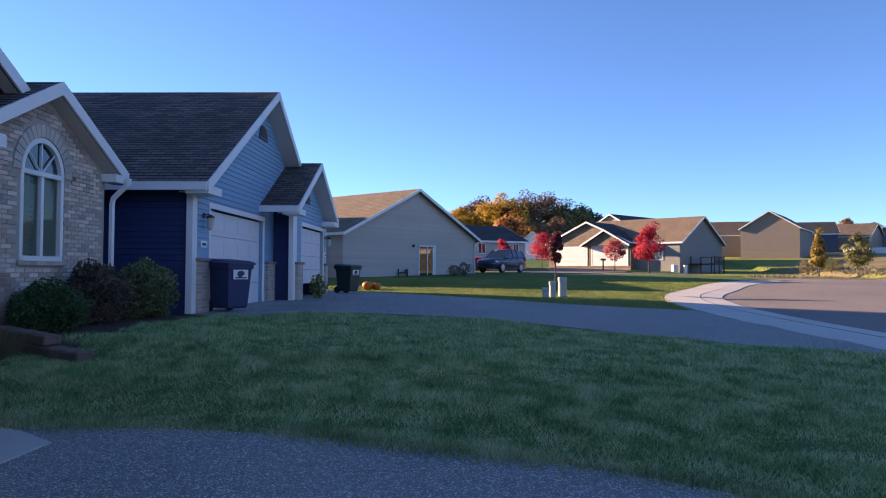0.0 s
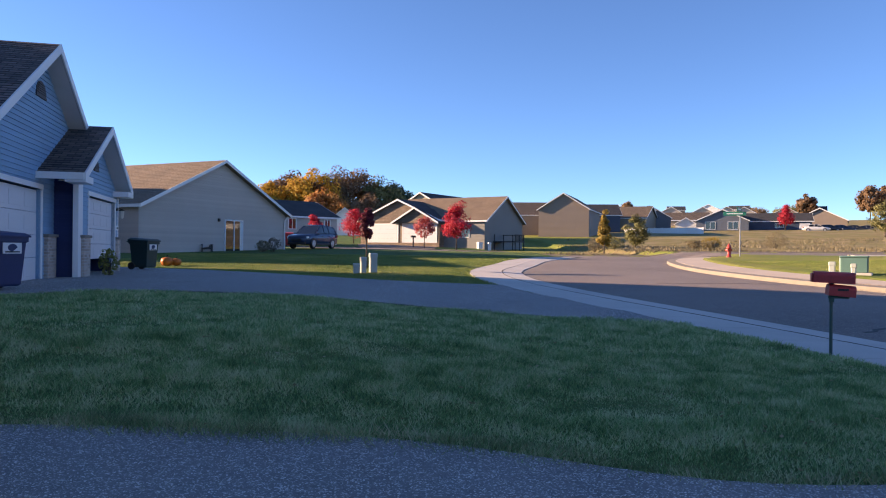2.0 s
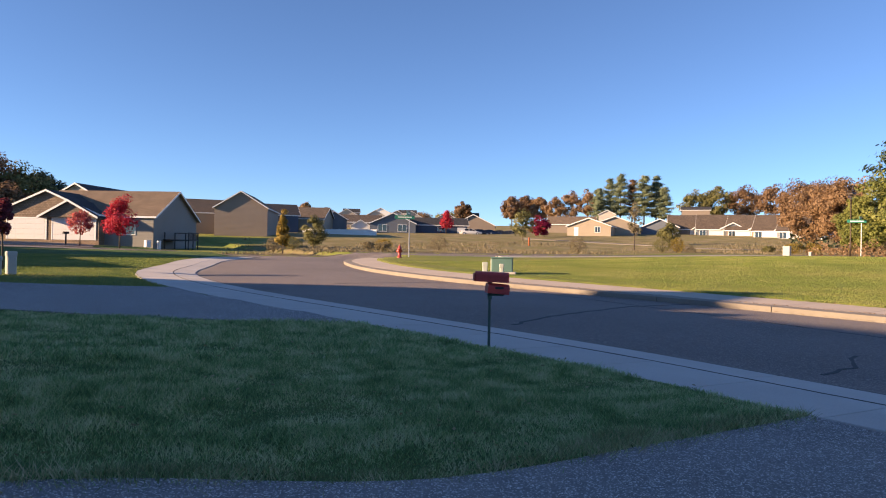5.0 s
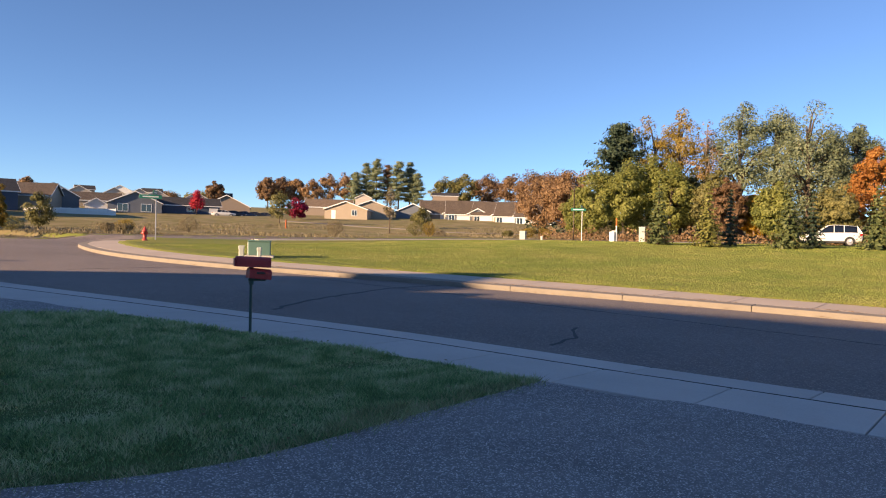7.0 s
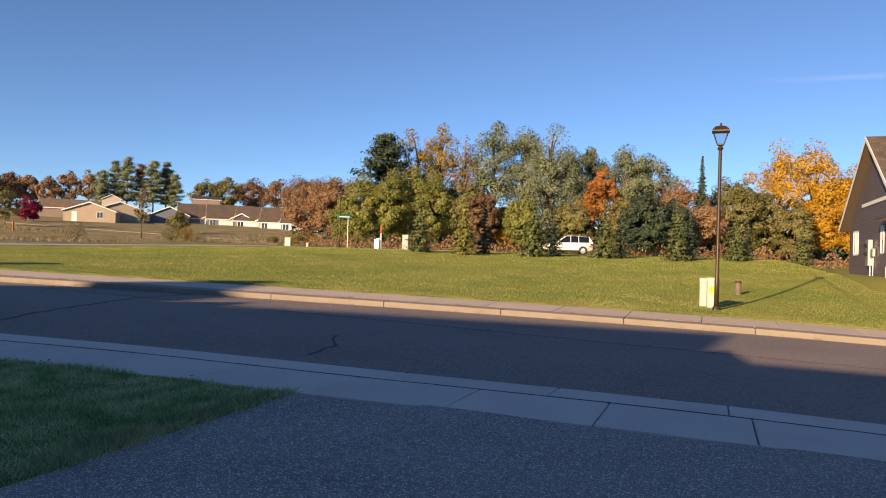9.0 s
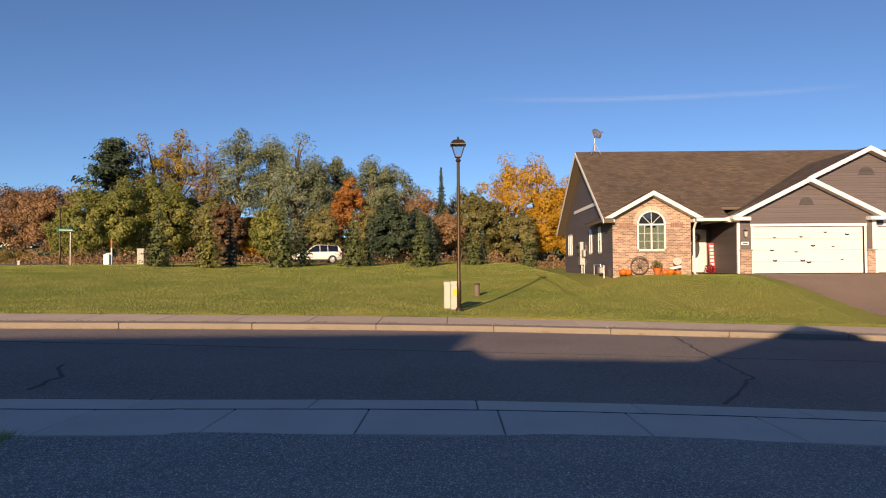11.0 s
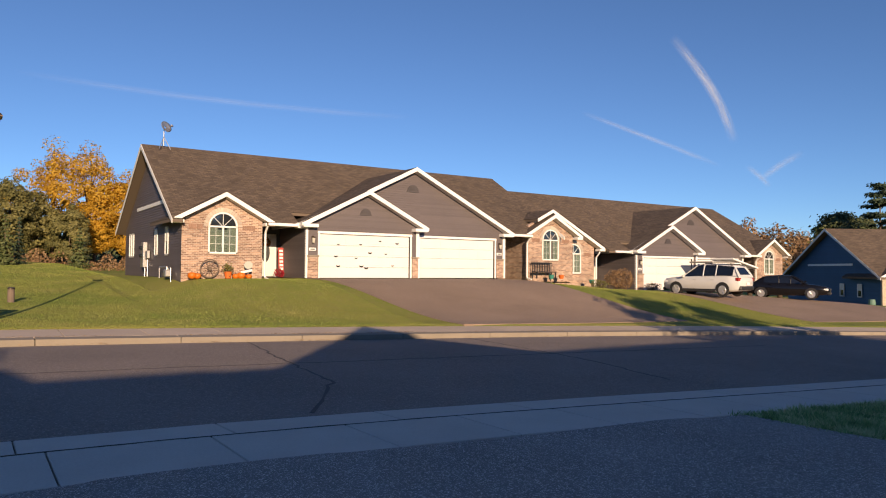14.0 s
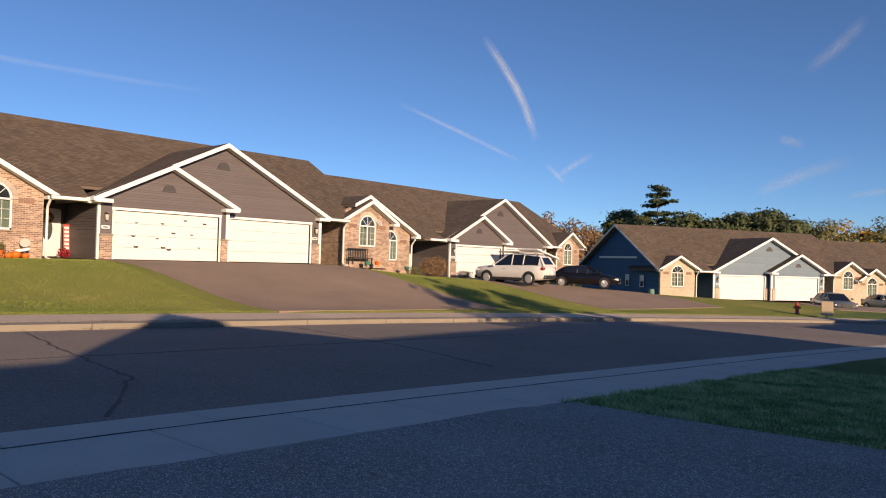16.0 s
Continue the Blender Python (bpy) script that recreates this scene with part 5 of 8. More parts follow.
far_house(22.2, 158, 5.5, 9, 4.0, 0.6, 200, M_STEELBLUE, M_ROOF_D, "steel-blue house behind the fence", base=5.0)
far_house(23.9, 185, 13, 9, 2.6, 0.45, 205, M_TAN, M_ROOF, "low house with a brown roof", gable=False, base=7.0)
far_house(24.3, 172, 4.5, 6, 2.2, 0.6, 205, M_WHITE, M_ROOF, "white porch gable of a low house", base=6.0)
far_house(26.9, 150, 9.6, 10, 2.7, 0.45, 207, M_STEELBLUE, M_ROOF_D, "steel-blue house with white window frames", base=5.3, windows=((-2.2, 0.9, 1.8, 1.4), (2.0, 0.9, 1.8, 1.4)))
far_house(30.6, 154, 12.5, 8, 2.6, 0.42, 207, M_DKBLUE, M_ROOF_D, "dark blue wing with a low roof", gable=False, base=5.4, windows=((0.5, 1.2, 1.4, 0.8),), doors=((5.0, 1.8),))
far_house(33.4, 165, 10, 9, 2.6, 0.5, 215, M_TAUPE, M_ROOF_D, "brown low house beside the parking lot", base=5.9)
for k, (hd, d, w, fc, b) in enumerate(((21.6, 320, 13, 190, 17.5), (23.6, 330, 12, 200, 18), (25.9, 325, 15, 210, 17.8), (28.0, 330, 13, 215, 18.0), (31.0, 300, 14, 215, 14.2), (33.2, 300, 10, 215, 15.5))):
    far_house(hd, d, w * 0.6, 7, 2.2, 0.5, fc, (M_WHITE, M_TAUPE)[k % 2], M_ROOF_D, "distant hillside house with a white gable", base=b, gable=(k % 2 == 0), group="distant hillside houses")
# tan houses past the field
far_house(42.6, 150, 9.0, 12, 2.4, 0.36, 232, M_TAN, M_ROOF_T, "tan house with a low front gable", base=5.7, windows=((1.8, 1.0, 1.0, 1.1),), doors=((-2.6, 0.9),))
far_house(44.6, 156, 9.5, 12, 3.2, 0.36, 222, M_TAN, M_ROOF_T, "tan house with a broad gable", base=5.5)
far_house(41.2, 172, 11, 9, 2.8, 0.45, 225, M_TAUPE, M_ROOF_T, "low house with a brown roof behind the tan houses", gable=False, base=6.6)
far_house(48.0, 165, 8, 9, 2.6, 0.45, 230, M_STEELBLUE, M_ROOF_D, "small grey house with a porch gable", base=6.0)
far_house(50.0, 240, 12, 9, 3.6, 0.4, 230, M_BEIGE, M_ROOF_D, "pale house with a grey roof behind the row", base=9.5, gable=False)
far_house(50.6, 255, 9, 9, 4.2, 0.3, 230, M_TAUPE, M_ROOF_D, "tall brown house on the hill", base=14.0, gable=False)
def row_house(head, d, width, facing, wall_m, roof_m, label, base, door=0.0, porch=1.0):
    """Low house: long roof to the field, a porch gable with posts, a garage door and a window."""
    h = far_house(head, d, width, 11.5, 2.35, 0.58, facing, wall_m, roof_m, label, gable=False, base=base, windows=((-0.38 * width, 0.9, 1.2, 1.2),), garages=((door * width, 0.28 * width),), group="row houses past the field")
    u, pw = porch * 0.25 * width, 0.24 * width
    g, r = Mesh(), Bits("roof", roof_m, h)
    slab(g, (0, -1.4, 0), (1, 0, 0), [(u - pw, 2.35), (u + pw, 2.35), (u, 2.35 + 0.5 * pw)], (0, -1, 0), 0.2)
    part("porch_gable", g, wall_m, h)
    tr = Bits("trim", M_WHITE, h)
    for s in (-1, 1):
        roof_plane(r, (u + s * (pw + 0.3), -1.7, 2.3), (u + s * (pw + 0.3), 3.0, 2.3), (u, 3.0, 2.5 + 0.5 * pw), (u, -1.7, 2.5 + 0.5 * pw), course=0.28)
        board(tr, (u + s * (pw + 0.3), -1.7, 2.3), (u, -1.7, 2.5 + 0.5 * pw), 0.22, 0.04, (0, -1, 0), -0.01)
        part("post", Mesh().box((u + s * pw * 0.85 - 0.1, -1.5, -0.5), (u + s * pw * 0.85 + 0.1, -1.3, 2.4), 0.01), M_WHITE, h)
    return h


row_house(50.4, 168, 10, 228, M_TAUPE, M_ROOF, "taupe row house with a garage gable past the field", 6.0, 0.1, 1.0)
row_house(52.4, 163, 9.5, 232, M_STEELBLUE, M_ROOF, "blue-grey row house with a porch gable past the field", 5.8, -0.1, 1.0)
row_house(54.4, 160, 9, 240, M_TAUPE, M_ROOF, "taupe row house with a white porch past the field", 5.5, -0.15, 1.0)
row_house(56.2, 152, 8.5, 244, M_BEIGE, M_ROOF, "beige row house with white trim past the field", 5.1, -0.15, 1.0)
row_house(57.8, 146, 8, 248, M_STEELBLUE, M_ROOF, "grey row house beside the wood", 4.8, -0.15, 1.0)
far_house(44.0, 262, 6, 8, 2.6, 0.5, 225, M_BEIGE, M_ROOF_D, "white gable house among the pines", base=14.5)
for hd_, w_, e_ in ((23.2, 8.0, 2.9), (25.5, 8.6, 2.6), (27.2, 7.6, 2.9), (28.4, 8.2, 2.5), (31.2, 8.0, 2.4)):
    far_house(hd_, 260, w_, 11, e_, 0.56, 205, M_BEIGE, M_ROOF_D, "far pale house with a white-trimmed gable on the rise", base=12.3, windows=((0.0, 1.0, 1.6, 1.3),))
far_house(-2.6, 118, 7, 12, 3.0, 0.8, 185, M_WHITE, M_ROOF, "white gabled cottage behind the red trees", base=2.6)
# white vinyl fence
fence = thing("fence", pose(*at_head(22.6, 136), 4.7, 0, 0, -46), "long white vinyl privacy fence", "fence")
for k in range(11):
    part("post", Mesh().box((-7.55 + k * 1.5, -0.06, -1.5), (-7.43 + k * 1.5, 0.06, 1.35), 0.01), M_WHITE, fence)
    if k < 10:
        part("panel", Mesh().box((-7.43 + k * 1.5, -0.025, -1.2), (-6.05 + k * 1.5, 0.025, 1.25), 0.01), M_WHITE, fence)

# ---- plants ----
rs = np.random.default_rng(7)


def fast_mesh(name, verts, faces, mat, smooth=False):
    """Mesh from arrays; faces all of one size."""
    me = bpy.data.meshes.new(name)
    n, k = faces.shape
    me.vertices.add(len(verts))
    me.vertices.foreach_set("co", np.asarray(verts, np.float32).ravel())
    me.loops.add(n * k)
    me.loops.foreach_set("vertex_index", faces.astype(np.int32).ravel())
    me.polygons.add(n)
    me.polygons.foreach_set("loop_start", np.arange(0, n * k, k, dtype=np.int32))
    me.update(calc_edges=True)
    me.validate()
    for one in mat if isinstance(mat, (list, tuple)) else [mat]:
        me.materials.append(one)
    return me


def leaves(points, size, rng, flat=0.0, stretch=1.0, out=None):
    """Leaf quads at points, turned at random or facing mostly along out; size one or per leaf."""
    n = len(points)
    if out is None:
        a = rng.normal(size=(n, 3))
    else:
        face = out + rng.normal(size=(n, 3)) * 0.38
        a = np.cross(face, rng.normal(size=(n, 3)))
    a /= np.linalg.norm(a, axis=1, keepdims=True)
    b = np.cross(a, rng.normal(size=(n, 3)) if out is None else face)
    b /= np.linalg.norm(b, axis=1, keepdims=True)
    if flat:
        a[:, 2] *= 1 - flat
        b[:, 2] *= 1 - flat
    s = (np.ones(n) * size * rng.uniform(0.6, 1.3, n))[:, None]
    v = np.stack([points - a * s * stretch, points - b * s * 0.55, points + a * s * stretch, points + b * s * 0.55], 1).reshape(-1, 3)
    return v, np.arange(4 * n).reshape(-1, 4)


def tree(name, x, y, height, spread, mat, label, seed, trunk=0.3, bare=0.3, count=2600, leaf=0.22, clumps=26, bark=None, z=None, crown_shape=1.0, thin=0.0, group="", branches=9, fluff=(0.17, 0.33), shape="round"):
    """Broadleaf tree: tapered trunk, limbs, and a crown of leaf clumps with gaps."""
    rng = np.random.default_rng(seed)
    z = zg(x, y) - 0.05 if z is None else z
    t = thing(name, pose(x, y, z), label, "tree", group)
    wood = Mesh()
    r0 = trunk * height * 0.045
    top = height * 0.82
    lean = rng.normal(size=2) * 0.03 * height
    spine = [(lean[0] * (k / 6) ** 2, lean[1] * (k / 6) ** 2, top * k / 6) for k in range(7)]
    wood.tube(spine, [r0 * (1.25 if k == 0 else 1) * (1 - 0.85 * k / 6) + 0.01 for k in range(7)], 7)
    cs_ = []
    for k in range(clumps):
        u = rng.normal(size=3)
        u /= max(1e-3, np.linalg.norm(u)) / rng.uniform(0.25, 1.0) ** 0.42
        hz = bare * height + (1 - bare) * height * (0.5 + 0.42 * u[2])
        prof = max(0.3, 1 - 0.35 * max(0.0, hz / height - 0.6) / 0.4) if shape == "round" else max(0.16, 1.08 - (hz / height - bare) / (1 - bare))
        cs_.append((u[0] * spread * 0.86 * prof, u[1] * spread * 0.86 * prof, hz))
    cs_[0] = (0.1 * spread * rng.normal(), 0.1 * spread * rng.normal(), 0.95 * height)
    for k in range(branches):
        c = cs_[k % len(cs_)]
        h0 = max(bare * height * 0.75, min(c[2] * 0.75, top))
        b0 = Vector((lean[0] * (h0 / top) ** 2, lean[1] * (h0 / top) ** 2, h0))
        mid = b0.lerp(Vector(c), 0.55) + Vector((0, 0, 0.05 * height))
        wood.tube([b0, mid, c], [r0 * 0.35, r0 * 0.2, 0.012], 5)
    part("trunk", wood, bark or M_BARK, t, smooth=True)
    per = count // clumps
    pts, outs = [], []
    mid_c = np.array([0, 0, height * (0.3 + 0.45 * bare)])
    for c in cs_:
        rad = spread * rng.uniform(*fluff)
        q = rng.normal(size=(per, 3))
        q /= np.linalg.norm(q, axis=1, keepdims=True)
        away = np.array(c) - mid_c
        outs.append(q * 0.8 + away / max(0.1, np.linalg.norm(away)) * 0.5 + np.array([0, 0, 0.15]))
        q *= (rng.uniform(0.25, 1.0, (per, 1)) ** 0.4) * rad * np.array([1, 1, 0.75])
        pts.append(np.array(c) + q)
    pts, outs = np.concatenate(pts), np.concatenate(outs)
    if thin:
        ok = rng.random(len(pts)) > thin
        pts, outs = pts[ok], outs[ok]
    v, f = leaves(pts, leaf, rng, out=outs)
    part("crown", fast_mesh("crown", v, f, mat), mat, t)
    return t


def spruce(name, x, y, height, spread, mat, label, seed, z=None, group="spruces behind the lawn"):
    """Spruce: trunk, whorls of drooping limbs thick with needle sprays down to the ground."""
    rng = np.random.default_rng(seed)
    z = zg(x, y) - 0.05 if z is None else z
    t = thing(name, pose(x, y, z), label, "tree", group)
    wood = Mesh().tube([(0, 0, 0), (0, 0, height * 0.5), (0, 0, height * 0.98)], [0.03 * height * 0.6, 0.015 * height, 0.01], 7)
    pts, sz, outs = [], [], []
    levels = int(height * 4.0)
    for k in range(levels):
        f = (k + 0.5) / levels
        h = height * (0.04 + 0.95 * f)
        reach = spread * (1 - f) ** 0.92 * (0.80 + 0.30 * (k % 2)) * rng.uniform(0.9, 1.1) + 0.05
        nb = max(4, int(11 * (1 - f) + 4))
        off = rng.uniform(0, 6.3)
        for i in range(nb):
            a = off + i * 2 * math.pi / nb + rng.normal() * 0.15
            rr = reach * rng.uniform(0.72, 1.12)
            n = max(5, int(rr * 19))
            s = np.linspace(0.12, 1, n)
            droop = -0.22 * rr * s**1.3 + 0.10 * rr * np.maximum(0, s - 0.75) * 3
            line = np.stack([np.cos(a) * rr * s, np.sin(a) * rr * s, h + droop], -1)
            line += rng.normal(size=line.shape) * 0.04 * (0.4 + rr)
            pts.append(line)
            outs.append(np.tile((math.cos(a), math.sin(a), 0.75), (n, 1)))
            sz.append(np.full(n, 0.075 + 0.030 * height / 6))
            if k % 3 == 0 and i % 2 == 0:
                wood.tube([(0, 0, h), tuple(line[len(line) // 2]), tuple(line[-1])], [0.02, 0.012, 0.006], 4)
    part("trunk", wood, M_BARK, t, smooth=True)
    v, f = leaves(np.concatenate(pts), np.concatenate(sz), rng, stretch=1.25, out=np.concatenate(outs))
    part("crown", fast_mesh("crown", v, f, mat), mat, t)
    return t


def pine(name, x, y, height, spread, mat, label, seed, z=None, bare=0.35, group="tall pines", tiers=11, plate=1.0):
    """Tall pine: long trunk, level limbs, each with uneven plates of needles facing up and out."""
    rng = np.random.default_rng(seed)
    z = zg(x, y) - 0.1 if z is None else z
    t = thing(name, pose(x, y, z), label, "tree", group)
    wood = Mesh().tube([(0, 0, 0), (0.1, 0, height * 0.5), (0, 0.1, height * 0.97)], [0.016 * height, 0.011 * height, 0.03], 7)
    pts, outs = [], []
    for k in range(tiers):
        f = k / (tiers - 1)
        h = height * (bare + (1 - bare) * (0.02 + 0.95 * f))
        limbs = int(rng.integers(4, 7))
        off = rng.uniform(0, 6.3)
        for i in range(limbs):
            a = off + i * 6.28 / limbs + rng.normal() * 0.3
            rr = spread * (0.28 + 0.80 * math.sin(math.pi * min(0.97, 0.22 + 0.74 * f))) * rng.uniform(0.5, 1.1) * (1 - 0.25 * f)
            tip = np.array([math.cos(a) * rr, math.sin(a) * rr, h + 0.10 * rr + rng.normal() * 0.02 * height])
            wood.tube([(0, 0, h - 0.1 * rr), tuple(tip)], [0.07, 0.02], 4)
            for s_, w in ((1.0, 1.0), (0.66, 0.95), (0.33, 0.75)):
                n = 90
                q = rng.normal(size=(n, 3)) * np.array([0.36, 0.36, 0.17 * plate]) * spread * 0.42 * w * plate ** 0.5
                pts.append(tip * np.array([s_, s_, 1]) - np.array([0, 0, (1 - s_) * 0.12 * rr]) + q)
                outs.append(q / (np.linalg.norm(q, axis=1, keepdims=True) + 0.01) * 0.7 + np.array([math.cos(a) * 0.4, math.sin(a) * 0.4, 0.7]))
    part("trunk", wood, M_BARK, t, smooth=True)
    v, f = leaves(np.concatenate(pts), 0.042 * spread + 0.05, rng, stretch=1.2, out=np.concatenate(outs))
    part("crown", fast_mesh("crown", v, f, mat), mat, t)
    return t


def shrub(name, x, y, r, h, mat, label, seed, count=1800, leaf=0.03, z=None, group=""):
    """Low bush: stems and dense leaves, uneven outline."""
    rng = np.random.default_rng(seed)
    z = zg(x, y) if z is None else z
    t = thing(name, pose(x, y, z), label, "shrub", group)
    wood = Mesh()
    for k in range(9):
        a = rng.uniform(0, 6.3)
        wood.tube([(0, 0, -0.02), (math.cos(a) * r * 0.3, math.sin(a) * r * 0.3, h * 0.45), (math.cos(a) * r * 0.75, math.sin(a) * r * 0.75, h * rng.uniform(0.6, 0.95))], [0.02, 0.012, 0.005], 5)
    part("stem_cluster", wood, M_BARK, t)
    q = rng.normal(size=(count, 3))
    q /= np.linalg.norm(q, axis=1, keepdims=True)
    q *= (rng.uniform(0.3, 1.0, (count, 1)) ** 0.4)
    lump = 1 + 0.14 * np.sin(q[:, :1] * 5 + seed) + 0.12 * np.sin(q[:, 1:2] * 6 + 2 * seed)
    p = q * lump * np.array([r, r, h * 0.5]) + np.array([0, 0, h * 0.52])
    p = p[p[:, 2] > 0.02]
    v, f = leaves(p, leaf, rng)
    part("foliage", fast_mesh("foliage", v, f, mat), mat, t)
    return t


L_SPRUCE = leaf_material("spruce_needles", (0.018, 0.036, 0.023), (0.044, 0.070, 0.042), (0.085, 0.115, 0.066), 0.8, 0.15)
L_GREEN = leaf_material("green_leaves", (0.110, 0.135, 0.038), (0.225, 0.245, 0.068), (0.350, 0.350, 0.112), 0.35, 0.35)
L_PINE = leaf_material("pine_needles", (0.090, 0.118, 0.070), (0.172, 0.212, 0.122), (0.285, 0.315, 0.190), 0.4, 0.2)
L_FARPINE = leaf_material("far_pine_needles", (0.040, 0.058, 0.026), (0.082, 0.105, 0.048), (0.140, 0.160, 0.075), 0.4, 0.2)
L_GOLD = leaf_material("gold_leaves", (0.320, 0.185, 0.022), (0.560, 0.330, 0.040), (0.720, 0.480, 0.090), 0.4, 0.4)
L_ORANGE = leaf_material("orange_leaves", (0.240, 0.100, 0.030), (0.460, 0.200, 0.060), (0.600, 0.330, 0.100), 0.4, 0.4)
L_RUST = leaf_material("rust_leaves", (0.115, 0.066, 0.036), (0.205, 0.122, 0.068), (0.310, 0.200, 0.115), 0.3, 0.3)
L_RED = leaf_material("red_leaves", (0.260, 0.016, 0.029), (0.494, 0.029, 0.058), (0.676, 0.078, 0.104), 0.8, 0.4)
L_PURPLE = leaf_material("purple_leaves", (0.075, 0.022, 0.036), (0.150, 0.032, 0.048), (0.330, 0.060, 0.080), 1.6, 0.35)
L_PINK = leaf_material("pink_leaves", (0.338, 0.065, 0.065), (0.546, 0.117, 0.117), (0.650, 0.221, 0.182), 0.8, 0.4)
L_CRIMSON = leaf_material("crimson_leaves", (0.16, 0.01, 0.03), (0.30, 0.015, 0.055), (0.42, 0.03, 0.09), 0.8, 0.3)
L_BROWN = leaf_material("brown_leaves", (0.170, 0.100, 0.055), (0.300, 0.185, 0.100), (0.430, 0.290, 0.165), 2.0, 0.3)
L_YELLOW = leaf_material("yellow_leaves", (0.190, 0.135, 0.030), (0.340, 0.245, 0.058), (0.500, 0.370, 0.110), 0.5, 0.4)
L_OLIVE = leaf_material("olive_leaves", (0.100, 0.102, 0.040), (0.195, 0.186, 0.070), (0.310, 0.280, 0.115), 0.4, 0.3)
L_DRY = leaf_material("dry_stems", (0.15, 0.125, 0.065), (0.23, 0.19, 0.115), (0.32, 0.27, 0.18), 0.4, 0.2)
L_VIBURNUM = leaf_material("viburnum_leaves", (0.072, 0.111, 0.052), (0.143, 0.182, 0.085), (0.260, 0.260, 0.143), 3.0, 0.2)
L_DKSHRUB = leaf_material("dark_shrub_leaves", (0.049, 0.050, 0.039), (0.119, 0.098, 0.077), (0.210, 0.154, 0.126), 3.0, 0.2)
L_BOX = leaf_material("boxwood_leaves", (0.026, 0.072, 0.031), (0.048, 0.108, 0.043), (0.078, 0.150, 0.060), 4.0, 0.2)


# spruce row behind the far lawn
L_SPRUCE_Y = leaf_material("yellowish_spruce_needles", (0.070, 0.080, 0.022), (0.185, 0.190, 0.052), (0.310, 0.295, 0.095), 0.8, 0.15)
# green needles for spruces in the sun; L_SPRUCE paints the shade on their neighbours
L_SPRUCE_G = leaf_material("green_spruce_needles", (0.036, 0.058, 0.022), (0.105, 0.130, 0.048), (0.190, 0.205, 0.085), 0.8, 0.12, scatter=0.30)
SPRUCES = (
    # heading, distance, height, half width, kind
    # kind 2 takes darker needles in place of its neighbour's cast shade
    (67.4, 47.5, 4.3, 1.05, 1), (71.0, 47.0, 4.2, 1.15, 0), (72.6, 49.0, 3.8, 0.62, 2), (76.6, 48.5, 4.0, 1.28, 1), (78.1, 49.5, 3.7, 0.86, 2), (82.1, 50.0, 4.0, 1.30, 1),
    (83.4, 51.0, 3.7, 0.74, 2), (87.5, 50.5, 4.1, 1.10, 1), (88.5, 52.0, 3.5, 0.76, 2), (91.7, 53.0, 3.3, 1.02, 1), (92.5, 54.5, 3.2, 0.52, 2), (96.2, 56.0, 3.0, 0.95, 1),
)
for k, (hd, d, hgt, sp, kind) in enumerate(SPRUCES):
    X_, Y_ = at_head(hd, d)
    spruce("spruce_tree", X_, Y_, hgt, sp, (L_SPRUCE_Y, L_SPRUCE_G, L_SPRUCE)[kind], ("young spruce yellowed at its tips on the lawn", "young green spruce standing on the lawn", "slim spruce coloured dark for its neighbour's shade")[kind], 40 + k)

# the wood behind them
WOOD = (
    # heading, distance, top above eye in degrees, spread, kind
    (58.6, 95, 5.4, 4.4, "n2"), (60.4, 92, 5.9, 4.2, "n2"), (61.6, 80, 4.6, 2.8, "g"), (62.6, 76, 6.3, 3.2, "g"), (64.2, 88, 9.2, 3.4, "p"), (64.8, 76, 6.9, 3.4, "g"), (66.6, 78, 7.2, 3.6, "g"), (66.6, 92, 10.2, 4.6, "y"),
    (68.2, 76, 6.8, 3.2, "g"), (68.9, 92, 10.7, 4.8, "y"), (70.8, 90, 9.8, 3.0, "yb"), (69.8, 80, 6.0, 2.8, "l"), (71.4, 72, 6.0, 2.4, "l"), (72.4, 70, 5.4, 2.2, "o"), (73.2, 90, 10.9, 4.4, "t"), (74.4, 72, 4.4, 2.4, "y3"), (75.6, 92, 10.4, 4.2, "t"), (77.8, 84, 10.7, 4.6, "t2"), (79.0, 82, 8.4, 3.2, "t2"),
    (75.6, 70, 5.0, 2.6, "g"), (79.4, 72, 4.8, 2.8, "l"), (80.6, 92, 9.0, 3.6, "t"), (81.8, 78, 7.4, 2.7, "n"), (83.6, 92, 9.0, 3.8, "t"), (85.2, 94, 8.3, 4.6, "t"), (83.4, 72, 5.0, 2.6, "l"), (85.2, 68, 5.4, 3.0, "d"), (87.0, 70, 4.8, 2.8, "d"), (86.6, 92, 6.6, 4.0, "b"),
    (89.2, 86, 8.1, 1.5, "s"), (88.0, 90, 6.4, 3.8, "b"), (89.6, 74, 4.7, 2.6, "b"), (90.8, 92, 6.4, 4.0, "l"), (92.0, 76, 6.2, 3.0, "l"), (93.6, 78, 5.4, 2.8, "l"), (94.6, 86, 9.0, 5.2, "y2"), (96.6, 84, 9.0, 5.0, "y2"), (95.6, 74, 4.6, 2.4, "l"), (97.2, 80, 6.0, 3.0, "y3"), (99.2, 84, 7.2, 4.6, "y2"), (101, 90, 6.0, 5, "g"), (104, 95, 5.5, 5, "l"),
)
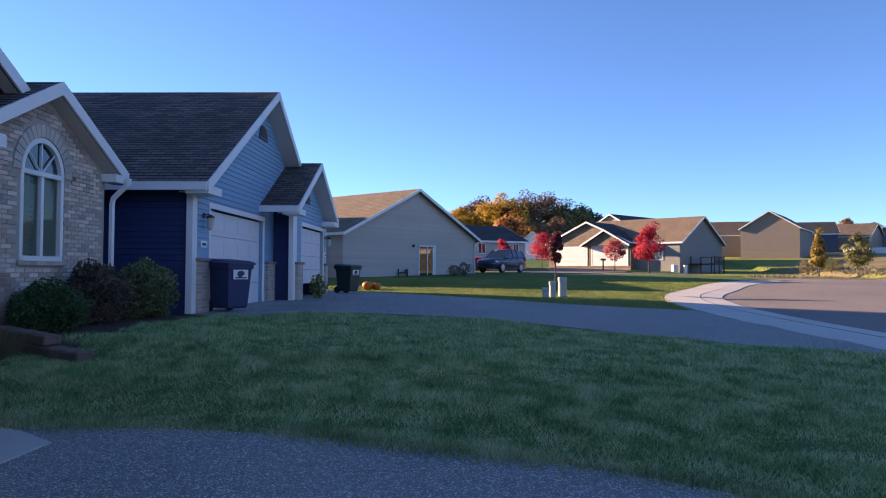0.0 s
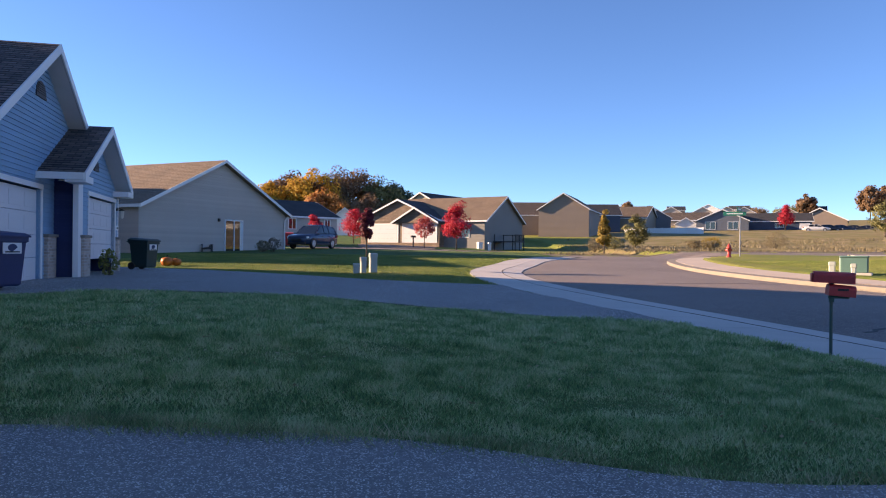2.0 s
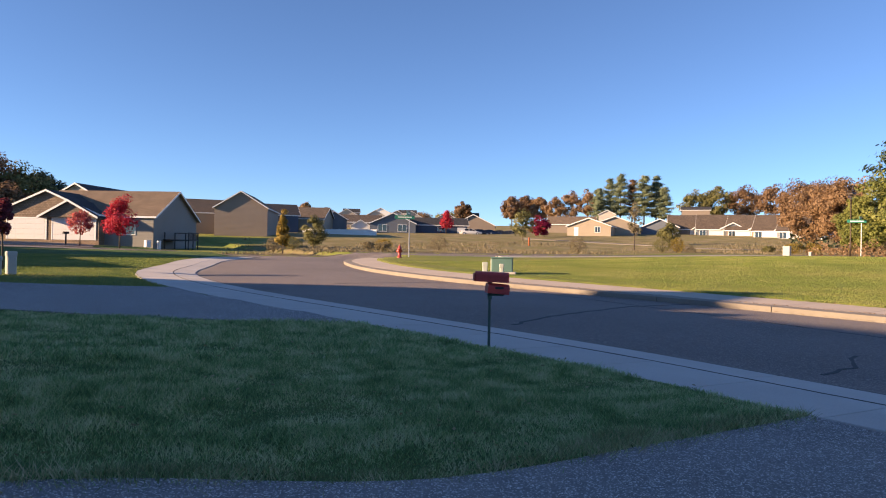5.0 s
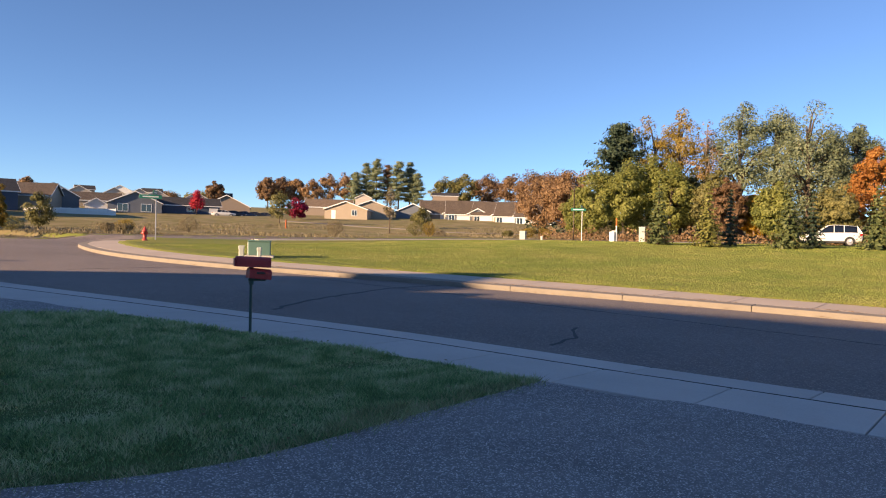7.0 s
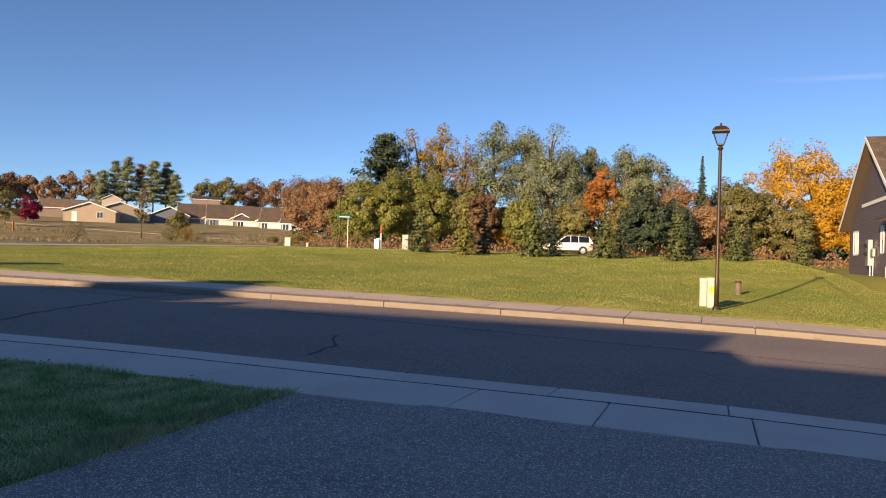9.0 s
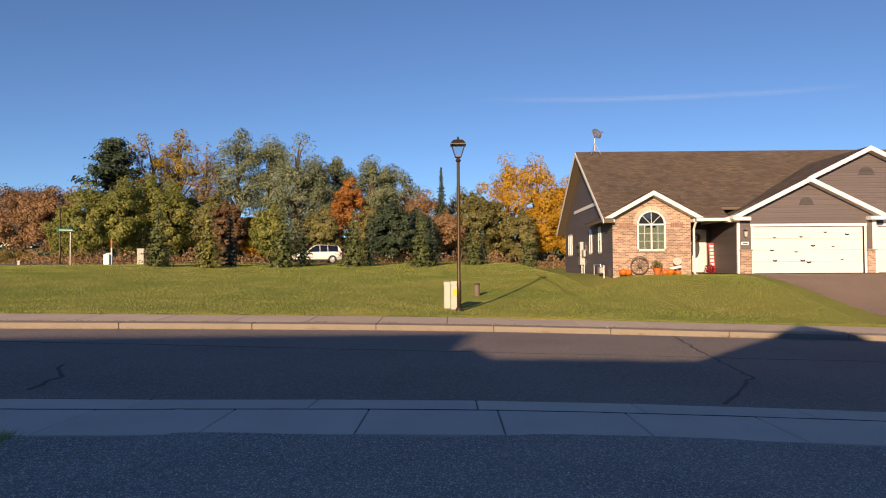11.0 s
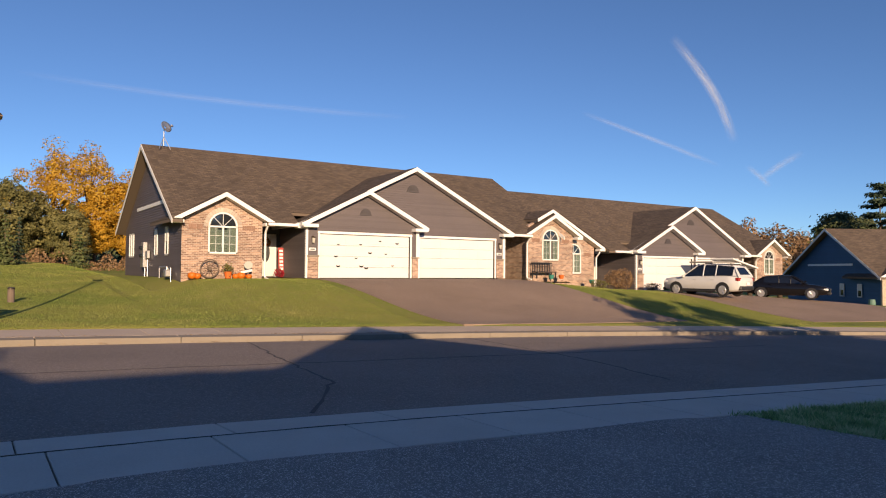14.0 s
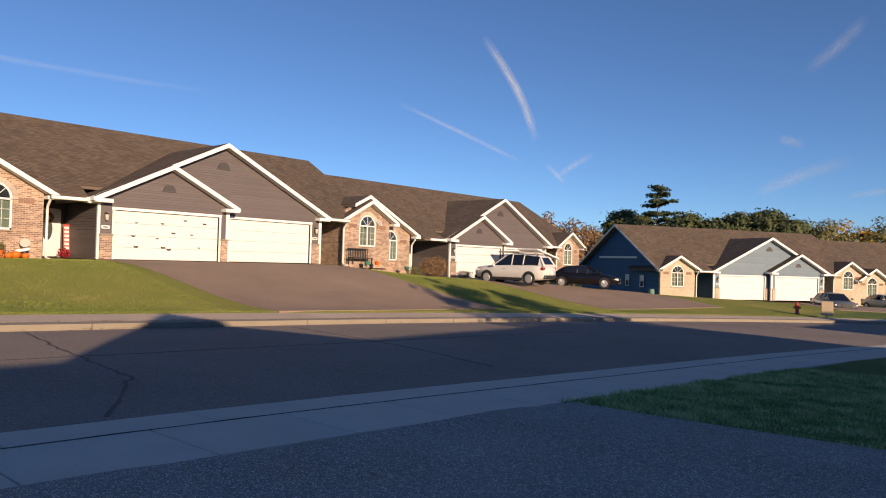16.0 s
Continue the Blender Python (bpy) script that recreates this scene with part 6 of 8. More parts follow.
KIND = {"g": (L_GREEN, "leafy willow-green tree at the edge of the wood"), "l": (L_OLIVE, "olive-green autumn tree in the wood"), "y": (L_YELLOW, "thinning yellow tree above the wood"), "yb": (L_BROWN, "nearly bare grey-brown tree above the wood"), "y3": (L_GOLD, "low yellow-leaved tree in the wood"), "o": (L_RUST, "rust-brown oak at the edge of the wood"), "n2": (L_BROWN, "pale orange-brown oak at the edge of the wood"), "r": (L_RUST, "brown autumn tree in the wood"), "n": (L_ORANGE, "orange autumn tree in the wood"), "b": (L_BROWN, "brown half-bare tree in the wood"), "y2": (L_GOLD, "golden autumn maple at the wood"), "d": (L_SPRUCE, "dark green pine thicket in the wood")}
for k, (hd, d, el, sp, kd) in enumerate(WOOD):
    d = d + 6 if d < 84 else d + 3
    X_, Y_ = at_head(hd, d)
    zz = zg(X_, Y_) - 0.2
    H_ = 1.65 + d * math.tan(radians(el)) - zz
    if kd in ("t", "t2"):
        tree("locust_tree", X_, Y_, H_, sp, L_PINE, "tall grey-green tree with open layered foliage above the wood", 100 + k, bare=0.30 if kd == "t" else 0.06, count=14000, leaf=0.13, clumps=58 if kd == "t" else 90, z=zz, branches=16, trunk=0.6, fluff=(0.20, 0.36))
    elif kd == "p":
        pine("pine_tree", X_, Y_, H_, sp, L_SPRUCE, "dark pine above the wood", 100 + k, z=zz, bare=0.3)
    elif kd == "s":
        spruce("spruce_tree", X_, Y_, H_, sp, L_SPRUCE, "tall pointed spruce in the wood", 100 + k, z=zz)
    else:
        m_, lb = KIND[kd]
        tree("tree", X_, Y_, H_, sp, m_, lb, 100 + k, bare=0.04 if kd in ("g", "l", "d", "y2") else 0.12, count=14000, leaf=0.13, clumps=100, z=zz, thin={"y": 0.2, "b": 0.4, "yb": 0.8}.get(kd, 0.0), trunk=0.5, branches=24 if kd in ("y", "yb", "b") else 9, fluff=(0.14, 0.27) if kd != "g" else (0.16, 0.30), bark=M_BARK_G if kd == "yb" else None)
# undergrowth along the wood's foot
rng = np.random.default_rng(3)
hd = rng.uniform(58, 106, 16000)
dd = rng.uniform(72, 90, 16000)
hz = rng.uniform(0, 1, 16000) ** 1.5 * 1.7 * (0.35 + 0.65 * np.abs(np.sin(hd * 2.1) * np.sin(hd * 0.77 + 1)))
P_ = np.stack([dd * np.sin(np.radians(hd)), dd * np.cos(np.radians(hd)), hz], -1)
P_[:, 2] += lot_z(P_[:, 0], P_[:, 1])
v, f = leaves(P_, 0.12, rng)
hd = rng.uniform(57, 107, 9000)
dd = rng.uniform(97, 106, 9000)
Q_ = np.stack([dd * np.sin(np.radians(hd)), dd * np.cos(np.radians(hd)), rng.uniform(0, 1, 9000) * (3.6 + 1.2 * np.sin(hd * 1.3) + 0.8 * np.sin(hd * 3.1))], -1)
Q_[:, 2] += lot_z(Q_[:, 0], Q_[:, 1])
vq, fq = leaves(Q_, 0.30, rng)
tagged(new("thicket", fast_mesh("thicket", vq, fq, L_SPRUCE)), "dark tangled thicket deep in the wood", "thicket", kind="stuff")
tagged(new("undergrowth", fast_mesh("undergrowth", v, f, L_BROWN)), "tangled brown and dry undergrowth at the wood's edge", "undergrowth", kind="stuff")

# oaks behind the beige house
for k, (hd, d, el, sp, m_) in enumerate(((-10.5, 150, 4.6, 6, L_OLIVE), (-8.6, 150, 5.2, 6, L_GOLD), (-6.8, 155, 6.0, 8, L_RUST), (-5.2, 150, 6.3, 8, L_GOLD), (-3.4, 155, 6.4, 8.5, L_RUST), (-1.6, 158, 6.3, 8.5, L_RUST), (0.2, 155, 5.7, 7, L_OLIVE), (1.5, 165, 5.4, 6, L_SPRUCE), (-4.2, 140, 4.6, 6, L_ORANGE), (-0.8, 140, 4.2, 6, L_RUST))):
    X_, Y_ = at_head(hd, d)
    zz = 3.5
    tree("oak_tree", X_, Y_, 1.65 + d * math.tan(radians(el)) - zz, sp, m_, "broad autumn oak in russet and gold", 300 + k, bare=0.12, count=9000, leaf=0.30, clumps=80, z=zz, trunk=0.7, group="oaks behind the houses", fluff=(0.16, 0.30))
# young trees by the cross street
for k, (hd, d, hgt, sp, m_, lb, gap) in enumerate(((-0.95, 27.5, 2.45, 0.37, L_PURPLE, "young purple-red tree with a thin trunk", 0.48), (-1.9, 90, 4.4, 2.4, L_RED, "crimson maple by the driveway", 0.2), (6.4, 66, 4.6, 2.0, L_RED, "bright red maple on the lawn", 0.22), (3.8, 72, 3.2, 1.3, L_PINK, "small pinkish-red tree by the garage", 0.32), (-5.0, 66, 3.0, 1.3, L_RED, "red shrub-like tree behind the car", 0.2), (18.2, 68, 4.3, 0.95, L_YELLOW, "slim yellow-green young tree", 0.1), (20.6, 78, 3.6, 1.5, L_OLIVE, "thin olive bush tree in dry grass", 0.1), (37.4, 118, 5.2, 2.2, L_OLIVE, "thin willow in the field", 0.1), (38.6, 140, 4.2, 2.0, L_CRIMSON, "crimson tree before the far houses", 0.05), (39.1, 141, 3.8, 1.5, L_CRIMSON, "crimson tree before the far houses", 0.05), (48.7, 112, 3.4, 1.6, L_OLIVE, "olive bush tree in the field", 0.05), (46.1, 88, 6.0, 1.0, L_DRY, "almost bare slim tree in the field", 0.25), (31.2, 150, 5.0, 2.2, L_RED, "small red tree near the blue house", 0.2))):
    X_, Y_ = at_head(hd, d)
    tree("young_tree", X_, Y_, hgt, sp, m_, lb, 400 + k, bare=gap, count=3600 if d < 100 else 2200, leaf=(0.055 if d < 40 else 0.10) if d < 100 else 0.16, clumps=34, trunk=0.28, shape="cone" if m_ in (L_RED, L_YELLOW) else "round", fluff=(0.22, 0.42), thin={L_DRY: 0.6, L_PINK: 0.45}.get(m_, 0.0))
# pines and oaks on the far hill
for k, (hd, d, el, sp, kd) in enumerate(((32.6, 300, 4.2, 4.6, "r"), (36.5, 290, 4.7, 5.4, "r"), (37.6, 300, 4.8, 5.8, "r"), (38.7, 295, 4.7, 5.2, "n2"), (40.0, 290, 4.8, 5.2, "b"), (41.2, 290, 5.2, 5.4, "b"), (42.5, 290, 5.4, 5.2, "b"), (43.3, 270, 5.2, 3.6, "p"), (44.2, 275, 6.0, 3.4, "p"), (45.0, 270, 6.3, 3.6, "p"), (45.9, 280, 6.0, 3.2, "r2"), (46.8, 270, 6.3, 3.8, "p"), (47.7, 274, 6.2, 3.6, "p"), (48.3, 270, 5.4, 3.2, "p"), (50.6, 300, 5.2, 7.2, "l"), (52.2, 300, 5.5, 7.2, "l"), (54.0, 300, 5.5, 7.9, "r"), (56.0, 290, 5.5, 7.9, "r"), (57.8, 280, 5.7, 11, "r"), (59.6, 260, 5.8, 11, "r"), (61.6, 240, 5.9, 10, "b"), (31.6, 320, 3.3, 9, "l"), (20.0, 300, 3.9, 4, "b"), (27, 420, 3.2, 9, "b"), (29, 420, 3.3, 9, "b"))):
    X_, Y_ = at_head(hd, d)
    zz = zg(X_, Y_) - 0.5
    H_ = max(5.0, 1.65 + d * math.tan(radians(el)) - zz)
    if kd in ("p", "r2"):
        pine("pine_tree", X_, Y_, H_, sp, L_PINE if kd == "p" else L_RUST, "tall open pine on the far hill" if kd == "p" else "tall browned pine on the far hill", 500 + k, z=zz, bare=0.28)
    else:
        tree("oak_tree", X_, Y_, H_, sp, KIND[kd][0], "far autumn oak on the hill", 500 + k, bare=0.22, count=5000, leaf=0.42, clumps=60, z=zz, trunk=0.4, thin=0.5 if kd == "b" else 0, group="far oaks", fluff=(0.18, 0.32), branches=14)
# far woods to the south
for k, (hd, d, el, sp, kd) in enumerate(((144.5, 120, 4.0, 6, "b"), (146.6, 120, 4.1, 6, "b"), (148.6, 118, 3.7, 6, "b"), (149.4, 105, 3.0, 5, "b"), (150.9, 125, 3.6, 5, "g"), (152.4, 125, 3.9, 5, "p"), (154.9, 118, 6.2, 4.0, "lone"), (153.6, 130, 3.9, 5, "p"), (157.0, 130, 3.6, 6, "p"), (159.0, 130, 3.7, 6, "p"), (160.8, 130, 3.8, 6, "p"), (162.6, 130, 3.8, 6, "p"), (164.4, 130, 3.7, 6, "p"), (166.0, 130, 3.6, 6, "l"), (168.0, 135, 3.6, 7, "y2"), (170.0, 135, 3.7, 7, "l"), (172, 135, 3.7, 7, "o"))):
    X_, Y_ = at_head(hd, d)
    zz = -2.0
    H_ = 1.65 + d * math.tan(radians(el)) - zz
    if kd == "lone":
        pine("pine_tree", X_, Y_, H_, sp, L_SPRUCE, "tall lone pine with level limbs beyond the houses", 600 + k, z=zz, bare=0.25, tiers=10, plate=0.55)
    elif kd == "p":
        pine("pine_tree", X_, Y_, H_ * (0.94 + 0.05 * (k % 3)), sp, L_FARPINE, "green pine beyond the houses", 600 + k, z=zz, bare=0.2, tiers=13)
    else:
        tree("tree", X_, Y_, H_, sp, KIND[kd][0], "bare grey-brown autumn tree beyond the houses" if kd == "b" else "autumn tree beyond the houses", 600 + k, bare=0.2, count=4200, leaf=0.26, clumps=34, z=zz, trunk=0.6, thin=0.5 if kd == "b" else 0, branches=22 if kd == "b" else 8)
# unseen half-bare trees by the near duplex's south end, added to streak the far lawn with shadow
for k, (X_, Y_, hgt) in enumerate(((-1.5, -17.2, 7.9), (-0.6, -20.0, 8.6), (0.4, -23.0, 7.2))):
    tree("tree", X_, Y_, hgt, 2.3, L_RUST, "unseen half-bare tree added for its streaky shadow", 660 + k, bare=0.25, count=4200, leaf=0.12, clumps=46, thin=0.25, branches=26)
# shrubs by the blue house
shrub("boxwood_shrub", -7.45, 8.5, 0.56, 0.78, L_BOX, "round clipped boxwood shrub by the brick wall", 1, count=14000, leaf=0.022, z=0.66)
shrub("barberry_shrub", -7.62, 9.8, 0.50, 1.02, L_DKSHRUB, "dark reddish-brown leafy shrub by the brick wall", 2, count=9000, leaf=0.030, z=0.70)
shrub("viburnum_shrub", -7.55, 11.0, 0.46, 1.06, L_VIBURNUM, "loose green and brown shrub beside the downspout", 3, count=7500, leaf=0.034, z=0.72)
shrub("autumn_shrub", 31.0, -33.0, 0.9, 1.25, L_BROWN, "brown autumn shrub by the brick wall", 4, count=2400, leaf=0.045)
shrub("low_shrub", 30.8, -35.8, 0.5, 0.5, L_DKSHRUB, "low dark shrub beside the garage", 5, count=700, leaf=0.04)
shrub("low_shrub", 31.1, -31.4, 0.55, 0.55, L_OLIVE, "low brown shrub by the wall", 6, count=700, leaf=0.04)
shrub("patio_shrub", -7.5, 45.6, 0.5, 0.7, L_DRY, "dry grey shrub by the beige wall", 8, count=700, leaf=0.05)
shrub("patio_shrub", -6.9, 45.9, 0.45, 0.9, L_DKSHRUB, "thin dark shrub by the beige wall", 9, count=500, leaf=0.05)
# dry scrub and tall grass in the field
rng = np.random.default_rng(11)
n = 60000
s_ = rng.uniform(-14, 110, n)
o_ = 6.5 + rng.random(n) ** 1.6 * 48
px = CROSS_A[0] + s_ * CROSS_D[0] + o_ * CROSS_N[0]
py = CROSS_A[1] + s_ * CROSS_D[1] + o_ * CROSS_N[1]
keep = (np.sin(px * 0.31) + np.sin(py * 0.23 + 1.3) + np.sin(px * 0.09 - py * 0.11) + rng.normal(size=n) * 0.5) > 0.1
px, py = px[keep], py[keep]
hh = rng.uniform(0.04, 0.22, len(px)) * (1 + 0.9 * (np.sin(px * 0.5) > 0.8))
pz = lot_z(px, py)
tw = rng.uniform(0, 6.3, len(px))
w_ = 0.055
lx, ly = rng.normal(size=len(px)) * 0.12, rng.normal(size=len(px)) * 0.12
V = np.stack([np.stack([px - np.cos(tw) * w_, py - np.sin(tw) * w_, pz - 0.05], -1), np.stack([px + np.cos(tw) * w_, py + np.sin(tw) * w_, pz - 0.05], -1), np.stack([px + lx, py + ly, pz + hh], -1)], 1).reshape(-1, 3)
tagged(new("dry_grass", fast_mesh("dry_grass", V, np.arange(len(V)).reshape(-1, 3), L_DRY)), "tall dry grass and weeds in the field", "dry grass", kind="stuff")
for k in range(16):
    s0, o0 = rng.uniform(-8, 70), rng.uniform(7, 22)
    X_, Y_ = CROSS_A + s0 * CROSS_D + o0 * CROSS_N
    shrub("scrub_bush", float(X_), float(Y_), rng.uniform(0.6, 1.3), rng.uniform(0.8, 1.9), (L_DRY, L_OLIVE, L_DRY, L_YELLOW)[k % 4], "dry scrub bush in the field", 700 + k, count=1500, leaf=0.055, group="scrub in the field")

# ---- grass blades ----
L_GRASS = leaf_material("grass_blades", (0.055, 0.145, 0.052), (0.215, 0.400, 0.140), (0.62, 0.64, 0.36), 2.8, 0.2, upright=0.25, scatter=0.40)
# yellower copy of the blades, coloured for lawns in the sun
L_GRASS_LIT = leaf_material("sunlit_grass_blades", (0.125, 0.185, 0.036), (0.245, 0.285, 0.066), (0.40, 0.36, 0.14), 0.5, 0.2, upright=0.45, scatter=0.22)


def paved(x, y):
    """Where no grass grows."""
    ne_, fe_ = near_edge(y), far_edge(y)
    p = (x > ne_ - 2.02) & (x < fe_ + 2.02)
    own_n = np.interp(x, [-6, -3, 0, 2, 4, 6.8], [5.0, 5.3, 4.85, 3.98, 3.95, 4.0])
    own_s = np.interp(x, [-4.6, -2, 0, 3, 6.8], [-9.2, -8.6, -8.4, -8.2, -8.15])
    p |= (y < own_n - 0.0) & (y > own_s) & (x < 8)
    b_n = np.interp(x, [-8, -6.6, -5.5, -2.7, 2, 5.1], [12.6, 12.3, 13.3, 14.1, 12.4, 11.5])
    b_f = np.interp(x, [-9.6, -3.3, -0.3, 2.4, 4.4], [26.4, 22.6, 20.9, 20.0, 19.3])
    p |= (y > b_n) & (y < b_f) & (x < 6)
    g_n, g_s = np.interp(x, [20, 26, 32], [-13.7, -13.3, -12.9]), np.interp(x, [20, 26, 32.4], [-25.5, -24.9, -25.1])
    p |= (x > 18) & (y < g_n) & (y > g_s)
    return p


def blades(name, x0, x1, y0, y1, density, height, width, seed, label, clear=None, mat=None, tufts=1.0):
    rng = np.random.default_rng(seed)
    n = int((x1 - x0) * (y1 - y0) * density)
    x, y = rng.uniform(x0, x1, n), rng.uniform(y0, y1, n)
    edge = rng.normal(size=n) * 0.09
    ok = ~paved(x + edge, y + edge)
    if clear is not None:
        ok &= clear(x, y)
    x, y = x[ok], y[ok]
    n = len(x)
    patch = 0.78 + tufts * (0.34 * np.sin(x * 1.7 + np.sin(y * 1.3) * 2) * np.sin(y * 1.1 + x * 0.4) + 0.30 * np.sin(y * 4.3 + np.sin(x * 0.9) * 1.7) * np.sin(x * 0.8 + y * 0.5) + 0.18 * np.sin(y * 9.1 + np.sin(x * 2.3) * 2.1) * np.sin(x * 3.7 + np.sin(y * 2.9) * 1.6))
    h = height * rng.uniform(0.5, 1.3, n) * np.maximum(patch, 0.2)
    z = lot_z(x, y)
    a = rng.uniform(0, 2 * np.pi, n)
    lean = rng.normal(size=(n, 2)) * (h * 0.75)[:, None]
    w = width * rng.uniform(0.6, 1.3, n)
    V = np.stack([np.stack([x - np.cos(a) * w, y - np.sin(a) * w, z - 0.01], -1), np.stack([x + np.cos(a) * w, y + np.sin(a) * w, z - 0.01], -1), np.stack([x + lean[:, 0], y + lean[:, 1], z + h], -1)], 1).reshape(-1, 3)
    me = fast_mesh(name, V, np.arange(3 * n).reshape(-1, 3), mat or L_GRASS)
    return tagged(new(name, me), label, "grass", kind="stuff")


blades("grass_front_lawn", -8.0, 7.2, 3.6, 8.0, 4400, 0.060, 0.0050, 21, "mown shaded lawn between the driveways")
blades("grass_front_lawn", -8.3, 7.0, 8.0, 15.5, 1700, 0.075, 0.0085, 22, "mown shaded lawn between the driveways", lambda x, y: ~((x < -6.9) & (y > 7.9)))
L_FRINGE = leaf_material("fringe_blades", (0.110, 0.170, 0.070), (0.300, 0.330, 0.150), (0.62, 0.55, 0.34), 2.0, 0.2, upright=0.25)
blades("grass_fringe", -6.5, 6.8, 3.7, 5.8, 2600, 0.095, 0.0055, 28, "longer dry grass fringing the driveway", lambda x, y: y < np.interp(x, [-6, -3, 0, 2, 4, 6.8], [5.0, 5.3, 4.85, 3.98, 3.95, 4.0]) + 0.12 + 0.22 * np.abs(np.sin(x * 2.1) * np.sin(x * 0.9 + 1)), L_FRINGE)
blades("grass_south_lawn", -2.0, 7.2, -16.0, -7.9, 1800, 0.07, 0.008, 23, "mown shaded lawn south of the driveway")
blades("grass_corner_lawn", -12.0, 8.0, 19.0, 42.0, 420, 0.042, 0.013, 24, "sunlit and shaded lawn by the corner", None, L_GRASS_LIT, 0.25)
blades("grass_far_lawn", 17.0, 42.0, -12.6, 34.0, 420, 0.030, 0.011, 25, "sunlit mown lawn across the street", lambda x, y: ~((x > 32) & (y < -6)), L_GRASS_LIT, 0.25)
blades("grass_grey_lawn", 18.0, 31.5, -35.0, -24.8, 420, 0.030, 0.011, 26, "sunlit lawn beside the brown driveway", lambda x, y: y > np.interp(x, [19, 25, 32], [-33.2, -33.3, -34.6]), L_GRASS_LIT, 0.25)
blades("grass_back_lawn", 42.0, 62.0, -6.0, 30.0, 130, 0.045, 0.024, 27, "sunlit mown lawn before the spruces", lambda x, y: cross_off(x, y) < -6.8, L_GRASS_LIT, 0.25)
# a few fallen leaves on the near lawn
rng = np.random.default_rng(31)
n = 800
x, y = rng.uniform(-7, 7, n), rng.uniform(3.8, 14, n)
ok = ~paved(x, y)
x, y = x[ok], y[ok]
v, f = leaves(np.stack([x, y, lot_z(x, y) + 0.06], -1), 0.026, rng, flat=0.6)
L_FALLEN = leaf_material("fallen_leaves", (0.20, 0.15, 0.07), (0.36, 0.29, 0.15), (0.52, 0.46, 0.30), 3.0, 0.2)
tagged(new("fallen_leaves", fast_mesh("fallen_leaves", v, f, L_FALLEN)), "small dry leaves lying on the shaded lawn", "fallen leaves", kind="stuff")

rng = np.random.default_rng(33)
n = 5200
y = rng.uniform(-24, 24, n)
side = rng.random(n)
x = far_edge(y) + np.where(side < 0.55, 0.44, np.where(side < 0.8, 2.02, -0.10)) + rng.normal(size=n) * 0.05
ok = np.sin(y * 2.3) + np.sin(y * 0.7 + 1) + rng.normal(size=n) * 0.8 > -0.2
x, y, side = x[ok], y[ok], side[ok]
z = street_z(y) + np.where(side < 0.55, 0.158, np.where(side < 0.8, 0.215, 0.03))
v, f = leaves(np.stack([x, y, z], -1), 0.028, rng, flat=0.7)
tagged(new("kerb_litter", fast_mesh("kerb_litter", v, f, L_BROWN)), "brown leaf litter gathered along the sunlit kerb", "fallen leaves", kind="stuff")

# ---- loose things ----
M_RED = material("red_plastic", (0.58, 0.048, 0.045), 0.45, var=0.15, scale=2, fine=20)
M_HYDRANT = material("hydrant_paint", (0.42, 0.055, 0.05), 0.45, var=0.12)
M_POST_GREEN = material("green_post", (0.04, 0.10, 0.085), 0.55, var=0.2)
M_UTIL = material("utility_green", (0.43, 0.46, 0.42), 0.55, var=0.08)
M_UTIL_DK = material("transformer_green", (0.10, 0.20, 0.17), 0.55, var=0.1)
M_YELLOW = material("yellow_label", (0.62, 0.50, 0.05), 0.5, var=0.05)
M_SIGN = material("sign_green", (0.02, 0.22, 0.15), 0.4, var=0.08)
M_BIN_BLUE = material("bin_blue", (0.018, 0.035, 0.11), 0.5, var=0.12)
M_BIN_GREEN = material("bin_green", (0.018, 0.045, 0.04), 0.5, var=0.12)
M_PUMPKIN = material("pumpkin", (0.62, 0.15, 0.015), 0.5, var=0.2, scale=6)
M_WOOD_GREY = material("weathered_wood", (0.16, 0.12, 0.095), 0.85, var=0.3, scale=3, fine=40, bump=0.3)
M_STONE = material("edging_stone", (0.17, 0.115, 0.095), 0.9, var=0.3, scale=4, fine=30, bump=0.5, objvar=0.4)
M_MULCH = material("mulch", (0.06, 0.035, 0.025), 0.95, var=0.4, scale=6, fine=60, bump=1.0)
M_RUBBER = material("tyre_rubber", (0.018, 0.018, 0.018), 0.8, var=0.2)
M_RIM = material("alloy_rim", (0.55, 0.55, 0.56), 0.35, metal=0.7, var=0.08)
M_CARGLASS = glass("car_glass", (0.008, 0.009, 0.010), 0.08)
M_TAIL = material("tail_light", (0.32, 0.012, 0.012), 0.25, var=0.1)
M_HEAD = material("head_light", (0.75, 0.76, 0.78), 0.15, var=0.05)
M_ORANGE = material("orange_plastic", (0.65, 0.14, 0.03), 0.5, var=0.08)
M_BOXBEIGE = material("beige_box", (0.50, 0.40, 0.28), 0.6, var=0.06)
M_CANVAS = material("grey_canvas", (0.30, 0.29, 0.27), 0.8, var=0.12)
M_TEAL = material("teal_pot", (0.03, 0.22, 0.18), 0.5, var=0.1)


def paint(name, color):
    mt = material(name, color, 0.22, var=0.04, spec=0.3 if max(color) < 0.02 else 0.5)
    mt.node_tree.nodes["Principled BSDF"].inputs["Coat Weight"].default_value = 0.35
    mt.node_tree.nodes["Principled BSDF"].inputs["Coat Roughness"].default_value = 0.06
    return mt


def loft(me, rings, close=True):
    n = len(rings[0])
    vs = [p for r in rings for p in r]
    fs = [(i * n + k, i * n + (k + 1) % n, (i + 1) * n + (k + 1) % n, (i + 1) * n + k) for i in range(len(rings) - 1) for k in range(n)]
    if close:
        fs += [tuple(reversed(range(n))), tuple(range(len(vs) - n, len(vs)))]
    return me.add(vs, fs)


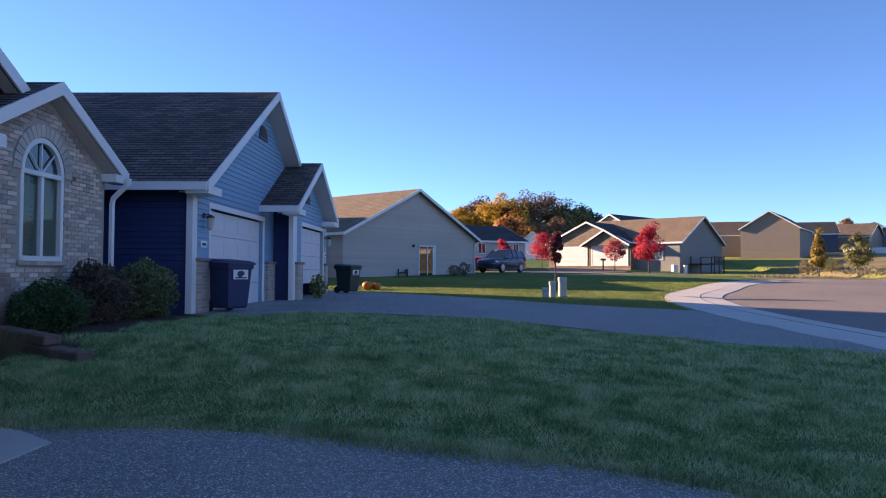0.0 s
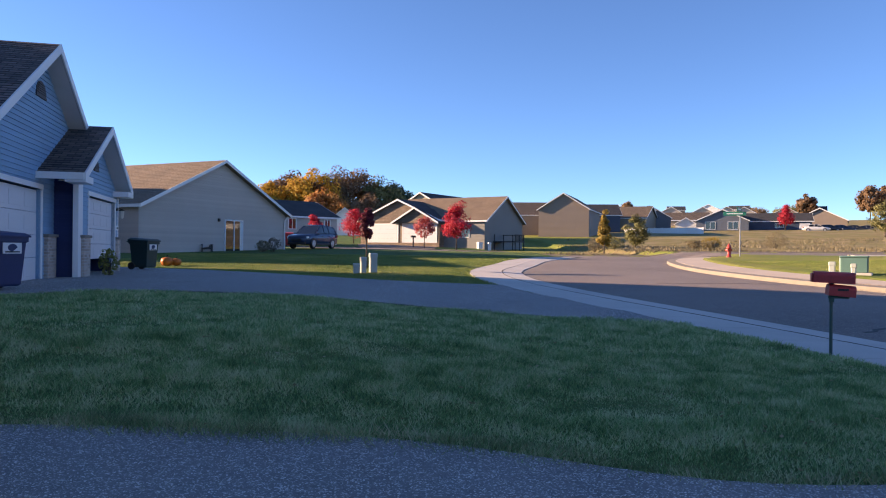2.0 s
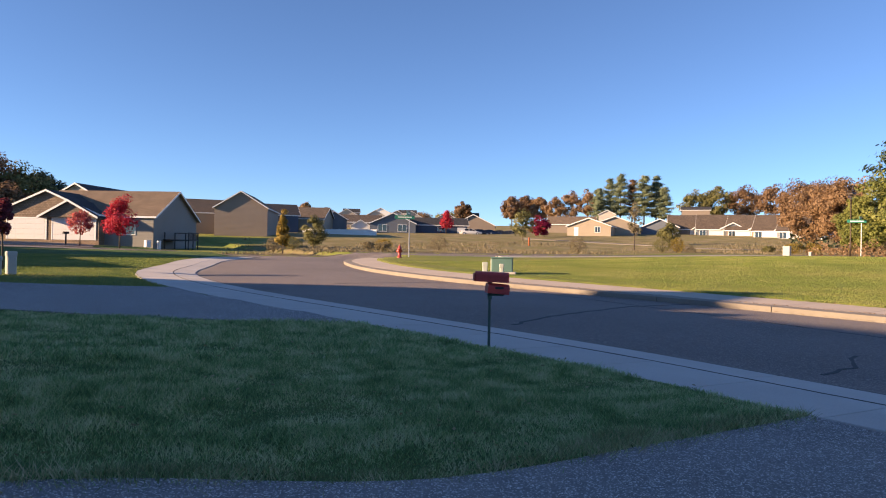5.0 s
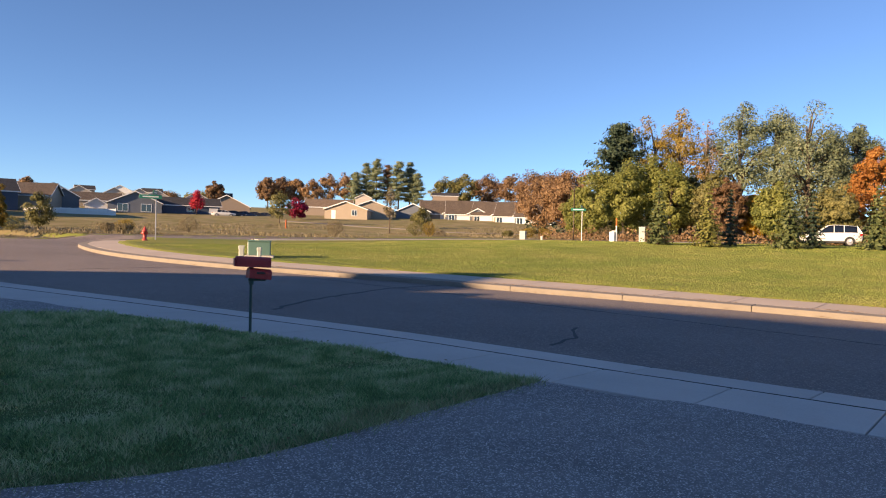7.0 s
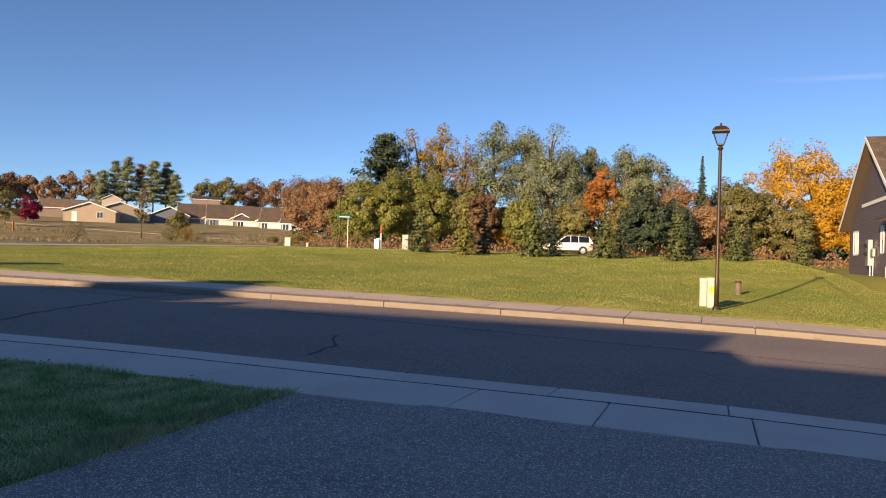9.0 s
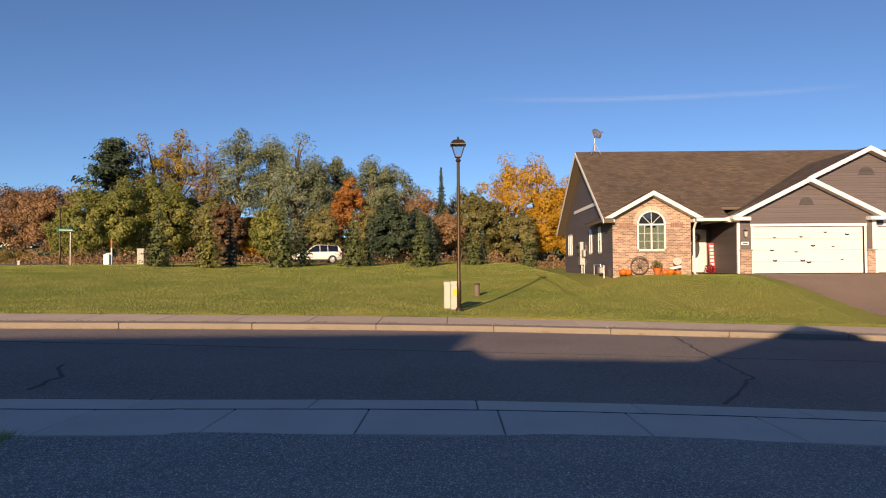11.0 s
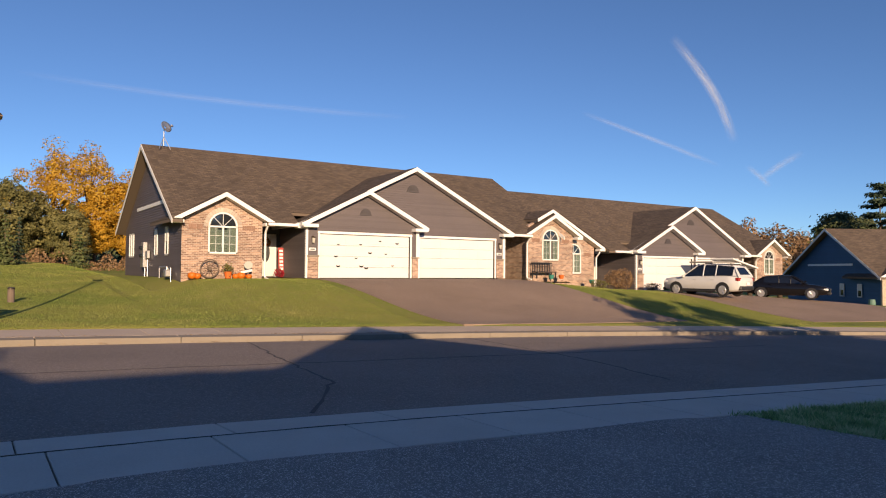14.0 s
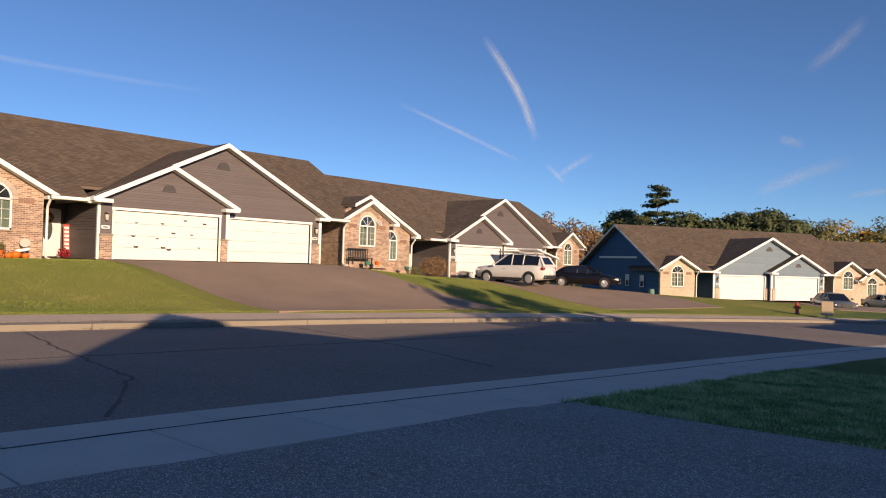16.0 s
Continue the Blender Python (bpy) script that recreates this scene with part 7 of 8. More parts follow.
CARS = {
    # body stations: x, half width, bottom, top;  cabin stations: x, half width low, half width high, low z, high z
    "suv": dict(body=((-2.40, 0.72, 0.50, 0.92), (-2.30, 0.88, 0.34, 1.06), (-1.6, 0.94, 0.26, 1.09), (0.0, 0.95, 0.24, 1.07), (0.95, 0.94, 0.25, 1.05), (1.6, 0.92, 0.27, 1.00), (2.15, 0.86, 0.32, 0.92), (2.36, 0.70, 0.42, 0.78)),
                cabin=((-2.34, 0.84, 0.74, 1.04, 1.08), (-1.98, 0.86, 0.62, 1.10, 1.58), (-1.0, 0.88, 0.64, 1.10, 1.66), (-0.25, 0.88, 0.65, 1.09, 1.67), (0.20, 0.88, 0.64, 1.07, 1.62), (1.08, 0.84, 0.72, 1.01, 1.05)), wheel=0.36, axle=1.42),
    "sedan": dict(body=((-2.40, 0.70, 0.48, 0.86), (-2.28, 0.86, 0.32, 0.98), (-1.5, 0.91, 0.23, 1.00), (0.0, 0.92, 0.21, 0.97), (1.0, 0.91, 0.22, 0.93), (1.7, 0.89, 0.25, 0.86), (2.2, 0.82, 0.30, 0.76), (2.38, 0.66, 0.40, 0.64)),
                  cabin=((-1.85, 0.72, 0.62, 0.98, 1.02), (-1.25, 0.78, 0.58, 0.98, 1.36), (-0.4, 0.80, 0.60, 0.97, 1.45), (0.25, 0.80, 0.60, 0.95, 1.42), (1.15, 0.78, 0.66, 0.91, 0.96)), wheel=0.33, axle=1.40),
}


def car(kind, x, y, z, head, color, label, tilt=0.0, rack=False):
    """Parked car; nose along the compass heading."""
    spec = CARS[kind]
    c = thing("car", pose(x, y, z, 0, 0, 90 - head) @ pose(0, 0, 0, 0, tilt, 0) @ Matrix.Diagonal((1, 1, 1.08 if kind == "suv" else 1, 1)), label, "car")
    pm = paint("car_paint", color)
    body = Mesh()
    rings = []
    for X_, hw, b, t in spec["body"]:
        m_ = b + (t - b) * 0.55
        rings.append([(X_, s * w, zz) for s, w, zz in ((-1, hw * 0.80, b), (-1, hw * 0.97, b + 0.10), (-1, hw, m_), (-1, hw * 0.97, t - 0.06), (-1, hw * 0.88, t), (1, hw * 0.88, t), (1, hw * 0.97, t - 0.06), (1, hw, m_), (1, hw * 0.97, b + 0.10), (1, hw * 0.80, b))])
    loft(body, rings)
    part("body", body, pm, c, smooth=True)
    roof_ = Mesh()
    cr = []
    for X_, a, b, zl, zh in spec["cabin"]:
        cr.append([(X_, -a, zl), (X_, -(a * 0.4 + b * 0.6), zl + (zh - zl) * 0.7), (X_, -b, zh - 0.01), (X_, b, zh - 0.01), (X_, (a * 0.4 + b * 0.6), zl + (zh - zl) * 0.7), (X_, a, zl)])
    n_ = len(cr)
    part("rear_pillar", loft(Mesh(), cr[:2]), pm, c)
    ra, rb = cr[0], cr[1]
    rw = [Vector(ra[2]).lerp(Vector(rb[2]), t_).lerp(Vector(ra[3]).lerp(Vector(rb[3]), t_), u_) + Vector((-0.012, 0, 0.008)) for t_, u_ in ((0.16, 0.10), (0.16, 0.90), (0.90, 0.86), (0.90, 0.14))]
    part("rear_window", Mesh().prism(rw, (0.02, 0, -0.01)), M_CARGLASS, c, "dark tinted rear window")
    part("windscreen", loft(Mesh(), cr[-2:]), M_CARGLASS, c)
    for k in range(1, n_ - 2):
        for pts in ([0, 1, 2], [3, 4, 5]):
            q = Mesh()
            va, vb = [cr[k][p] for p in pts], [cr[k + 1][p] for p in pts]
            inn = [(p[0], p[1] * 0.9, p[2]) for p in va + vb]
            q.add(va + vb + inn, [(0, 1, 4, 3), (1, 2, 5, 4), (6, 9, 10, 7), (7, 10, 11, 8)])
            part("side_window", q, M_CARGLASS, c)
    rr = [[(X_, -b - 0.015, zh - 0.03), (X_, -b * 0.8, zh + 0.022), (X_, 0, zh + 0.03), (X_, b * 0.8, zh + 0.022), (X_, b + 0.015, zh - 0.03), (X_, 0, zh - 0.04)] for X_, a, b, zl, zh in spec["cabin"][1:-1]]
    loft(roof_, rr)
    part("roof", roof_, pm, c, smooth=True)
    for s in (-1, 1):
        for i, j in ((0, 1), (2, 2), (3, 3), (len(spec["cabin"]) - 1, len(spec["cabin"]) - 2)):
            p0, p1 = spec["cabin"][i], spec["cabin"][j]
            part("pillar", Mesh().tube([(p0[0], s * (p0[1] + 0.005), p0[3] - 0.02), ((p0[0] + p1[0]) / 2, s * ((p0[1] + p1[2]) / 2 + 0.03), (p0[3] + p1[4]) / 2), (p1[0], s * (p1[2] + 0.01), p1[4])], 0.035, 5), pm, c)
        for sx in (-1, 1):
            w = spec["wheel"]
            wh = part("wheel", Mesh().lathe([(w * 0.62, -0.10), (w * 0.95, -0.11), (w, -0.07), (w, 0.07), (w * 0.95, 0.11), (w * 0.62, 0.10)], 20, pose(sx * spec["axle"], s * 0.84, w, 90)), M_RUBBER, c, "black tyre")
            rim = Mesh().lathe([(w * 0.64, -0.105), (w * 0.66, 0.105)], 20, pose(sx * spec["axle"], s * 0.84, w, 90))
            part("rim", rim, M_INNER, wh)
            sp = Mesh()
            for k in range(6):
                a = k * math.pi / 3
                sp.tube([(sx * spec["axle"], s * 0.955, w), (sx * spec["axle"] + math.cos(a) * w * 0.6, s * 0.955, w + math.sin(a) * w * 0.6)], 0.032, 5)
            sp.lathe([(w * 0.60, -0.012), (w * 0.68, 0.012)], 20, pose(sx * spec["axle"], s * 0.955, w, 90))
            part("spokes", sp, M_RIM, wh)
            arch = [(sx * spec["axle"] + (w + 0.05) * math.cos(k * math.pi / 10), s * 0.935, w + (w + 0.05) * math.sin(k * math.pi / 10)) for k in range(11)]
            part("wheel_arch", Mesh().prism(arch, (0, s * 0.018, 0)), M_BLACK, c)
        f, r = spec["body"][-2], spec["body"][1]
        part("headlight", Mesh().box((f[0] - 0.18, s * (f[1] - 0.22), f[3] - 0.22), (f[0] + 0.10, s * (f[1] + 0.01), f[3] - 0.08), 0.03), M_HEAD, c)
        part("tail_light", Mesh().box((r[0] - 0.07, s * (r[1] - 0.26), r[3] - 0.24), (r[0] + 0.16, s * (r[1] + 0.012), r[3] - 0.06), 0.03), M_TAIL, c)
        part("mirror", Mesh().box((0.85, s * 0.90, 0.98), (1.0, s * 1.10, 1.12), 0.04), pm, c)
        part("door_handle", Mesh().box((0.1, s * 0.935, 0.86), (0.28, s * 0.965, 0.90), 0.01), pm, c)
        part("door_handle", Mesh().box((-0.95, s * 0.935, 0.87), (-0.77, s * 0.965, 0.91), 0.01), pm, c)
        if rack:
            part("roof_rail", Mesh().tube([(-1.85, s * 0.58, 1.60), (-1.7, s * 0.6, 1.69), (-0.3, s * 0.61, 1.73), (0.05, s * 0.59, 1.65)], 0.022, 6), M_BLACK, c)
    if kind == "suv":
        for s in (-1, 1):
            part("sill_cladding", Mesh().box((-1.05, s * 0.88, 0.24), (1.05, s * 0.957, 0.40), 0.03), M_BLACK, c)
    part("rear_bumper", Mesh().box((-2.44, -0.80, 0.36), (-2.2, 0.80, 0.58), 0.05), M_BLACK if kind == "suv" else pm, c)
    part("front_bumper", Mesh().box((2.2, -0.74, 0.28), (2.42, 0.74, 0.46), 0.05), M_BLACK, c)
    part("grille", Mesh().box((2.28, -0.42, 0.50), (2.40, 0.42, 0.68), 0.02), M_BLACK, c)
    part("number_plate", Mesh().box((-2.46, -0.16, 0.62), (-2.42, 0.16, 0.76)), M_WHITE, c)
    return c


car("suv", -5.2, 54.6, zg(-5.2, 54.6) + 0.0, 205, (0.03, 0.05, 0.10), "dark blue compact sport utility car on the drive")
white_suv = car("suv", 26.6, -35.5, zg(26.6, -35.5) + 0.02, 82, (0.60, 0.60, 0.60), "white sport utility car with roof rails on the drive", rack=True)
car("sedan", 25.7, -42.3, zg(25.7, -42.3) + 0.02, 245, (0.006, 0.006, 0.008), "glossy black sedan on the drive")
car("sedan", *at_head(166.3, 64.5), -1.45, 325, (0.12, 0.13, 0.15), "grey sedan parked in front of the garage")
car("sedan", *at_head(169.7, 76), -1.7, 315, (0.36, 0.36, 0.33), "silver sedan parked by the slate house")
car("suv", *at_head(79.2, 69.5), round(zg(*at_head(79.2, 69.5)), 3), 345, (0.75, 0.75, 0.75), "white sport utility car behind the spruces")
for k in range(5):
    car("sedan", *at_head(33.2 + 0.8 * k, 150 + 2 * k), 5.6, 120, ((0.6, 0.6, 0.6), (0.03, 0.03, 0.04), (0.05, 0.06, 0.09), (0.03, 0.03, 0.03), (0.1, 0.1, 0.1))[k], "far parked car in the gravel lot")


def wheelie_bin(x, y, z, rz, mat, label, plate=True, s=1.0):
    b = thing("wheelie_bin", pose(x, y, z, 0, 0, rz) @ Matrix.Diagonal((s, s, s, 1)), label, "bin")
    body = Mesh()
    loft(body, [[(-w, -d, h), (w, -d, h), (w, d, h), (-w, d, h)] for w, d, h in ((0.22, 0.26, 0.08), (0.25, 0.29, 0.12), (0.30, 0.35, 0.88), (0.33, 0.38, 0.90), (0.33, 0.38, 0.98))])
    part("body", body, mat, b)
    lid = Mesh()
    loft(lid, [[(-0.35, -0.42, 0.98), (0.35, -0.42, 0.98), (0.35, 0.40, 0.98), (-0.35, 0.40, 0.98)], [(-0.35, -0.42, 1.01), (0.35, -0.42, 1.01), (0.35, 0.40, 1.05), (-0.35, 0.40, 1.05)], [(-0.28, -0.34, 1.06), (0.28, -0.34, 1.06), (0.28, 0.32, 1.11), (-0.28, 0.32, 1.11)]])
    part("lid", lid, mat, b)
    part("handle", Mesh().tube([(-0.28, 0.38, 0.93), (-0.28, 0.48, 0.98), (0.28, 0.48, 0.98), (0.28, 0.38, 0.93)], 0.02, 6), mat, b)
    for s_ in (-1, 1):
        part("wheel", Mesh().lathe([(0.13, -0.03), (0.13, 0.03)], 14, pose(s_ * 0.27, 0.30, 0.13, 0, 90)), M_RUBBER, b)
    if plate:
        pl = part("label_plate", Mesh().box((-0.19, -0.372, 0.68), (0.19, -0.36, 0.88)), M_WHITE, b, "white label with a dark emblem")
        part("emblem", Mesh().prism([(0.07 * math.cos(k * math.pi / 6) * 1.4, -0.376, 0.79 + 0.07 * math.sin(k * math.pi / 6)) for k in range(10)], (0, 0.003, 0)), M_BIN_BLUE, pl)
        part("text_bar", Mesh().box((-0.15, -0.376, 0.70), (0.15, -0.373, 0.725)), M_BLACK, pl)
    return b


wheelie_bin(-7.15, 13.3, 0.80, 66, M_BIN_BLUE, "dark blue wheeled bin with a white label by the garage", s=0.98)
wheelie_bin(-8.0, 24.1, 0.85, 70, M_BIN_GREEN, "dark green wheeled bin beside the far garage", s=0.95)
wheelie_bin(*at_head(-7.0, 56), 1.72, 0, M_RED, "red wheeled bin by the beige house", plate=False)


def pumpkin(x, y, z, r, label="orange pumpkin on the ground"):
    n = 20
    me = Mesh()
    prof = [(0.15, 0.0), (0.75, 0.12), (1.0, 0.45), (0.85, 0.75), (0.3, 0.86)]
    vs = [(r * p * (1 - 0.07 * (k % 2)) * math.cos(k * 2 * math.pi / n), r * p * (1 - 0.07 * (k % 2)) * math.sin(k * 2 * math.pi / n), r * h * 1.7) for p, h in prof for k in range(n)]
    fs = [(i * n + k, i * n + (k + 1) % n, (i + 1) * n + (k + 1) % n, (i + 1) * n + k) for i in range(len(prof) - 1) for k in range(n)] + [tuple(range(len(vs) - n, len(vs)))]
    me.add(vs, fs)
    t = thing("pumpkin", pose(x, y, z), label, "pumpkin", "autumn pumpkins")
    part("fruit", me, M_PUMPKIN, t, smooth=True)
    part("stalk", Mesh().tube([(0, 0, r * 1.4), (0.01, 0, r * 1.65), (0.03, 0, r * 1.8)], r * 0.1, 6), M_BARK, t)
    return t


pumpkin(-8.35, 27.9, 0.86, 0.24)
pumpkin(-8.05, 28.1, 0.87, 0.2)
for y_, r_ in ((-7.75, 0.20), (-7.98, 0.17), (-9.65, 0.16), (-9.9, 0.2), (-10.25, 0.15)):
    pumpkin(32.25, y_, 1.22, r_)

# double mailbox on a green post
mb = thing("mailbox", pose(5.47, 8.37, 0.28, 0, 0, -27), "two red mailboxes stacked on a green metal post", "mailbox")
part("post", Mesh().tube([(0, 0, -0.1), (0, 0, 1.0)], 0.020, 8), M_POST_GREEN, mb)
part("bracket", Mesh().box((-0.04, -0.04, 0.77), (0.2, 0.04, 0.80), 0.008).box((-0.03, -0.03, 0.72), (0.03, 0.03, 1.0)), M_POST_GREEN, mb)


def mail_body(length, w, h, m):
    me = Mesh()
    prof = [(-w, 0), (w, 0), (w, h * 0.62)] + [(w * math.cos(a), h * 0.62 + h * 0.38 * math.sin(a)) for a in np.linspace(0.3, math.pi - 0.3, 6)] + [(-w, h * 0.62)]
    loft(me, [[m @ Vector((x, a, b)) for a, b in prof] for x in (-length / 2, length / 2)])
    return me


b1 = part("mail_box", mail_body(0.47, 0.10, 0.145, pose(0.02, 0, 0.965, 0, 2, 0)), M_RED, mb, "long red plastic mailbox")
part("door", Mesh().box((-0.235, -0.09, 0.975), (-0.215, 0.09, 1.09), 0.008), M_RED, b1)
b2 = part("mail_box", mail_body(0.31, 0.10, 0.145, pose(0.10, 0.0, 0.80, 0, 5, 6)), M_RED, mb, "shorter red mailbox hung below")
part("flag", Mesh().box((0.06, -0.115, 0.87), (0.18, -0.105, 0.90)), M_BLACK, b2)

# transformer and pedestals across the street
tf = thing("transformer_box", pose(16.45, 23.3, zg(16.45, 23.3), 0, 0, -38), "green pad-mounted transformer box on the lawn", "transformer")
part("cabinet", Mesh().box((-0.42, -0.42, 0.05), (0.42, 0.42, 0.60), 0.03), M_UTIL_DK, tf)
part("lid", Mesh().box((-0.45, -0.45, 0.58), (0.45, 0.45, 0.65), 0.03), M_UTIL_DK, tf)
# pale sheet paints the sunlit tone on one side of the dark cabinet
part("sunlit_side", Mesh().box((-0.45, -0.38, 0.08), (-0.415, 0.38, 0.58), 0.01), M_UTIL, tf)
part("warning_label", Mesh().box((-0.462, -0.2, 0.35), (-0.45, 0.05, 0.52)), M_WHITE, tf)
part("pad", Mesh().box((-0.55, -0.55, -0.1), (0.55, 0.55, 0.06), 0.02), M_CONC, tf)


def pedestal(x, y, z, w, h, mat, label, rz=0, yellow=False):
    t = thing("utility_pedestal", pose(x, y, z, 0, 0, rz), label, "utility box", "utility pedestals")
    part("cover", Mesh().box((-w / 2, -w / 2, 0), (w / 2, w / 2, h), 0.03), mat, t)
    part("cap", Mesh().box((-w / 2 - 0.012, -w / 2 - 0.012, h - 0.14), (w / 2 + 0.012, w / 2 + 0.012, h + 0.015), 0.025), mat, t)
    if yellow:
        part("warning_label", Mesh().box((-w / 2 - 0.006, -w * 0.3, h * 0.5), (-w / 2, w * 0.3, h * 0.72)), M_YELLOW, t)
    return t


pedestal(15.75, 23.5, zg(15.75, 23.5), 0.2, 0.42, M_UTIL, "pale green utility pedestal beside the transformer", -38)
pedestal(15.85, 22.5, zg(15.85, 22.5), 0.16, 0.40, M_UTIL, "small pale pedestal before the transformer", -38)
for hd, d, w, h in ((-1.8, 24.0, 0.20, 0.34), (-1.25, 24.3, 0.20, 0.55), (-0.45, 24.6, 0.26, 0.68)):
    X_, Y_ = at_head(hd, d)
    pedestal(X_, Y_, zg(X_, Y_), w, h, M_UTIL, "pale green utility pedestal on the corner lawn", 10)
for hd, d, w, h in ((8.3, 78, 0.5, 0.7), (9.1, 78, 0.3, 0.9), (56.9, 66, 0.55, 0.85), (58.4, 66, 0.2, 0.4), (66.2, 61, 0.5, 1.3)):
    X_, Y_ = at_head(hd, d)
    pedestal(X_, Y_, zg(X_, Y_), w, h, M_UTIL if hd > 20 else M_WHITE, "pale utility pedestal beside the cross street", 20)
pedestal(22.95, 0.0, zg(22.95, 0.0), 0.26, 0.92, M_UTIL, "pale green utility pedestal by the lamp post", 5, True)
pedestal(23.25, 0.24, zg(23.25, 0.24), 0.22, 0.88, M_UTIL, "pale green utility pedestal by the lamp post", 5)
mk = thing("marker_post", pose(*at_head(64.0, 54.5), zg(*at_head(64.0, 54.5))), "white pedestal with an orange marker post", "marker post")
part("cover", Mesh().box((-0.28, -0.2, 0), (-0.02, 0.2, 0.75), 0.03), M_WHITE, mk)
part("cover", Mesh().box((0.06, -0.2, 0), (0.34, 0.2, 0.85), 0.03), M_UTIL, mk)
part("stake", Mesh().tube([(0.0, -0.25, 0), (0.0, -0.25, 1.2)], 0.05, 8), M_WHITE, mk)
part("top", Mesh().tube([(0.0, -0.25, 1.2), (0.0, -0.25, 1.75)], 0.052, 8), M_ORANGE, mk)
mk2 = thing("marker_post", pose(*at_head(37.9, 100), zg(*at_head(37.9, 100))), "orange plastic marker post in the field", "marker post")
part("stake", Mesh().box((-0.1, -0.05, 0), (0.1, 0.05, 1.2), 0.02), M_ORANGE, mk2)
bl = thing("bollard", pose(*at_head(92.05, 29.3), zg(*at_head(92.05, 29.3))), "short brown vent bollard on the lawn", "bollard")
part("body", Mesh().lathe([(0.11, -0.05), (0.11, 0.42), (0.10, 0.45)], 14), M_WOOD_GREY, bl)
part("cap", Mesh().lathe([(0.12, 0.45), (0.12, 0.50), (0.05, 0.52)], 14), M_BRONZE, bl)


def hydrant(x, y, z, label, s=1.0):
    t = thing("fire_hydrant", pose(x, y, z, 0, 0, 30) @ Matrix.Diagonal((s, s, s, 1)), label, "hydrant")
    part("barrel", Mesh().lathe([(0.16, -0.05), (0.16, 0.05), (0.11, 0.07), (0.105, 0.50), (0.15, 0.52), (0.15, 0.56), (0.12, 0.60), (0.09, 0.70), (0.04, 0.75), (0.035, 0.80)], 16), M_HYDRANT, t, smooth=True)
    for a in (0, 90, 180):
        part("nozzle", Mesh().lathe([(0.055, 0.09), (0.06, 0.17), (0.075, 0.17), (0.075, 0.21), (0.02, 0.22)], 10, pose(0, 0, 0.42, 0, 90, a)), M_HYDRANT, t)
    return t


X_, Y_ = at_head(27.45, 44)
hydrant(X_, Y_, zg(X_, Y_), "red fire hydrant by the corner")
X_, Y_ = at_head(163.65, 50.5)
hydrant(X_, Y_, zg(X_, Y_), "red fire hydrant beside the street")


def street_sign(x, y, z, height, label, turn):
    t = thing("street_sign", pose(x, y, z, 0, 0, turn), label, "street sign")
    part("pole", Mesh().tube([(0, 0, -0.1), (0, 0, height - 0.3)], 0.035, 8), M_STEEL, t)
    for k, (rz, w) in enumerate(((0, 0.95), (75, 0.85))):
        m = pose(0, 0, height - 0.28 + 0.24 * k, 0, 0, rz)
        pl = part("blade", Mesh().box((-w, -0.012, 0), (w * 0.35, 0.012, 0.23), 0.004, m), M_SIGN, t, "green street name blade")
        part("text_bar", Mesh().box((-w * 0.8, -0.016, 0.08), (w * 0.15, -0.013, 0.15), 0, m), M_WHITE, pl)
    return t


X_, Y_ = at_head(28.2, 46)
street_sign(X_, Y_, zg(X_, Y_), 2.75, "green street name signs on a steel pole at the corner", -25)
X_, Y_ = at_head(61.55, 62)
street_sign(X_, Y_, zg(X_, Y_), 2.9, "green street name signs on a steel pole by the wood", -55)


def lamp_post(x, y, z, height, label):
    t = thing("street_lamp", pose(x, y, z), label, "street lamp")
    part("pole", Mesh().lathe([(0.075, -0.1), (0.07, 0.9), (0.055, 1.0), (0.05, height - 0.72), (0.055, height - 0.70)], 14), M_BRONZE, t, smooth=True)
    part("base", Mesh().lathe([(0.12, -0.05), (0.12, 0.04), (0.09, 0.10), (0.075, 0.12)], 14), M_BRONZE, t)
    part("collar", Mesh().lathe([(0.05, height - 0.75), (0.09, height - 0.70), (0.05, height - 0.62), (0.07, height - 0.58)], 14), M_BRONZE, t)
    b, tp, z0, z1 = 0.09, 0.21, height - 0.58, height - 0.20
    head_ = part("lantern", Mesh().box((-b, -b, z0 - 0.02), (b, b, z0 + 0.02), 0.01), M_BRONZE, t)
    for i in range(4):
        a = radians(45 + 90 * i)
        r2 = math.sqrt(2)
        part("rib", Mesh().tube([(b * r2 * math.cos(a), b * r2 * math.sin(a), z0), (tp * r2 * math.cos(a), tp * r2 * math.sin(a), z1)], 0.012, 5), M_BRONZE, head_)
        a2 = radians(45 + 90 * (i + 1))
        p = [(b * r2 * math.cos(a) * 0.96, b * r2 * math.sin(a) * 0.96, z0), (b * r2 * math.cos(a2) * 0.96, b * r2 * math.sin(a2) * 0.96, z0), (tp * r2 * math.cos(a2) * 0.96, tp * r2 * math.sin(a2) * 0.96, z1), (tp * r2 * math.cos(a) * 0.96, tp * r2 * math.sin(a) * 0.96, z1)]
        part("pane", Mesh().add(p, [(0, 1, 2, 3)]), M_PANE, head_)
    cap = Mesh()
    loft(cap, [[(-w, -w, h), (w, -w, h), (w, w, h), (-w, w, h)] for w, h in ((0.25, z1), (0.25, z1 + 0.03), (0.14, z1 + 0.16), (0.08, z1 + 0.17))])
    part("cap", cap, M_BRONZE, head_)
    part("finial", Mesh().lathe([(0.05, z1 + 0.17), (0.05, z1 + 0.19), (0.03, z1 + 0.21), (0.035, z1 + 0.25), (0.01, z1 + 0.28)], 8), M_BRONZE, head_)
    return t


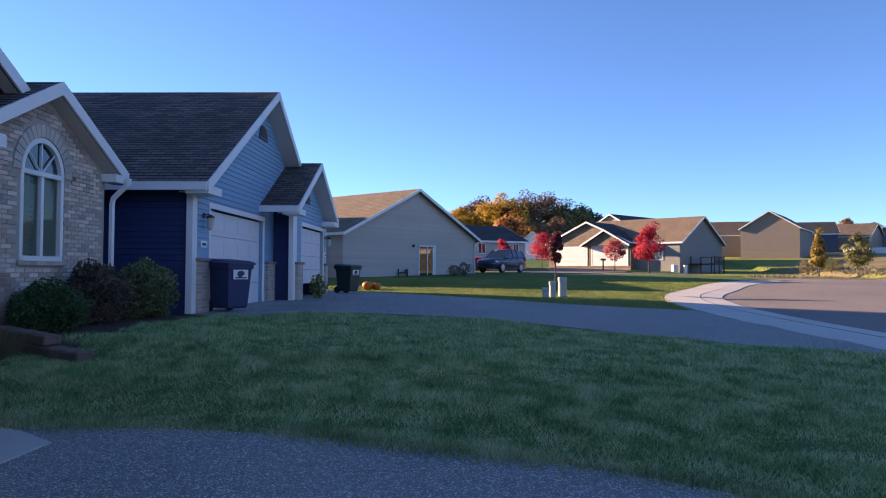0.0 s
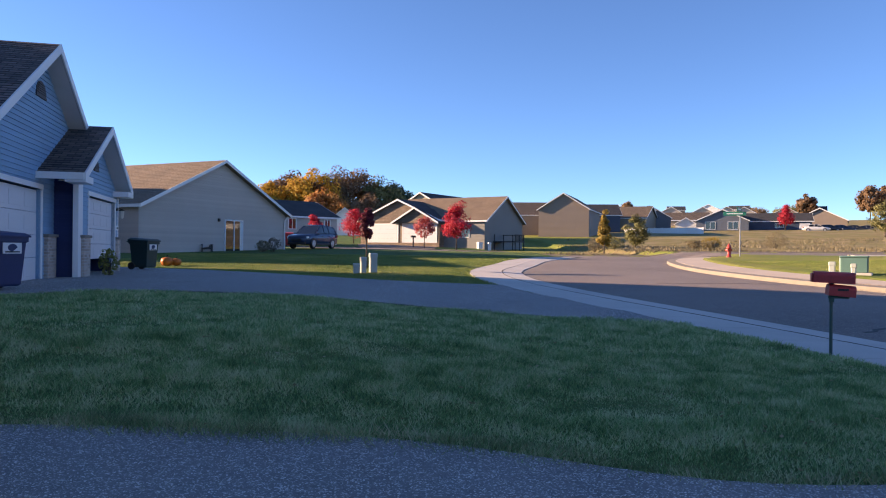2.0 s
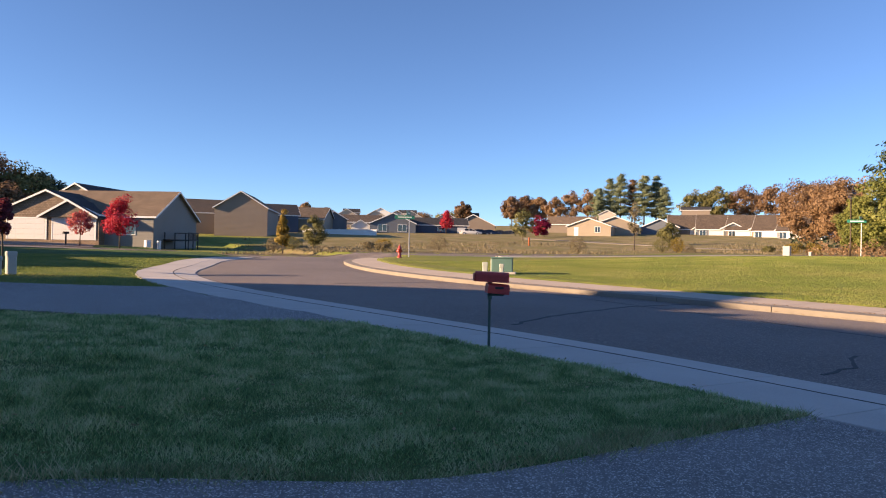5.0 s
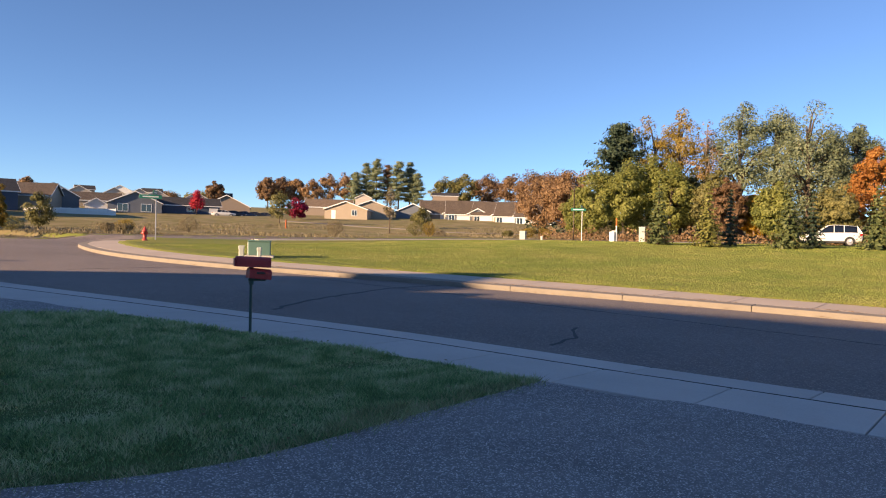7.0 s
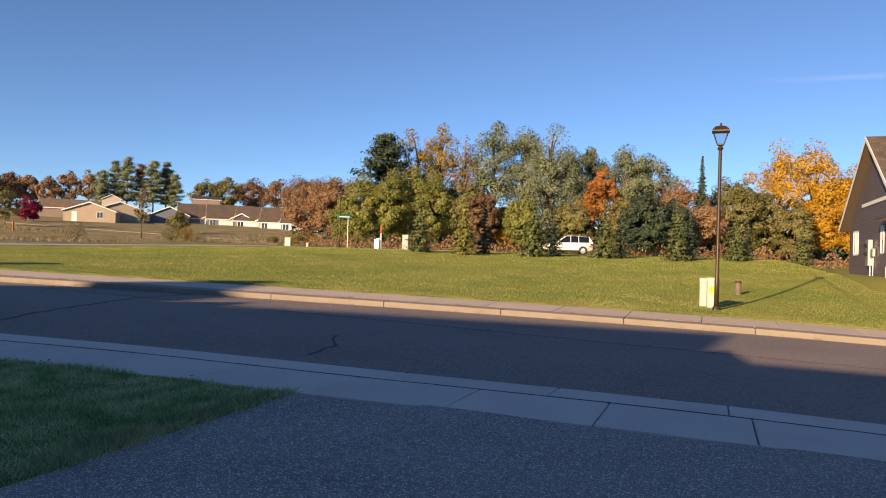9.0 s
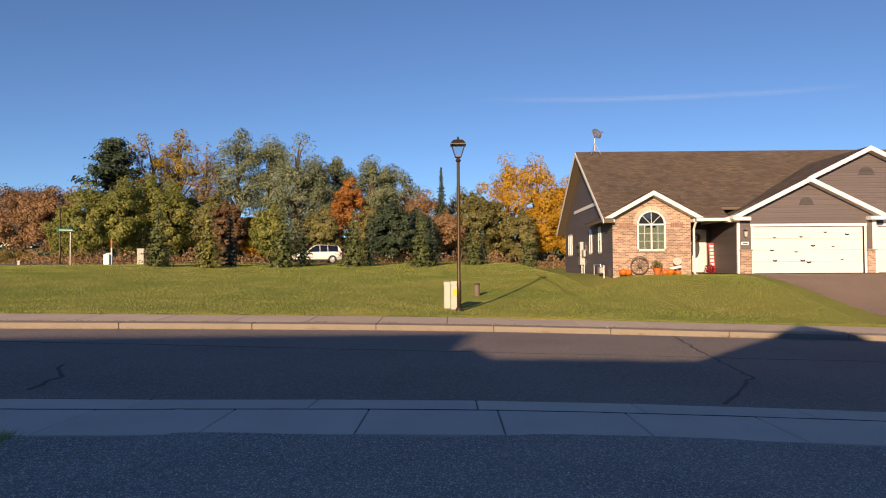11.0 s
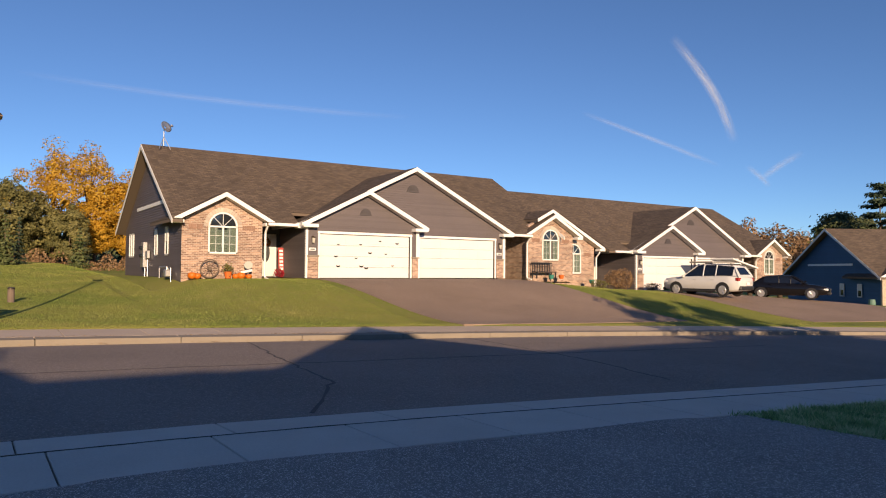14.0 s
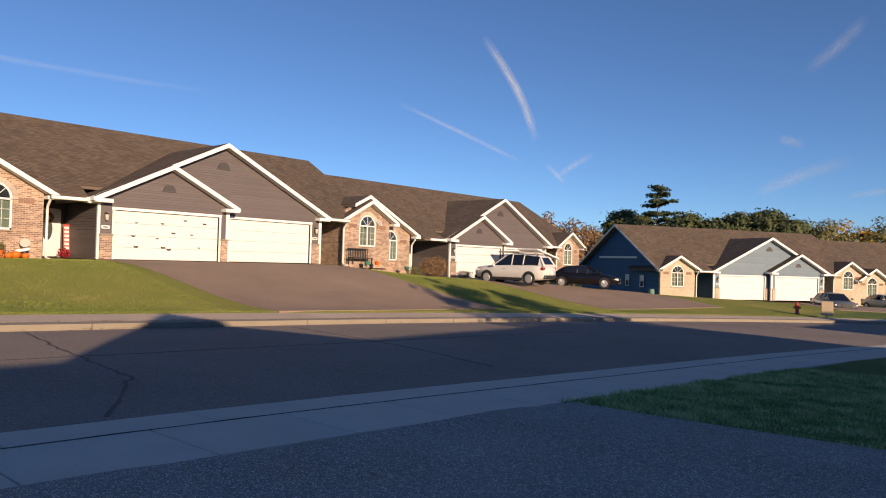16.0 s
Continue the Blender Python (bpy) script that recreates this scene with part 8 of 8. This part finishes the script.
def clear_glass(name):
    mt = bpy.data.materials.new(name)
    mt.use_nodes = True
    nt = mt.node_tree
    tr_, gl_, mx_ = nt.nodes.new("ShaderNodeBsdfTransparent"), nt.nodes.new("ShaderNodeBsdfGlossy"), nt.nodes.new("ShaderNodeMixShader")
    gl_.inputs["Roughness"].default_value = 0.05
    mx_.inputs[0].default_value = 0.12
    nt.links.new(tr_.outputs[0], mx_.inputs[1])
    nt.links.new(gl_.outputs[0], mx_.inputs[2])
    nt.links.new(mx_.outputs[0], nt.nodes["Material Output"].inputs[0])
    return mt


M_PANE = clear_glass("clear_pane")
lamp_post(22.4, -0.14, zg(22.4, -0.14), 5.76 - zg(22.4, -0.14), "bronze street lamp with a glass lantern on the lawn")
X_, Y_ = at_head(60.9, 62.0)
lamp_post(X_, Y_, zg(X_, Y_), 5.0, "dark street lamp beside the cross street")

# satellite dish on the grey house's ridge
G = pose(32.0, -13.57, 1.27, 0, 0, -90)
dish = thing("satellite_dish", G @ pose(-5.7, 6.9, 6.62), "grey satellite dish on a tripod mount on the roof", "satellite dish")
for dx, dy in ((-0.28, -0.3), (0.28, -0.3), (0.0, 0.35)):
    part("leg", Mesh().tube([(dx, dy, -0.12 if dy < 0 else 0.0), (0, 0, 0.55)], 0.018, 6), M_STEEL, dish)
part("mast", Mesh().tube([(0, 0, 0.1), (0, 0, 0.95)], 0.025, 8), M_STEEL, dish)
dm = pose(0.05, 0, 1.05, 0, 0, 0) @ pose(0, 0, 0, 70, 0, 35)
refl = Mesh()
n, k = 20, 5
vs = [dm @ Vector((0.34 * i / k * math.cos(a), 0.30 * i / k * math.sin(a), 0.10 * (i / k) ** 2)) for i in range(1, k + 1) for a in [j * 2 * math.pi / n for j in range(n)]]
vs += [p + (dm.to_3x3() @ Vector((0, 0, -0.02))) for p in vs]
fs = [(i * n + j, i * n + (j + 1) % n, (i + 1) * n + (j + 1) % n, (i + 1) * n + j) for i in range(k - 1) for j in range(n)]
off = n * k
fs += [tuple(q + off for q in reversed(f)) for f in fs] + [((k - 1) * n + j, (k - 1) * n + (j + 1) % n, off + (k - 1) * n + (j + 1) % n, off + (k - 1) * n + j) for j in range(n)]
refl.add(vs, fs)
part("reflector", refl, M_STEEL, dish, "pale grey reflector", smooth=True)
part("feed_arm", Mesh().tube([dm @ Vector((0, -0.28, 0.05)), dm @ Vector((0, -0.12, 0.40))], 0.015, 6).box((-0.05, -0.05, -0.04), (0.05, 0.05, 0.06), 0.01, dm @ pose(0, -0.1, 0.42)), M_STEEL, dish)

# side wall of the grey house: windows, band, meters
def side_window(parent, v0, v1, w0, w1, u):
    f = Mesh()
    for a, b in (((v0, w0), (v0 + 0.08, w1)), ((v1 - 0.08, w0), (v1, w1)), ((v0, w0), (v1, w0 + 0.08)), ((v0, w1 - 0.08), (v1, w1))):
        f.box((u - 0.05, a[0], a[1]), (u, b[0], b[1]), 0.006)
    w = part("window", Mesh().box((u - 0.02, v0 + 0.05, w0 + 0.05), (u - 0.005, v1 - 0.05, w1 - 0.05)), M_GLASS, parent)
    part("window_frame", f, M_WHITE, w)
    part("blind", Mesh().box((u - 0.03, v0 + 0.07, (w0 + w1) / 2), (u - 0.022, v1 - 0.07, w1 - 0.07)), M_CURTAIN, w)


for v0, v1 in ((3.0, 3.6), (5.3, 5.9), (11.4, 12.0), (12.1, 12.7)):
    side_window(grey_house, v0, v1, 1.0, 2.35, -6.215)
    side_window(buff_house, v0, v1, 0.9, 2.0, -6.215)
part("belt_board", Mesh().box((-6.25, 4.2, 3.5), (-6.2, 10.6, 3.68), 0.005), M_WHITE, grey_house, "white belt board")
part("belt_board", Mesh().box((-6.25, 4.2, 3.5), (-6.2, 10.6, 3.68), 0.005), M_WHITE, buff_house, "white belt board")
mt_ = thing("utility_meter", G @ pose(-6.25, 7.9, 0), "grey electric meter cabinets with conduits on the wall", "utility meter")
part("cabinet", Mesh().box((-0.22, -0.35, 0.45), (0, 0.25, 1.75), 0.02), M_STEEL, mt_)
part("meter", Mesh().lathe([(0.10, 0), (0.10, 0.10), (0.08, 0.13)], 14, pose(-0.22, -0.12, 1.45, 0, -90)), M_GLASS, mt_)
part("meter", Mesh().lathe([(0.10, 0), (0.10, 0.10), (0.08, 0.13)], 14, pose(-0.22, -0.12, 1.05, 0, -90)), M_GLASS, mt_)
part("junction_box", Mesh().box((-0.15, -1.0, 0.9), (0, -0.5, 1.3), 0.02), M_STEEL, mt_)
part("conduit", Mesh().tube([(-0.08, -0.2, -0.3), (-0.08, -0.2, 0.5)], 0.03, 6).tube([(-0.06, -0.75, -0.3), (-0.06, -0.75, 0.9)], 0.025, 6), M_STEEL, mt_)
gm = thing("gas_meter", G @ pose(-6.45, 2.0, -0.2), "grey gas meter with pipes by the wall", "gas meter")
part("body", Mesh().box((-0.16, -0.2, 0.22), (0.12, 0.2, 0.55), 0.04), M_STEEL, gm)
part("pipe", Mesh().tube([(0, -0.6, -0.1), (0, -0.6, 0.62), (0, -0.1, 0.62), (0, -0.1, 0.5)], 0.025, 6).tube([(0, 0.12, 0.5), (0, 0.12, 0.66), (0, 1.7, 0.66), (0, 1.7, 0.0)], 0.025, 6), M_STEEL, gm)

# decorations by the brick room
wh = thing("wagon_wheel", G @ pose(-5.05, 0.42, 0.0, -80, 0, 0) @ pose(0, 0.0, 0), "old wooden wagon wheel leaning on the brick wall", "wagon wheel")
wheel_m = Matrix.Translation((0, -0.42, 0))
ring = [wheel_m @ Vector((0.40 * math.cos(a), 0.40 * math.sin(a), 0)) for a in np.linspace(0, 2 * math.pi, 25)]
part("rim", Mesh().tube(ring, 0.032, 6, cap=False), M_WOOD_GREY, wh)
part("hub", Mesh().lathe([(0.075, -0.08), (0.09, 0), (0.075, 0.08)], 12, wheel_m), M_WOOD_GREY, wh)
for k in range(12):
    a = k * math.pi / 6
    part("spoke", Mesh().tube([wheel_m @ Vector((0.06 * math.cos(a), 0.06 * math.sin(a), 0)), wheel_m @ Vector((0.39 * math.cos(a), 0.39 * math.sin(a), 0))], 0.014, 5), M_WOOD_GREY, wh)
pot = thing("flower_pot", G @ pose(-4.25, 0.3, -0.02), "pot of autumn flowers by the wall", "plant pot")
part("pot", Mesh().lathe([(0.12, 0), (0.17, 0.28), (0.18, 0.30)], 14), M_ORANGE, pot)
v, f = leaves(np.random.default_rng(5).normal(size=(220, 3)) * 0.11 + np.array([0, 0, 0.42]), 0.045, np.random.default_rng(6))
tagged(part("flowers", fast_mesh("flowers", v, f, L_OLIVE), L_OLIVE, pot), kind="stuff")
ys_ = thing("yard_sign", G @ pose(-3.35, 0.25, 0.0), "small pale painted yard ornament on a stake", "yard ornament")
part("stake", Mesh().tube([(0, 0, -0.1), (0, 0, 0.4)], 0.012, 5), M_STEEL, ys_)
part("panel", Mesh().prism([(0.2 * math.cos(a), -0.01, 0.58 + 0.18 * math.sin(a)) for a in np.linspace(0, 2 * math.pi, 11)[:-1]], (0, 0.02, 0)), M_UTIL, ys_)
part("panel", Mesh().box((-0.28, -0.015, 0.25), (0.25, 0.01, 0.36), 0.01, pose(0, 0, 0, 0, -12)), M_WHITE, ys_)
ws = thing("porch_sign", G @ pose(-0.84, 2.75, 0.05), "tall red and white porch sign leaning by the door", "porch sign")
part("board", Mesh().box((-0.14, -0.02, 0), (0.14, 0.02, 1.45), 0.005, pose(0, 0, 0, -6)), M_HYDRANT, ws)
for k in range(7):
    part("text_bar", Mesh().box((-0.09, -0.03, 0.15 + 0.18 * k), (0.09, -0.022, 0.26 + 0.18 * k), 0, pose(0, 0, 0, -6)), M_WHITE, ws)
wr = thing("door_wreath", G @ pose(-1.48, 3.25, 1.75), "orange autumn wreath on the front door", "wreath")
v, f = leaves(np.array([[0.18 * math.cos(a), -0.03, 0.18 * math.sin(a)] for a in np.linspace(0, 6.28, 140)]) + np.random.default_rng(8).normal(size=(140, 3)) * 0.03, 0.05, np.random.default_rng(9))
part("leaves", fast_mesh("wreath", v, f, L_ORANGE), L_ORANGE, wr)
shrub("red_mum", 34.3, -12.45, 0.26, 0.45, L_RED, "red potted chrysanthemum by the entry", 61, count=260, leaf=0.045, z=1.27)
# slatted bench and pots by the second brick room
bn = thing("garden_bench", G @ pose(14.3, 0.15, 0.0), "dark slatted garden bench against the brick wall", "bench")
for k in range(12):
    part("back_slat", Mesh().box((-0.72 + k * 0.13, 0.20, 0.38), (-0.66 + k * 0.13, 0.23, 0.92), 0.005), M_BLACK, bn)
part("seat", Mesh().box((-0.78, -0.22, 0.36), (0.80, 0.22, 0.41), 0.01), M_BLACK, bn)
part("top_rail", Mesh().box((-0.80, 0.19, 0.88), (0.82, 0.25, 0.95), 0.01), M_BLACK, bn)
for u in (-0.72, 0.74):
    for v_ in (-0.18, 0.2):
        part("leg", Mesh().box((u - 0.03, v_ - 0.03, 0), (u + 0.03, v_ + 0.03, 0.38), 0.005), M_BLACK, bn)
for u, c in ((14.6, M_TEAL), (15.4, M_ORANGE), (17.9, M_TEAL)):
    pt_ = thing("flower_pot", G @ pose(u, -0.15, -0.02 if u < 17 else -0.3), "coloured flower pot by the brick wall", "plant pot")
    part("pot", Mesh().lathe([(0.11, 0), (0.17, 0.22), (0.18, 0.24)], 14), c, pt_)
# trailer with a canvas top beside the third garage
tl = thing("camper_trailer", pose(30.3, -42.0, zg(30.3, -42.0), 0, 0, -90), "folded camper trailer with grey canvas panels by the garage", "trailer")
part("body", Mesh().box((-2.0, -0.8, 0.4), (2.0, 0.8, 0.95), 0.05), M_WHITE, tl)
for u0, u1 in ((-2.0, 0.0), (0.05, 1.2)):
    part("canvas_panel", Mesh().box((u0, -0.8, 0.95), (u1, -0.76, 2.15), 0.01), M_CANVAS, tl)
    fr_ = Mesh()
    for a, b in (((u0, 0.95), (u0 + 0.06, 2.2)), ((u1 - 0.06, 0.95), (u1, 2.2)), ((u0, 2.14), (u1, 2.2))):
        fr_.box((a[0], -0.84, a[1]), (b[0], -0.78, b[1]))
    part("panel_frame", fr_, M_WHITE, tl)
part("lid", Mesh().box((-2.05, -0.9, 0), (0.9, 0.9, 0.12), 0.03, pose(2.2, 0, 2.0, 0, 12)), M_WHITE, tl)
for s_ in (-1, 1):
    part("wheel", Mesh().lathe([(0.3, -0.09), (0.3, 0.09)], 16, pose(0, s_ * 0.78, 0.3, 90)), M_RUBBER, tl)
part("roof", Mesh().box((-2.05, -0.9, 2.18), (0.4, 0.9, 2.28), 0.03), M_CANVAS, tl)
# shared mailbox cabinet by the street
cm = thing("mail_cabinet", pose(*at_head(165.5, 49.5), zg(*at_head(165.5, 49.5)), 0, 0, 15), "beige metal mail cabinet on a post", "mail cabinet")
part("post", Mesh().tube([(0, 0, -0.1), (0, 0, 0.55)], 0.05, 8), M_STEEL, cm)
part("cabinet", Mesh().box((-0.32, -0.22, 0.5), (0.32, 0.22, 1.35), 0.02), M_BOXBEIGE, cm)
for i in range(2):
    for j in range(4):
        part("door", Mesh().box((-0.29 + 0.3 * i, -0.235, 0.55 + 0.19 * j), (-0.02 + 0.3 * i, -0.22, 0.72 + 0.19 * j), 0.004), M_BOXBEIGE, cm)
bb = thing("rain_barrel", G @ pose(0, 0, 0), "pale blue rain barrel at the navy wall", "barrel")
bb.matrix_basis = pose(24.1, -63.95, -1.1, 0, 0, -120) @ pose(-6.6, 1.3, 0)
part("body", Mesh().lathe([(0.22, -0.1), (0.27, 0.2), (0.28, 0.5), (0.24, 0.8), (0.22, 0.82)], 14), M_UTIL_DK, bb)
# chair by the patio
ch = thing("garden_chair", pose(-10.9, 45.2, 1.22, 0, 0, 20), "black slatted garden chair on the grass by the patio", "chair")
part("seat", Mesh().box((-0.28, -0.3, 0.32), (0.28, 0.28, 0.36), 0.01, pose(0, 0, 0, 6)), M_BLACK, ch)
for k in range(5):
    part("back_slat", Mesh().box((-0.27 + k * 0.11, 0, 0), (-0.18 + k * 0.11, 0.025, 0.72), 0.006, pose(0, 0.26, 0.3, -22)), M_BLACK, ch)
for s_ in (-1, 1):
    part("arm", Mesh().box((s_ * 0.30 - 0.06, -0.38, 0.54), (s_ * 0.30 + 0.06, 0.32, 0.57), 0.008), M_BLACK, ch)
    part("leg", Mesh().box((s_ * 0.30 - 0.03, -0.34, 0), (s_ * 0.30 + 0.03, -0.26, 0.55), 0.005), M_BLACK, ch)
    part("leg", Mesh().box((s_ * 0.30 - 0.03, 0.22, 0), (s_ * 0.30 + 0.03, 0.30, 0.55), 0.005), M_BLACK, ch)
X_, Y_ = at_head(2.9, 74)
bm_ = thing("mailbox", pose(X_, Y_, zg(X_, Y_), 0, 0, 20), "black mailbox on a dark post across the lawn", "mailbox")
part("post", Mesh().box((-0.06, -0.06, -0.1), (0.06, 0.06, 1.0), 0.01), M_BLACK, bm_)
part("mail_box", mail_body(0.5, 0.12, 0.22, pose(0, 0, 1.0)), M_BLACK, bm_)

# landscaping edge of blocks, mulch and dry ornamental grass before the brick room
bed = strip("mulch_bed", np.array([(-8.6, 8.0), (-8.2, 9.0), (-8.2, 10.5), (-8.2, 12.0)]), np.array([(-6.2, 7.35), (-6.7, 8.4), (-6.95, 9.8), (-7.1, 11.7)]), lambda x, y, w: lot_z(x, y) + 0.05, M_MULCH, "dark bark mulch bed by the brick wall", cols=4, thick=0.15, category="flower bed")
ed = thing("edging_wall", pose(0, 0, 0), "low wall of weathered reddish edging blocks", "edging wall")
rngb = random.Random(4)
for row in range(2):
    for k in range(9):
        t_ = (k + 0.5 * row) / 8.5
        x_, y_ = -7.9 + 2.0 * t_, 7.9 - 0.7 * t_
        if row == 1 and k > 5:
            continue
        part("block", Mesh().box((-0.16, -0.11, 0), (0.16, 0.11, 0.13), 0.018), M_STONE, ed, m=pose(x_, y_, zg(x_, y_) - 0.03 + 0.13 * row, rngb.uniform(-2, 2), rngb.uniform(-2, 2), -19 + rngb.uniform(-6, 6)))
og = thing("ornamental_grass", pose(-6.95, 7.0, zg(-6.95, 7.0)), "dry yellow ornamental grass clump", "ornamental grass")
rg = np.random.default_rng(14)
n = 420
a_, r_ = rg.uniform(0, 6.3, n), rg.uniform(0.15, 0.55, n)
V = np.stack([np.stack([0.06 * np.cos(a_) - 0.006, 0.06 * np.sin(a_), 0 * a_], -1), np.stack([0.06 * np.cos(a_) + 0.006, 0.06 * np.sin(a_), 0 * a_], -1), np.stack([r_ * np.cos(a_), r_ * np.sin(a_), 0.55 - 0.6 * r_ * rg.uniform(0.3, 1, n)], -1)], 1).reshape(-1, 3)
part("blades", fast_mesh("blades", V, np.arange(3 * n).reshape(-1, 3), L_DRY), L_DRY, og)
# planter inside the half-open garage door
shrub("potted_plant", -7.45, 19.5, 0.28, 0.7, L_GREEN, "green potted plant before the half-open garage", 71, count=320, leaf=0.05, z=0.82)

# ---- thin clouds high over the street ----
def vapour(name, dense):
    mt = bpy.data.materials.new(name)
    mt.use_nodes = True
    nt = mt.node_tree
    nt.nodes.remove(nt.nodes["Principled BSDF"])
    tr_, df, mx_ = nt.nodes.new("ShaderNodeBsdfTransparent"), nt.nodes.new("ShaderNodeBsdfTranslucent"), nt.nodes.new("ShaderNodeMixShader")
    d2, m2 = nt.nodes.new("ShaderNodeBsdfDiffuse"), nt.nodes.new("ShaderNodeMixShader")
    df.inputs["Color"].default_value = d2.inputs["Color"].default_value = (0.95, 0.95, 0.95, 1)
    uv = nt.nodes.new("ShaderNodeUVMap")
    uv.uv_map = "m"
    sp = nt.nodes.new("ShaderNodeSeparateXYZ")
    nt.links.new(uv.outputs[0], sp.inputs[0])
    no = nt.nodes.new("ShaderNodeTexNoise")
    no.inputs["Scale"].default_value, no.inputs["Detail"].default_value = 7.0, 6
    nt.links.new(uv.outputs[0], no.inputs["Vector"])

    def calc(op, a, b=None):
        n_ = nt.nodes.new("ShaderNodeMath")
        n_.operation = op
        for i, q in enumerate((a, b)):
            if q is None:
                continue
            if isinstance(q, (int, float)):
                n_.inputs[i].default_value = q
            else:
                nt.links.new(q, n_.inputs[i])
        return n_.outputs[0]
    across = calc('SUBTRACT', 1.0, calc('ABSOLUTE', sp.outputs[1]))
    ends = calc('MULTIPLY', calc('MULTIPLY', sp.outputs[0], calc('SUBTRACT', 1.0, sp.outputs[0])), 4.0)
    dens = calc('MULTIPLY', calc('MULTIPLY', across, ends), calc('SUBTRACT', calc('MULTIPLY', no.outputs["Fac"], 2.2), 0.55))
    oi = nt.nodes.new("ShaderNodeMath")
    oi.operation = 'MULTIPLY'
    oi.use_clamp = True
    nt.links.new(dens, oi.inputs[0])
    oi.inputs[1].default_value = dense
    nt.links.new(df.outputs[0], m2.inputs[1])
    nt.links.new(d2.outputs[0], m2.inputs[2])
    m2.inputs[0].default_value = 0.5
    nt.links.new(oi.outputs[0], mx_.inputs[0])
    nt.links.new(tr_.outputs[0], mx_.inputs[1])
    nt.links.new(m2.outputs[0], mx_.inputs[2])
    nt.links.new(mx_.outputs[0], nt.nodes["Material Output"].inputs[0])
    return mt


M_VAPOUR = vapour("vapour", 0.40)
M_VAPOUR_THICK = vapour("thick_vapour", 0.85)
M_VAPOUR_THIN = vapour("thin_vapour", 0.16)


def cloud_streak(a, b, width, bow=0.0, mat=None):
    """A wisp between two directions (heading, height in degrees), 4 km off."""
    me = Mesh()
    n = 24
    pts = []
    for i in range(n + 1):
        t = i / n
        hd, el = a[0] + (b[0] - a[0]) * t + bow * math.sin(math.pi * t), a[1] + (b[1] - a[1]) * t
        pts.append((hd, el))
    vs, uv = [], []
    for i, (hd, el) in enumerate(pts):
        j0, j1 = max(i - 1, 0), min(i + 1, n)
        dh, de = pts[j1][0] - pts[j0][0], pts[j1][1] - pts[j0][1]
        ln = math.hypot(dh, de) or 1
        for s in (-1, 0, 1):
            h2, e2 = radians(hd - de / ln * width * s), radians(el + dh / ln * width * s)
            vs.append((3900 * math.sin(h2) * math.cos(e2), 3900 * math.cos(h2) * math.cos(e2), 3900 * math.sin(e2)))
            uv.append((i / n, s))
    fs = [(i * 3 + s, i * 3 + s + 1, i * 3 + s + 4, i * 3 + s + 3) for i in range(n) for s in (0, 1)]
    me.add(vs, fs, uv)
    return tagged(part("backdrop_cloud", me, mat or M_VAPOUR), "thin white wisp of vapour in the blue sky", "cloud", kind="structure")


CLOUDS = (
    ((141.5, 17.8), (146.0, 9.8), 0.42, 0.6, M_VAPOUR_THICK), ((134.6, 12.6), (145.0, 8.1), 0.22, 0.2), ((146.8, 8.0), (148.4, 6.4), 0.25, 0.1),
    ((147.7, 6.9), (150.6, 8.8), 0.3, -0.2), ((162.4, 5.6), (168.8, 8.0), 0.6, -0.5), ((163.9, 9.7), (165.7, 9.1), 0.42, 0.0),
    ((165.6, 14.2), (169.4, 17.5), 0.55, 0.3), ((92.0, 13.4), (121.0, 12.3), 0.28, 0.0, M_VAPOUR_THIN), ((168.3, 5.4), (172.0, 5.9), 0.3, 0.0),
)
for streak in CLOUDS:
    cloud_streak(*streak)

# ---- bricks of the near room ----
M_BRICK_ONE = material("single_brick", (0.44, 0.345, 0.285), 0.88, var=0.36, scale=3.0, fine=45, bump=0.4, objvar=1.3, tint=(0.62, 0.52, 0.44))
near_wall = [w for w in room_walls if w.parent == blue_house][0]
near_wall.data.materials[0] = material("mortar", (0.40, 0.36, 0.31), 0.95, var=0.12, scale=4, fine=50, bump=0.4)
bk = [Mesh().box((-l / 2, -0.012, -0.0285), (l / 2, 0.03, 0.0285), 0.004).make("brick") for l in (0.203, 0.095)]
for me_ in bk:
    me_.materials.append(M_BRICK_ONE)
rngk = random.Random(12)
count = 0
rest = Mesh()
pk_, vf_ = -8.05, 1.45
rows = []
for r in range(-2, 52):
    w = r * 0.0667 + 0.03
    u = -9.85 + (0.0 if r % 2 else 0.107)
    while u < -6.25:
        rows.append((u + 0.107, w))
        u += 0.213
rows.sort(key=lambda q: (abs(q[1] - 1.75) + 0.5 * abs(q[0] + 7.9)))
for u, w in rows:
    top = 3.42 - 0.514 * abs(u - pk_)
    ring = math.hypot(u - pk_, w - 2.26) if w > 2.2 else 9
    if w > top - 0.04 or u > -6.34 or u < -9.77:
        continue
    if 0.86 < w < 2.3 and abs(u - pk_) < 0.54 + 0.10 or ring < 0.80:
        continue
    m_ = Matrix.Translation((u, vf_ - 0.004 + rngk.uniform(-0.002, 0.003), w)) @ pose(0, 0, 0, 0, rngk.uniform(-0.3, 0.3), 0)
    if count < 300:
        part("brick", bk[0], M_BRICK_ONE, near_wall, m=m_)
        count += 1
    else:
        c = m_.translation
        rest.box((c.x - 0.1015, c.y - 0.012, c.z - 0.0285), (c.x + 0.1015, c.y + 0.03, c.z + 0.0285))
tagged(part("brickwork", rest, M_BRICK_REST, blue_house), kind="stuff")
